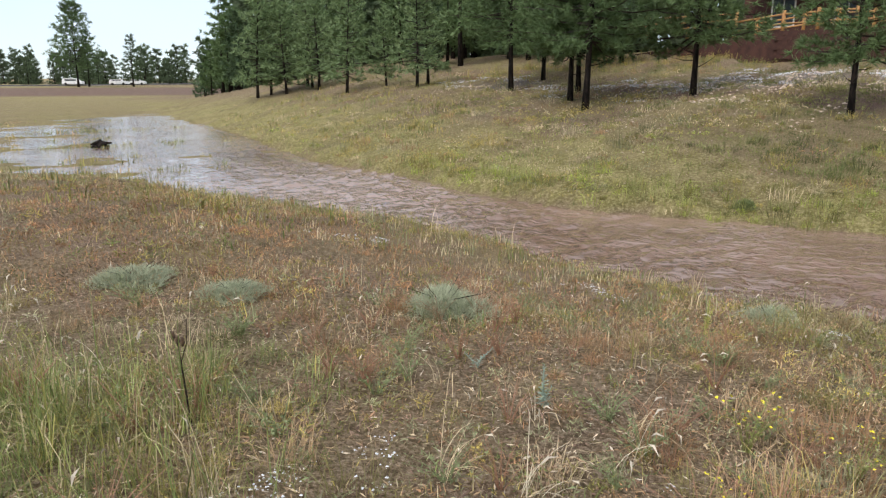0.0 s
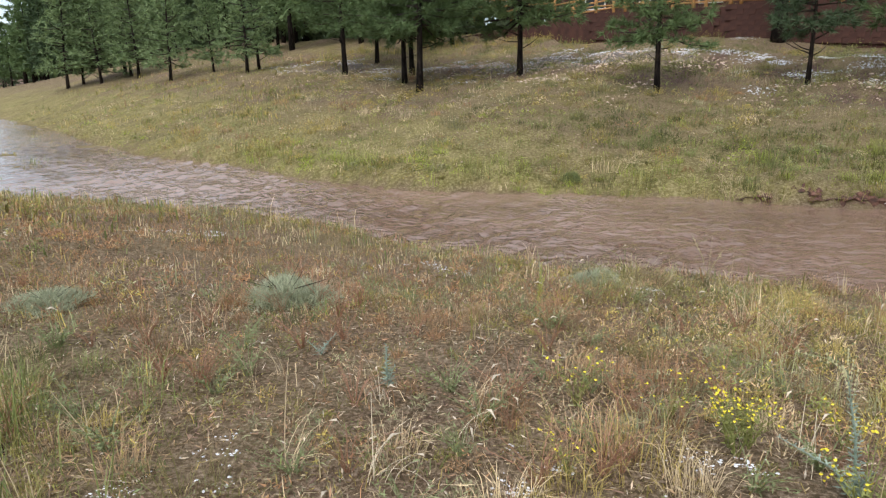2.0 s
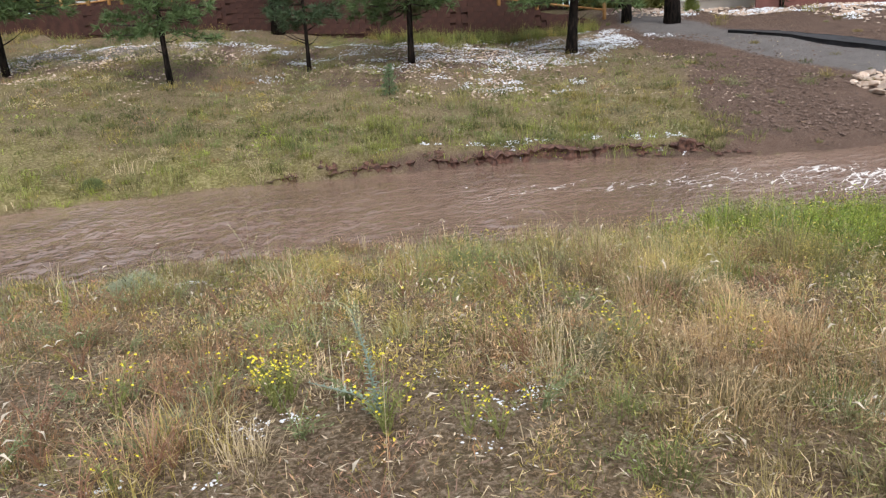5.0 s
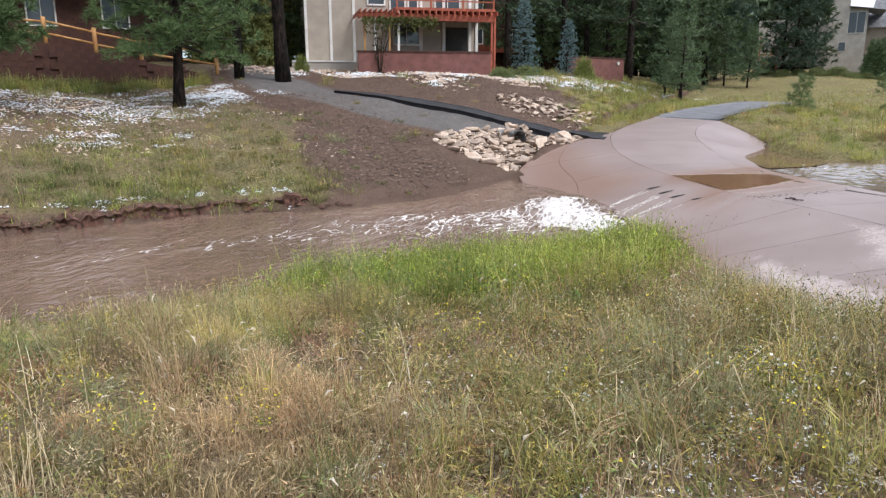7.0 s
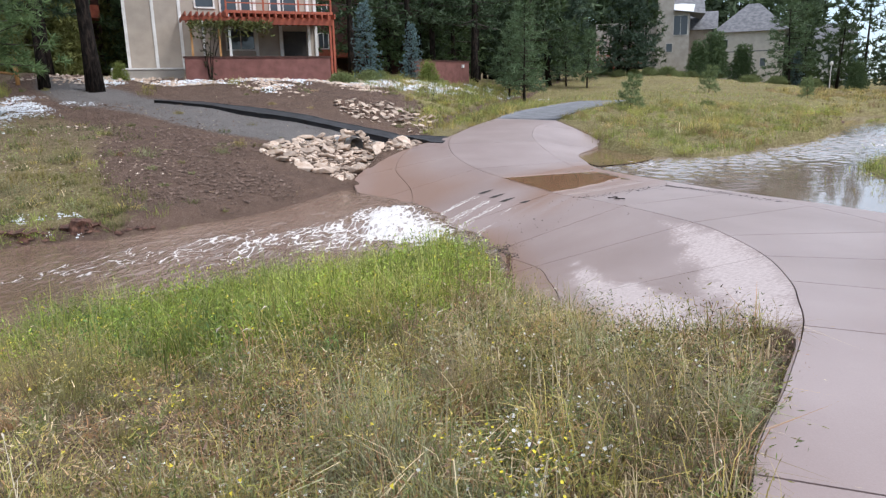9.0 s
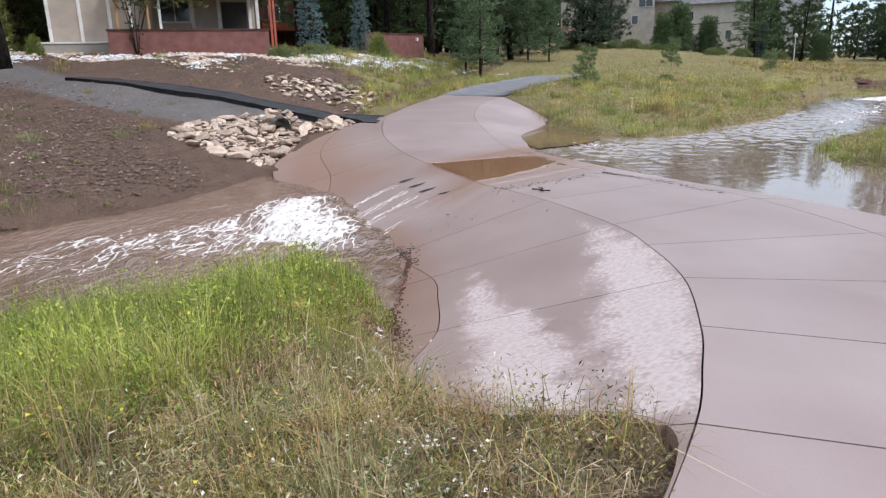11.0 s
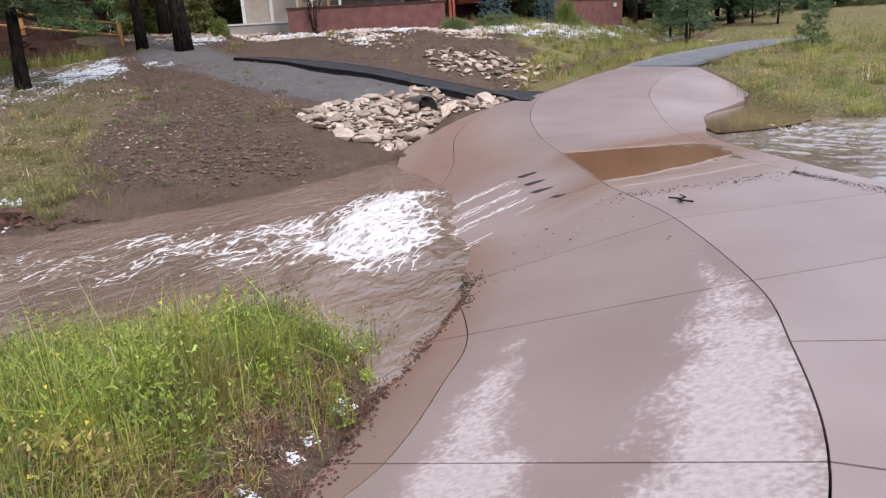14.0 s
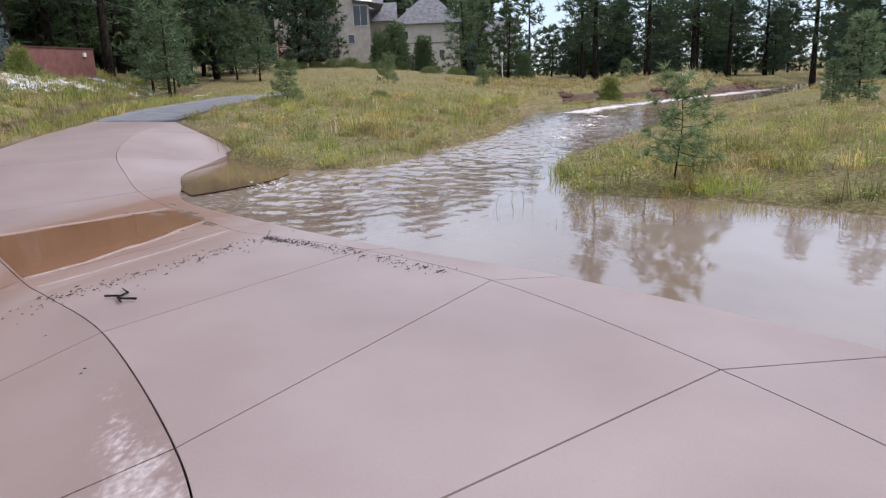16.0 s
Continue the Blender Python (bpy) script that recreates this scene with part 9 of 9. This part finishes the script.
def weed_stand(name, label, kinds, spots, seed):
    """Many small weeds of a kind, joined."""
    r = random.Random(seed)
    out = Soup()
    for x, y, s in spots:
        k = kinds[r.randrange(len(kinds))]
        a, z = r.uniform(0, 6.28), H(x, y)
        c, n = math.cos(a) * s, math.sin(a) * s
        o = len(out.v)
        out.v.extend([(vx * c - vy * n + x, vx * n + vy * c + y, vz * s + z) for vx, vy, vz in k.v])
        out.f.extend([tuple(i + o for i in f) for f in k.f])
        out.c.extend(k.c)
    return tagged(new(name, out.mesh(name, M_LEAF)), label, "plants", kind="stuff")


YELLOW = [forb(60 + k, 0.25, 10, 0.026, (0.24, 0.26, 0.08), (0.84, 0.72, 0.07), 0.0075, 2, 0.16) for k in range(3)]
GREENW = [forb(70 + k, 0.2, 12, 0.03, (0.22, 0.26, 0.12)) for k in range(3)]
RUSTW = [forb(75 + k, 0.26, 13, 0.016, (0.36, 0.2, 0.125)) for k in range(2)]
ASTER = [forb(85, 0.2, 8, 0.03, (0.2, 0.25, 0.12), (0.75, 0.73, 0.7), 0.009, 3)]
g = random.Random(12)
spots = []
for cx, cy, rad, n in [(-2.7, 2.75, 0.45, 5), (1.69, 3.0, 0.14, 16), (1.55, 3.05, 0.3, 5), (1.19, 3.2, 0.25, 5), (0.88, 2.67, 0.15, 5), (1.61, 2.24, 0.2, 8), (3.05, 2.68, 0.35, 6), (3.11, 2.44, 0.3, 6), (2.13, 2.09, 0.3, 9), (2.5, 3.2, 0.6, 4), (0.2, 3.4, 0.8, 3), (5.0, -1.05, 0.16, 10), (5.1, -0.75, 0.2, 7), (4.5, -0.93, 0.16, 7), (3.66, 1.57, 0.15, 6), (3.64, 2.24, 0.2, 6), (4.6, 2.6, 0.7, 3), (5.8, 1.2, 0.5, 3), (7.6, 5.2, 0.9, 4), (9.4, 0.2, 0.5, 4), (8.6, 2.2, 1.2, 6), (6.6, 7.6, 0.9, 3), (7.0, 3.0, 0.9, 5)]:
    for i in range(max(1, n // 4)):
        spots.append((g.gauss(cx, rad * 0.6), g.gauss(cy, rad * 0.6), g.uniform(0.8, 1.25)))
weed_stand("yellow_flowers", "weeds with small yellow flowers scattered through the meadow grass", YELLOW, spots, 61)


def weed_spots(n):
    out = []
    for i in range(n):
        x = g.uniform(-4, 8.5)
        out.append((x, g.uniform(1.7, 7.0) - max(0, x - 4) * 0.55, g.uniform(0.6, 1.3)))
    return out


weed_stand("green_weeds", "small leafy green weeds among the dry grass", GREENW, weed_spots(90), 62)
weed_stand("rusty_weeds", "small rust-brown seeding weeds among the dry grass", RUSTW, weed_spots(110), 63)
weed_stand("white_flowers", "low weeds with tiny white flowers beside the path", ASTER, [(5.0, -0.9, 1), (5.3, -1.1, 1.1), (5.7, -1.3, 0.9), (5.5, -0.7, 1), (6.0, -1.2, 1), (4.8, 0.1, 1), (6.4, -1.0, 0.9), (7.2, -1.3, 0.9), (6.9, -1.6, 1), (4.4, -0.9, 1), (8.1, -0.9, 0.8)], 64)


def tall_weed(x, y, s):
    """A straggly dry weed whose every stalk is a part."""
    r = random.Random(int(x * 100 + y * 10))
    t = empty("tall_weed", pose(x, y, H(x, y)), "tall straggly dry weed with thin branching stalks", "plant", "tall weeds")
    for i in range(5):
        so = Soup()
        forb_stem(r, so, so, so, 0.62, 0.03, (0.4, 0.36, 0.2), None, 0, 0, 0.35)
        part("stalk", so.mesh("stalk", M_LEAF), t, "", Matrix.Scale(s, 4))


for x, y, s in [(4.2, 3.4, 0.9), (4.6, 3.0, 0.8), (5.4, 1.6, 0.9), (3.9, 8.6, 1.0), (2.2, 6.4, 0.9), (5.2, 2.5, 1.0), (7.5, -1.0, 0.7), (7.1, -1.4, 0.6), (6.5, -1.5, 0.5), (7.0, 5.4, 1.0), (8.99, 13.3, 1.5), (3.1, 3.9, 0.6)]:
    tall_weed(x, y, s)


def thistle(x, y, s, arms, label, tone=(0.29, 0.36, 0.29), crowned=False):
    """Spiny thistle: arching stems with rows of narrow jagged leaves."""
    r = random.Random(int(x * 100))
    t = empty("thistle", pose(x, y, H(x, y), 0, 0, 0), label, "plant", "thistles")
    for dx, dy, h in arms:
        so = Soup()
        pts = [Vector((0, 0, 0)), Vector((dx * 0.3, dy * 0.3, h * 0.5)), Vector((dx, dy, h))]
        so.tube(pts, [0.006, 0.005, 0.002], 5, tone, False)
        n = int(90 * h / 0.4)
        for j in range(n):
            q = (j + 1) / n
            p = pts[0].lerp(pts[1], q * 2) if q < 0.5 else pts[1].lerp(pts[2], q * 2 - 1)
            a = j * 2.4
            w = Vector((math.cos(a), math.sin(a), r.uniform(0.0, 0.9))).normalized()
            ll = (0.045 * (1.1 - q) + 0.016) * r.uniform(0.7, 1.2)
            side = w.cross(Vector((0, 0, 1))).normalized()
            k = r.uniform(0.7, 1.3)
            jag = [p + w * ll * u + side * ll * o for u, o in ((0, 0), (0.25, 0.16), (0.4, 0.05), (0.6, 0.15), (0.7, 0.03), (1.0, 0), (0.7, -0.03), (0.6, -0.15), (0.4, -0.05), (0.25, -0.16))]
            so.add([tuple(c) for c in jag], [tuple(range(10))], tuple(c * k for c in tone))
        if crowned and h > 0.4:
            for j in range(7):
                o = pts[1].lerp(pts[2], r.uniform(0.5, 1))
                e = o + Vector((r.gauss(-0.06, 0.07), r.gauss(0, 0.05), r.uniform(0.06, 0.16)))
                so.tube([o, o.lerp(e, 0.5) + Vector((0.01, 0, 0.02)), e], [0.002, 0.0015, 0.001], 3, (0.4, 0.42, 0.24), False)
                for i in range(5):
                    c = o.lerp(e, 0.4 + 0.15 * i)
                    so.add([tuple(c), tuple(c + Vector((0.006, 0.002, 0.008))), tuple(c + Vector((0, 0.004, 0.016))), tuple(c + Vector((-0.006, 0, 0.008)))], [(0, 1, 2, 3)], (0.55, 0.52, 0.3))
        ob = part("stem", so.mesh("stem", M_LEAF), t)
        ob.matrix_local = Matrix.Scale(s, 4)


thistle(1.95, 2.55, 1.0, [(-0.05, 0.1, 0.56), (-0.33, 0.08, 0.27), (0.03, -0.05, 0.16)], "blue-green spiny thistle with arching stems", crowned=True)
thistle(-0.12, 3.75, 1.0, [(0.0, 0.03, 0.26), (0.05, 0.02, 0.13)], "small blue-green thistle standing in dry grass")
thistle(-0.6, 4.4, 0.8, [(0.14, 0.03, 0.2), (-0.1, 0.0, 0.15)], "small grey-green thistle rosette")
thistle(1.2, 6.1, 1.0, [(0.02, 0.0, 0.42), (0.06, 0.03, 0.3)], "pale yellow-green mullein stalk by the bare ground", (0.42, 0.42, 0.12))
M_SEED = material("brown_seed_head", [(0.05, 0.03, 0.018), (0.13, 0.08, 0.045)], 60, 0.9, 0.3, 200)
dead = empty("dead_weed", pose(-1.9, 3.0, H(-1.9, 3.0)), "dark dead weed stalk with dried seed heads", "plant")
ds = Soup()
ds.tube([(0, 0, -0.05), (-0.02, 0.0, 0.25), (-0.05, 0.02, 0.46)], [0.006, 0.005, 0.003], 5)
ds.tube([(-0.035, 0.01, 0.36), (0.0, 0.02, 0.47), (0.01, 0.02, 0.6)], [0.003, 0.002, 0.002], 4)
part("stalk", ds.mesh("stalk", M_BARK), dead)
for hx, hy, hz in [(-0.05, 0.02, 0.47), (-0.075, 0.02, 0.49), (-0.03, 0.03, 0.46)]:
    ds = Soup()
    ds.tube([(hx, hy, hz - 0.02), (hx, hy, hz), (hx, hy, hz + 0.03)], [0.004, 0.012, 0.009], 7)
    part("seed_head", ds.mesh("seed_head", M_SEED), dead)

# ---- drift: log in the flood, twigs and debris on the concrete ----
drift = empty("driftwood", pose(-21.2, 28.3, CREEK_Z, 0, 0, 30) @ Matrix.Scale(0.65, 4), "dark tangle of driftwood stranded in the flood water", "driftwood")
for k in range(6):
    r = random.Random(k)
    ds = Soup()
    a = r.uniform(0, 6.28)
    ds.tube([(math.cos(a) * -0.7, math.sin(a) * -0.5, -0.05), (0, 0, 0.25 + 0.1 * k / 3), (math.cos(a) * 0.8, math.sin(a) * 0.6, 0.02 + 0.3 * r.random())], [0.1, 0.16, 0.05], 7)
    part("branch", ds.mesh("branch", M_BARK, True), drift)
twig = empty("twig", Matrix.Identity(4), "small dark forked twig lying on the concrete", "twig")
for pts in ([(16.05, -2.05), (16.25, -1.98), (16.4, -2.04), (16.6, -1.95)], [(16.3, -2.0), (16.36, -1.85)], [(16.2, -2.0), (16.12, -2.16)]):
    ds = Soup()
    ds.tube([(x, y, float(slab_plan(np.array([x]), np.array([y]))[0]) + 0.02) for x, y in pts], [0.009, 0.012, 0.01, 0.005][: len(pts)], 5)
    part("branch", ds.mesh("branch", M_BARK), twig)
g = np.random.default_rng(77)
deb = Soup()
for i in range(1100):
    q = g.random()
    k = i % 5
    if k in (0, 4):  # drift line along the pool edge
        c = catmull(np.array([(18.6, -3.25), (17.6, -4.0), (16.4, -4.75), (15.4, -5.5), (14.0, -6.3)]), q**1.5 * 2.3) + g.normal(0, 0.07, 2) * (0.5 + q)
    elif k == 1:  # line across the path
        c = np.array((16.4, -1.2)) * (1 - q) + np.array((18.7, -3.4)) * q + g.normal(0, 0.14, 2)
    elif k == 2:  # on the apron
        c = np.array((15.6, -0.3)) + g.normal(0, 1.0, 2) if i % 20 < 5 else np.array((14.4, 0.1)) + g.normal(0, 0.14, 2)
    else:  # washed grit along the toe joint
        c = np.array((13.75, -0.25)) * (1 - q) + np.array((14.8, 0.3)) * q + g.normal(0, 0.05, 2)
    z = float(slab_plan(np.array([c[0]]), np.array([c[1]]))[0])
    if z > 8 or z < CREEK_Z:
        continue
    a, s = (g.normal(-0.75, 0.35) if k in (0, 1, 4) else g.uniform(0, 3.14)), g.uniform(0.005, 0.022) * (3 if g.random() < 0.1 else 1)
    d, n = np.array((math.cos(a), math.sin(a))), np.array((-math.sin(a), math.cos(a)))
    w = s * 0.28
    deb.add([(*(c - d * s), z + 0.004), (*(c + n * w), z + 0.004), (*(c + d * s), z + 0.004), (*(c - n * w), z + 0.004), (*c, z + 0.012)], [(0, 1, 4), (1, 2, 4), (2, 3, 4), (3, 0, 4)])
GRIT_LINE = np.array([(9.9, -0.62), (10.6, -0.52), (11.2, -0.4), (11.7, -0.28), (12.2, -0.21), (12.7, -0.2), (13.4, -0.16), (14.0, -0.1)])
grit = Soup()
for i in range(2600):
    # a strip of mud and gravel left along the waterline of the apron
    q = 7 * g.random() ** 1.3
    c = catmull(GRIT_LINE, q) + g.normal(0, 1, 2) * float(np.interp(q, [0, 3, 5, 7], [0.12, 0.07, 0.04, 0.02]))
    z = float(slab_plan(np.array([c[0]]), np.array([c[1]]))[0])
    z = max(z if z < 8 else H(c[0], c[1]), CREEK_Z - 0.005)
    r0 = g.uniform(0.005, 0.02)
    ring = [(c[0] + r0 * math.cos(u + i) * g.uniform(0.7, 1.3), c[1] + r0 * math.sin(u + i) * g.uniform(0.7, 1.3), z - 0.002) for u in (0, 1.57, 3.14, 4.71)]
    grit.add(ring + [(c[0], c[1], z + r0 * 0.8)], [(0, 1, 4), (1, 2, 4), (2, 3, 4), (3, 0, 4)])
tagged(new("gravel", grit.mesh("gravel", M_CUT)), "dark wet gravel and mud stranded along the apron's waterline", "gravel", kind="stuff")
tagged(new("debris", deb.mesh("debris", M_DARK)), "dark leaf and bark debris washed onto the concrete", "debris", kind="stuff")
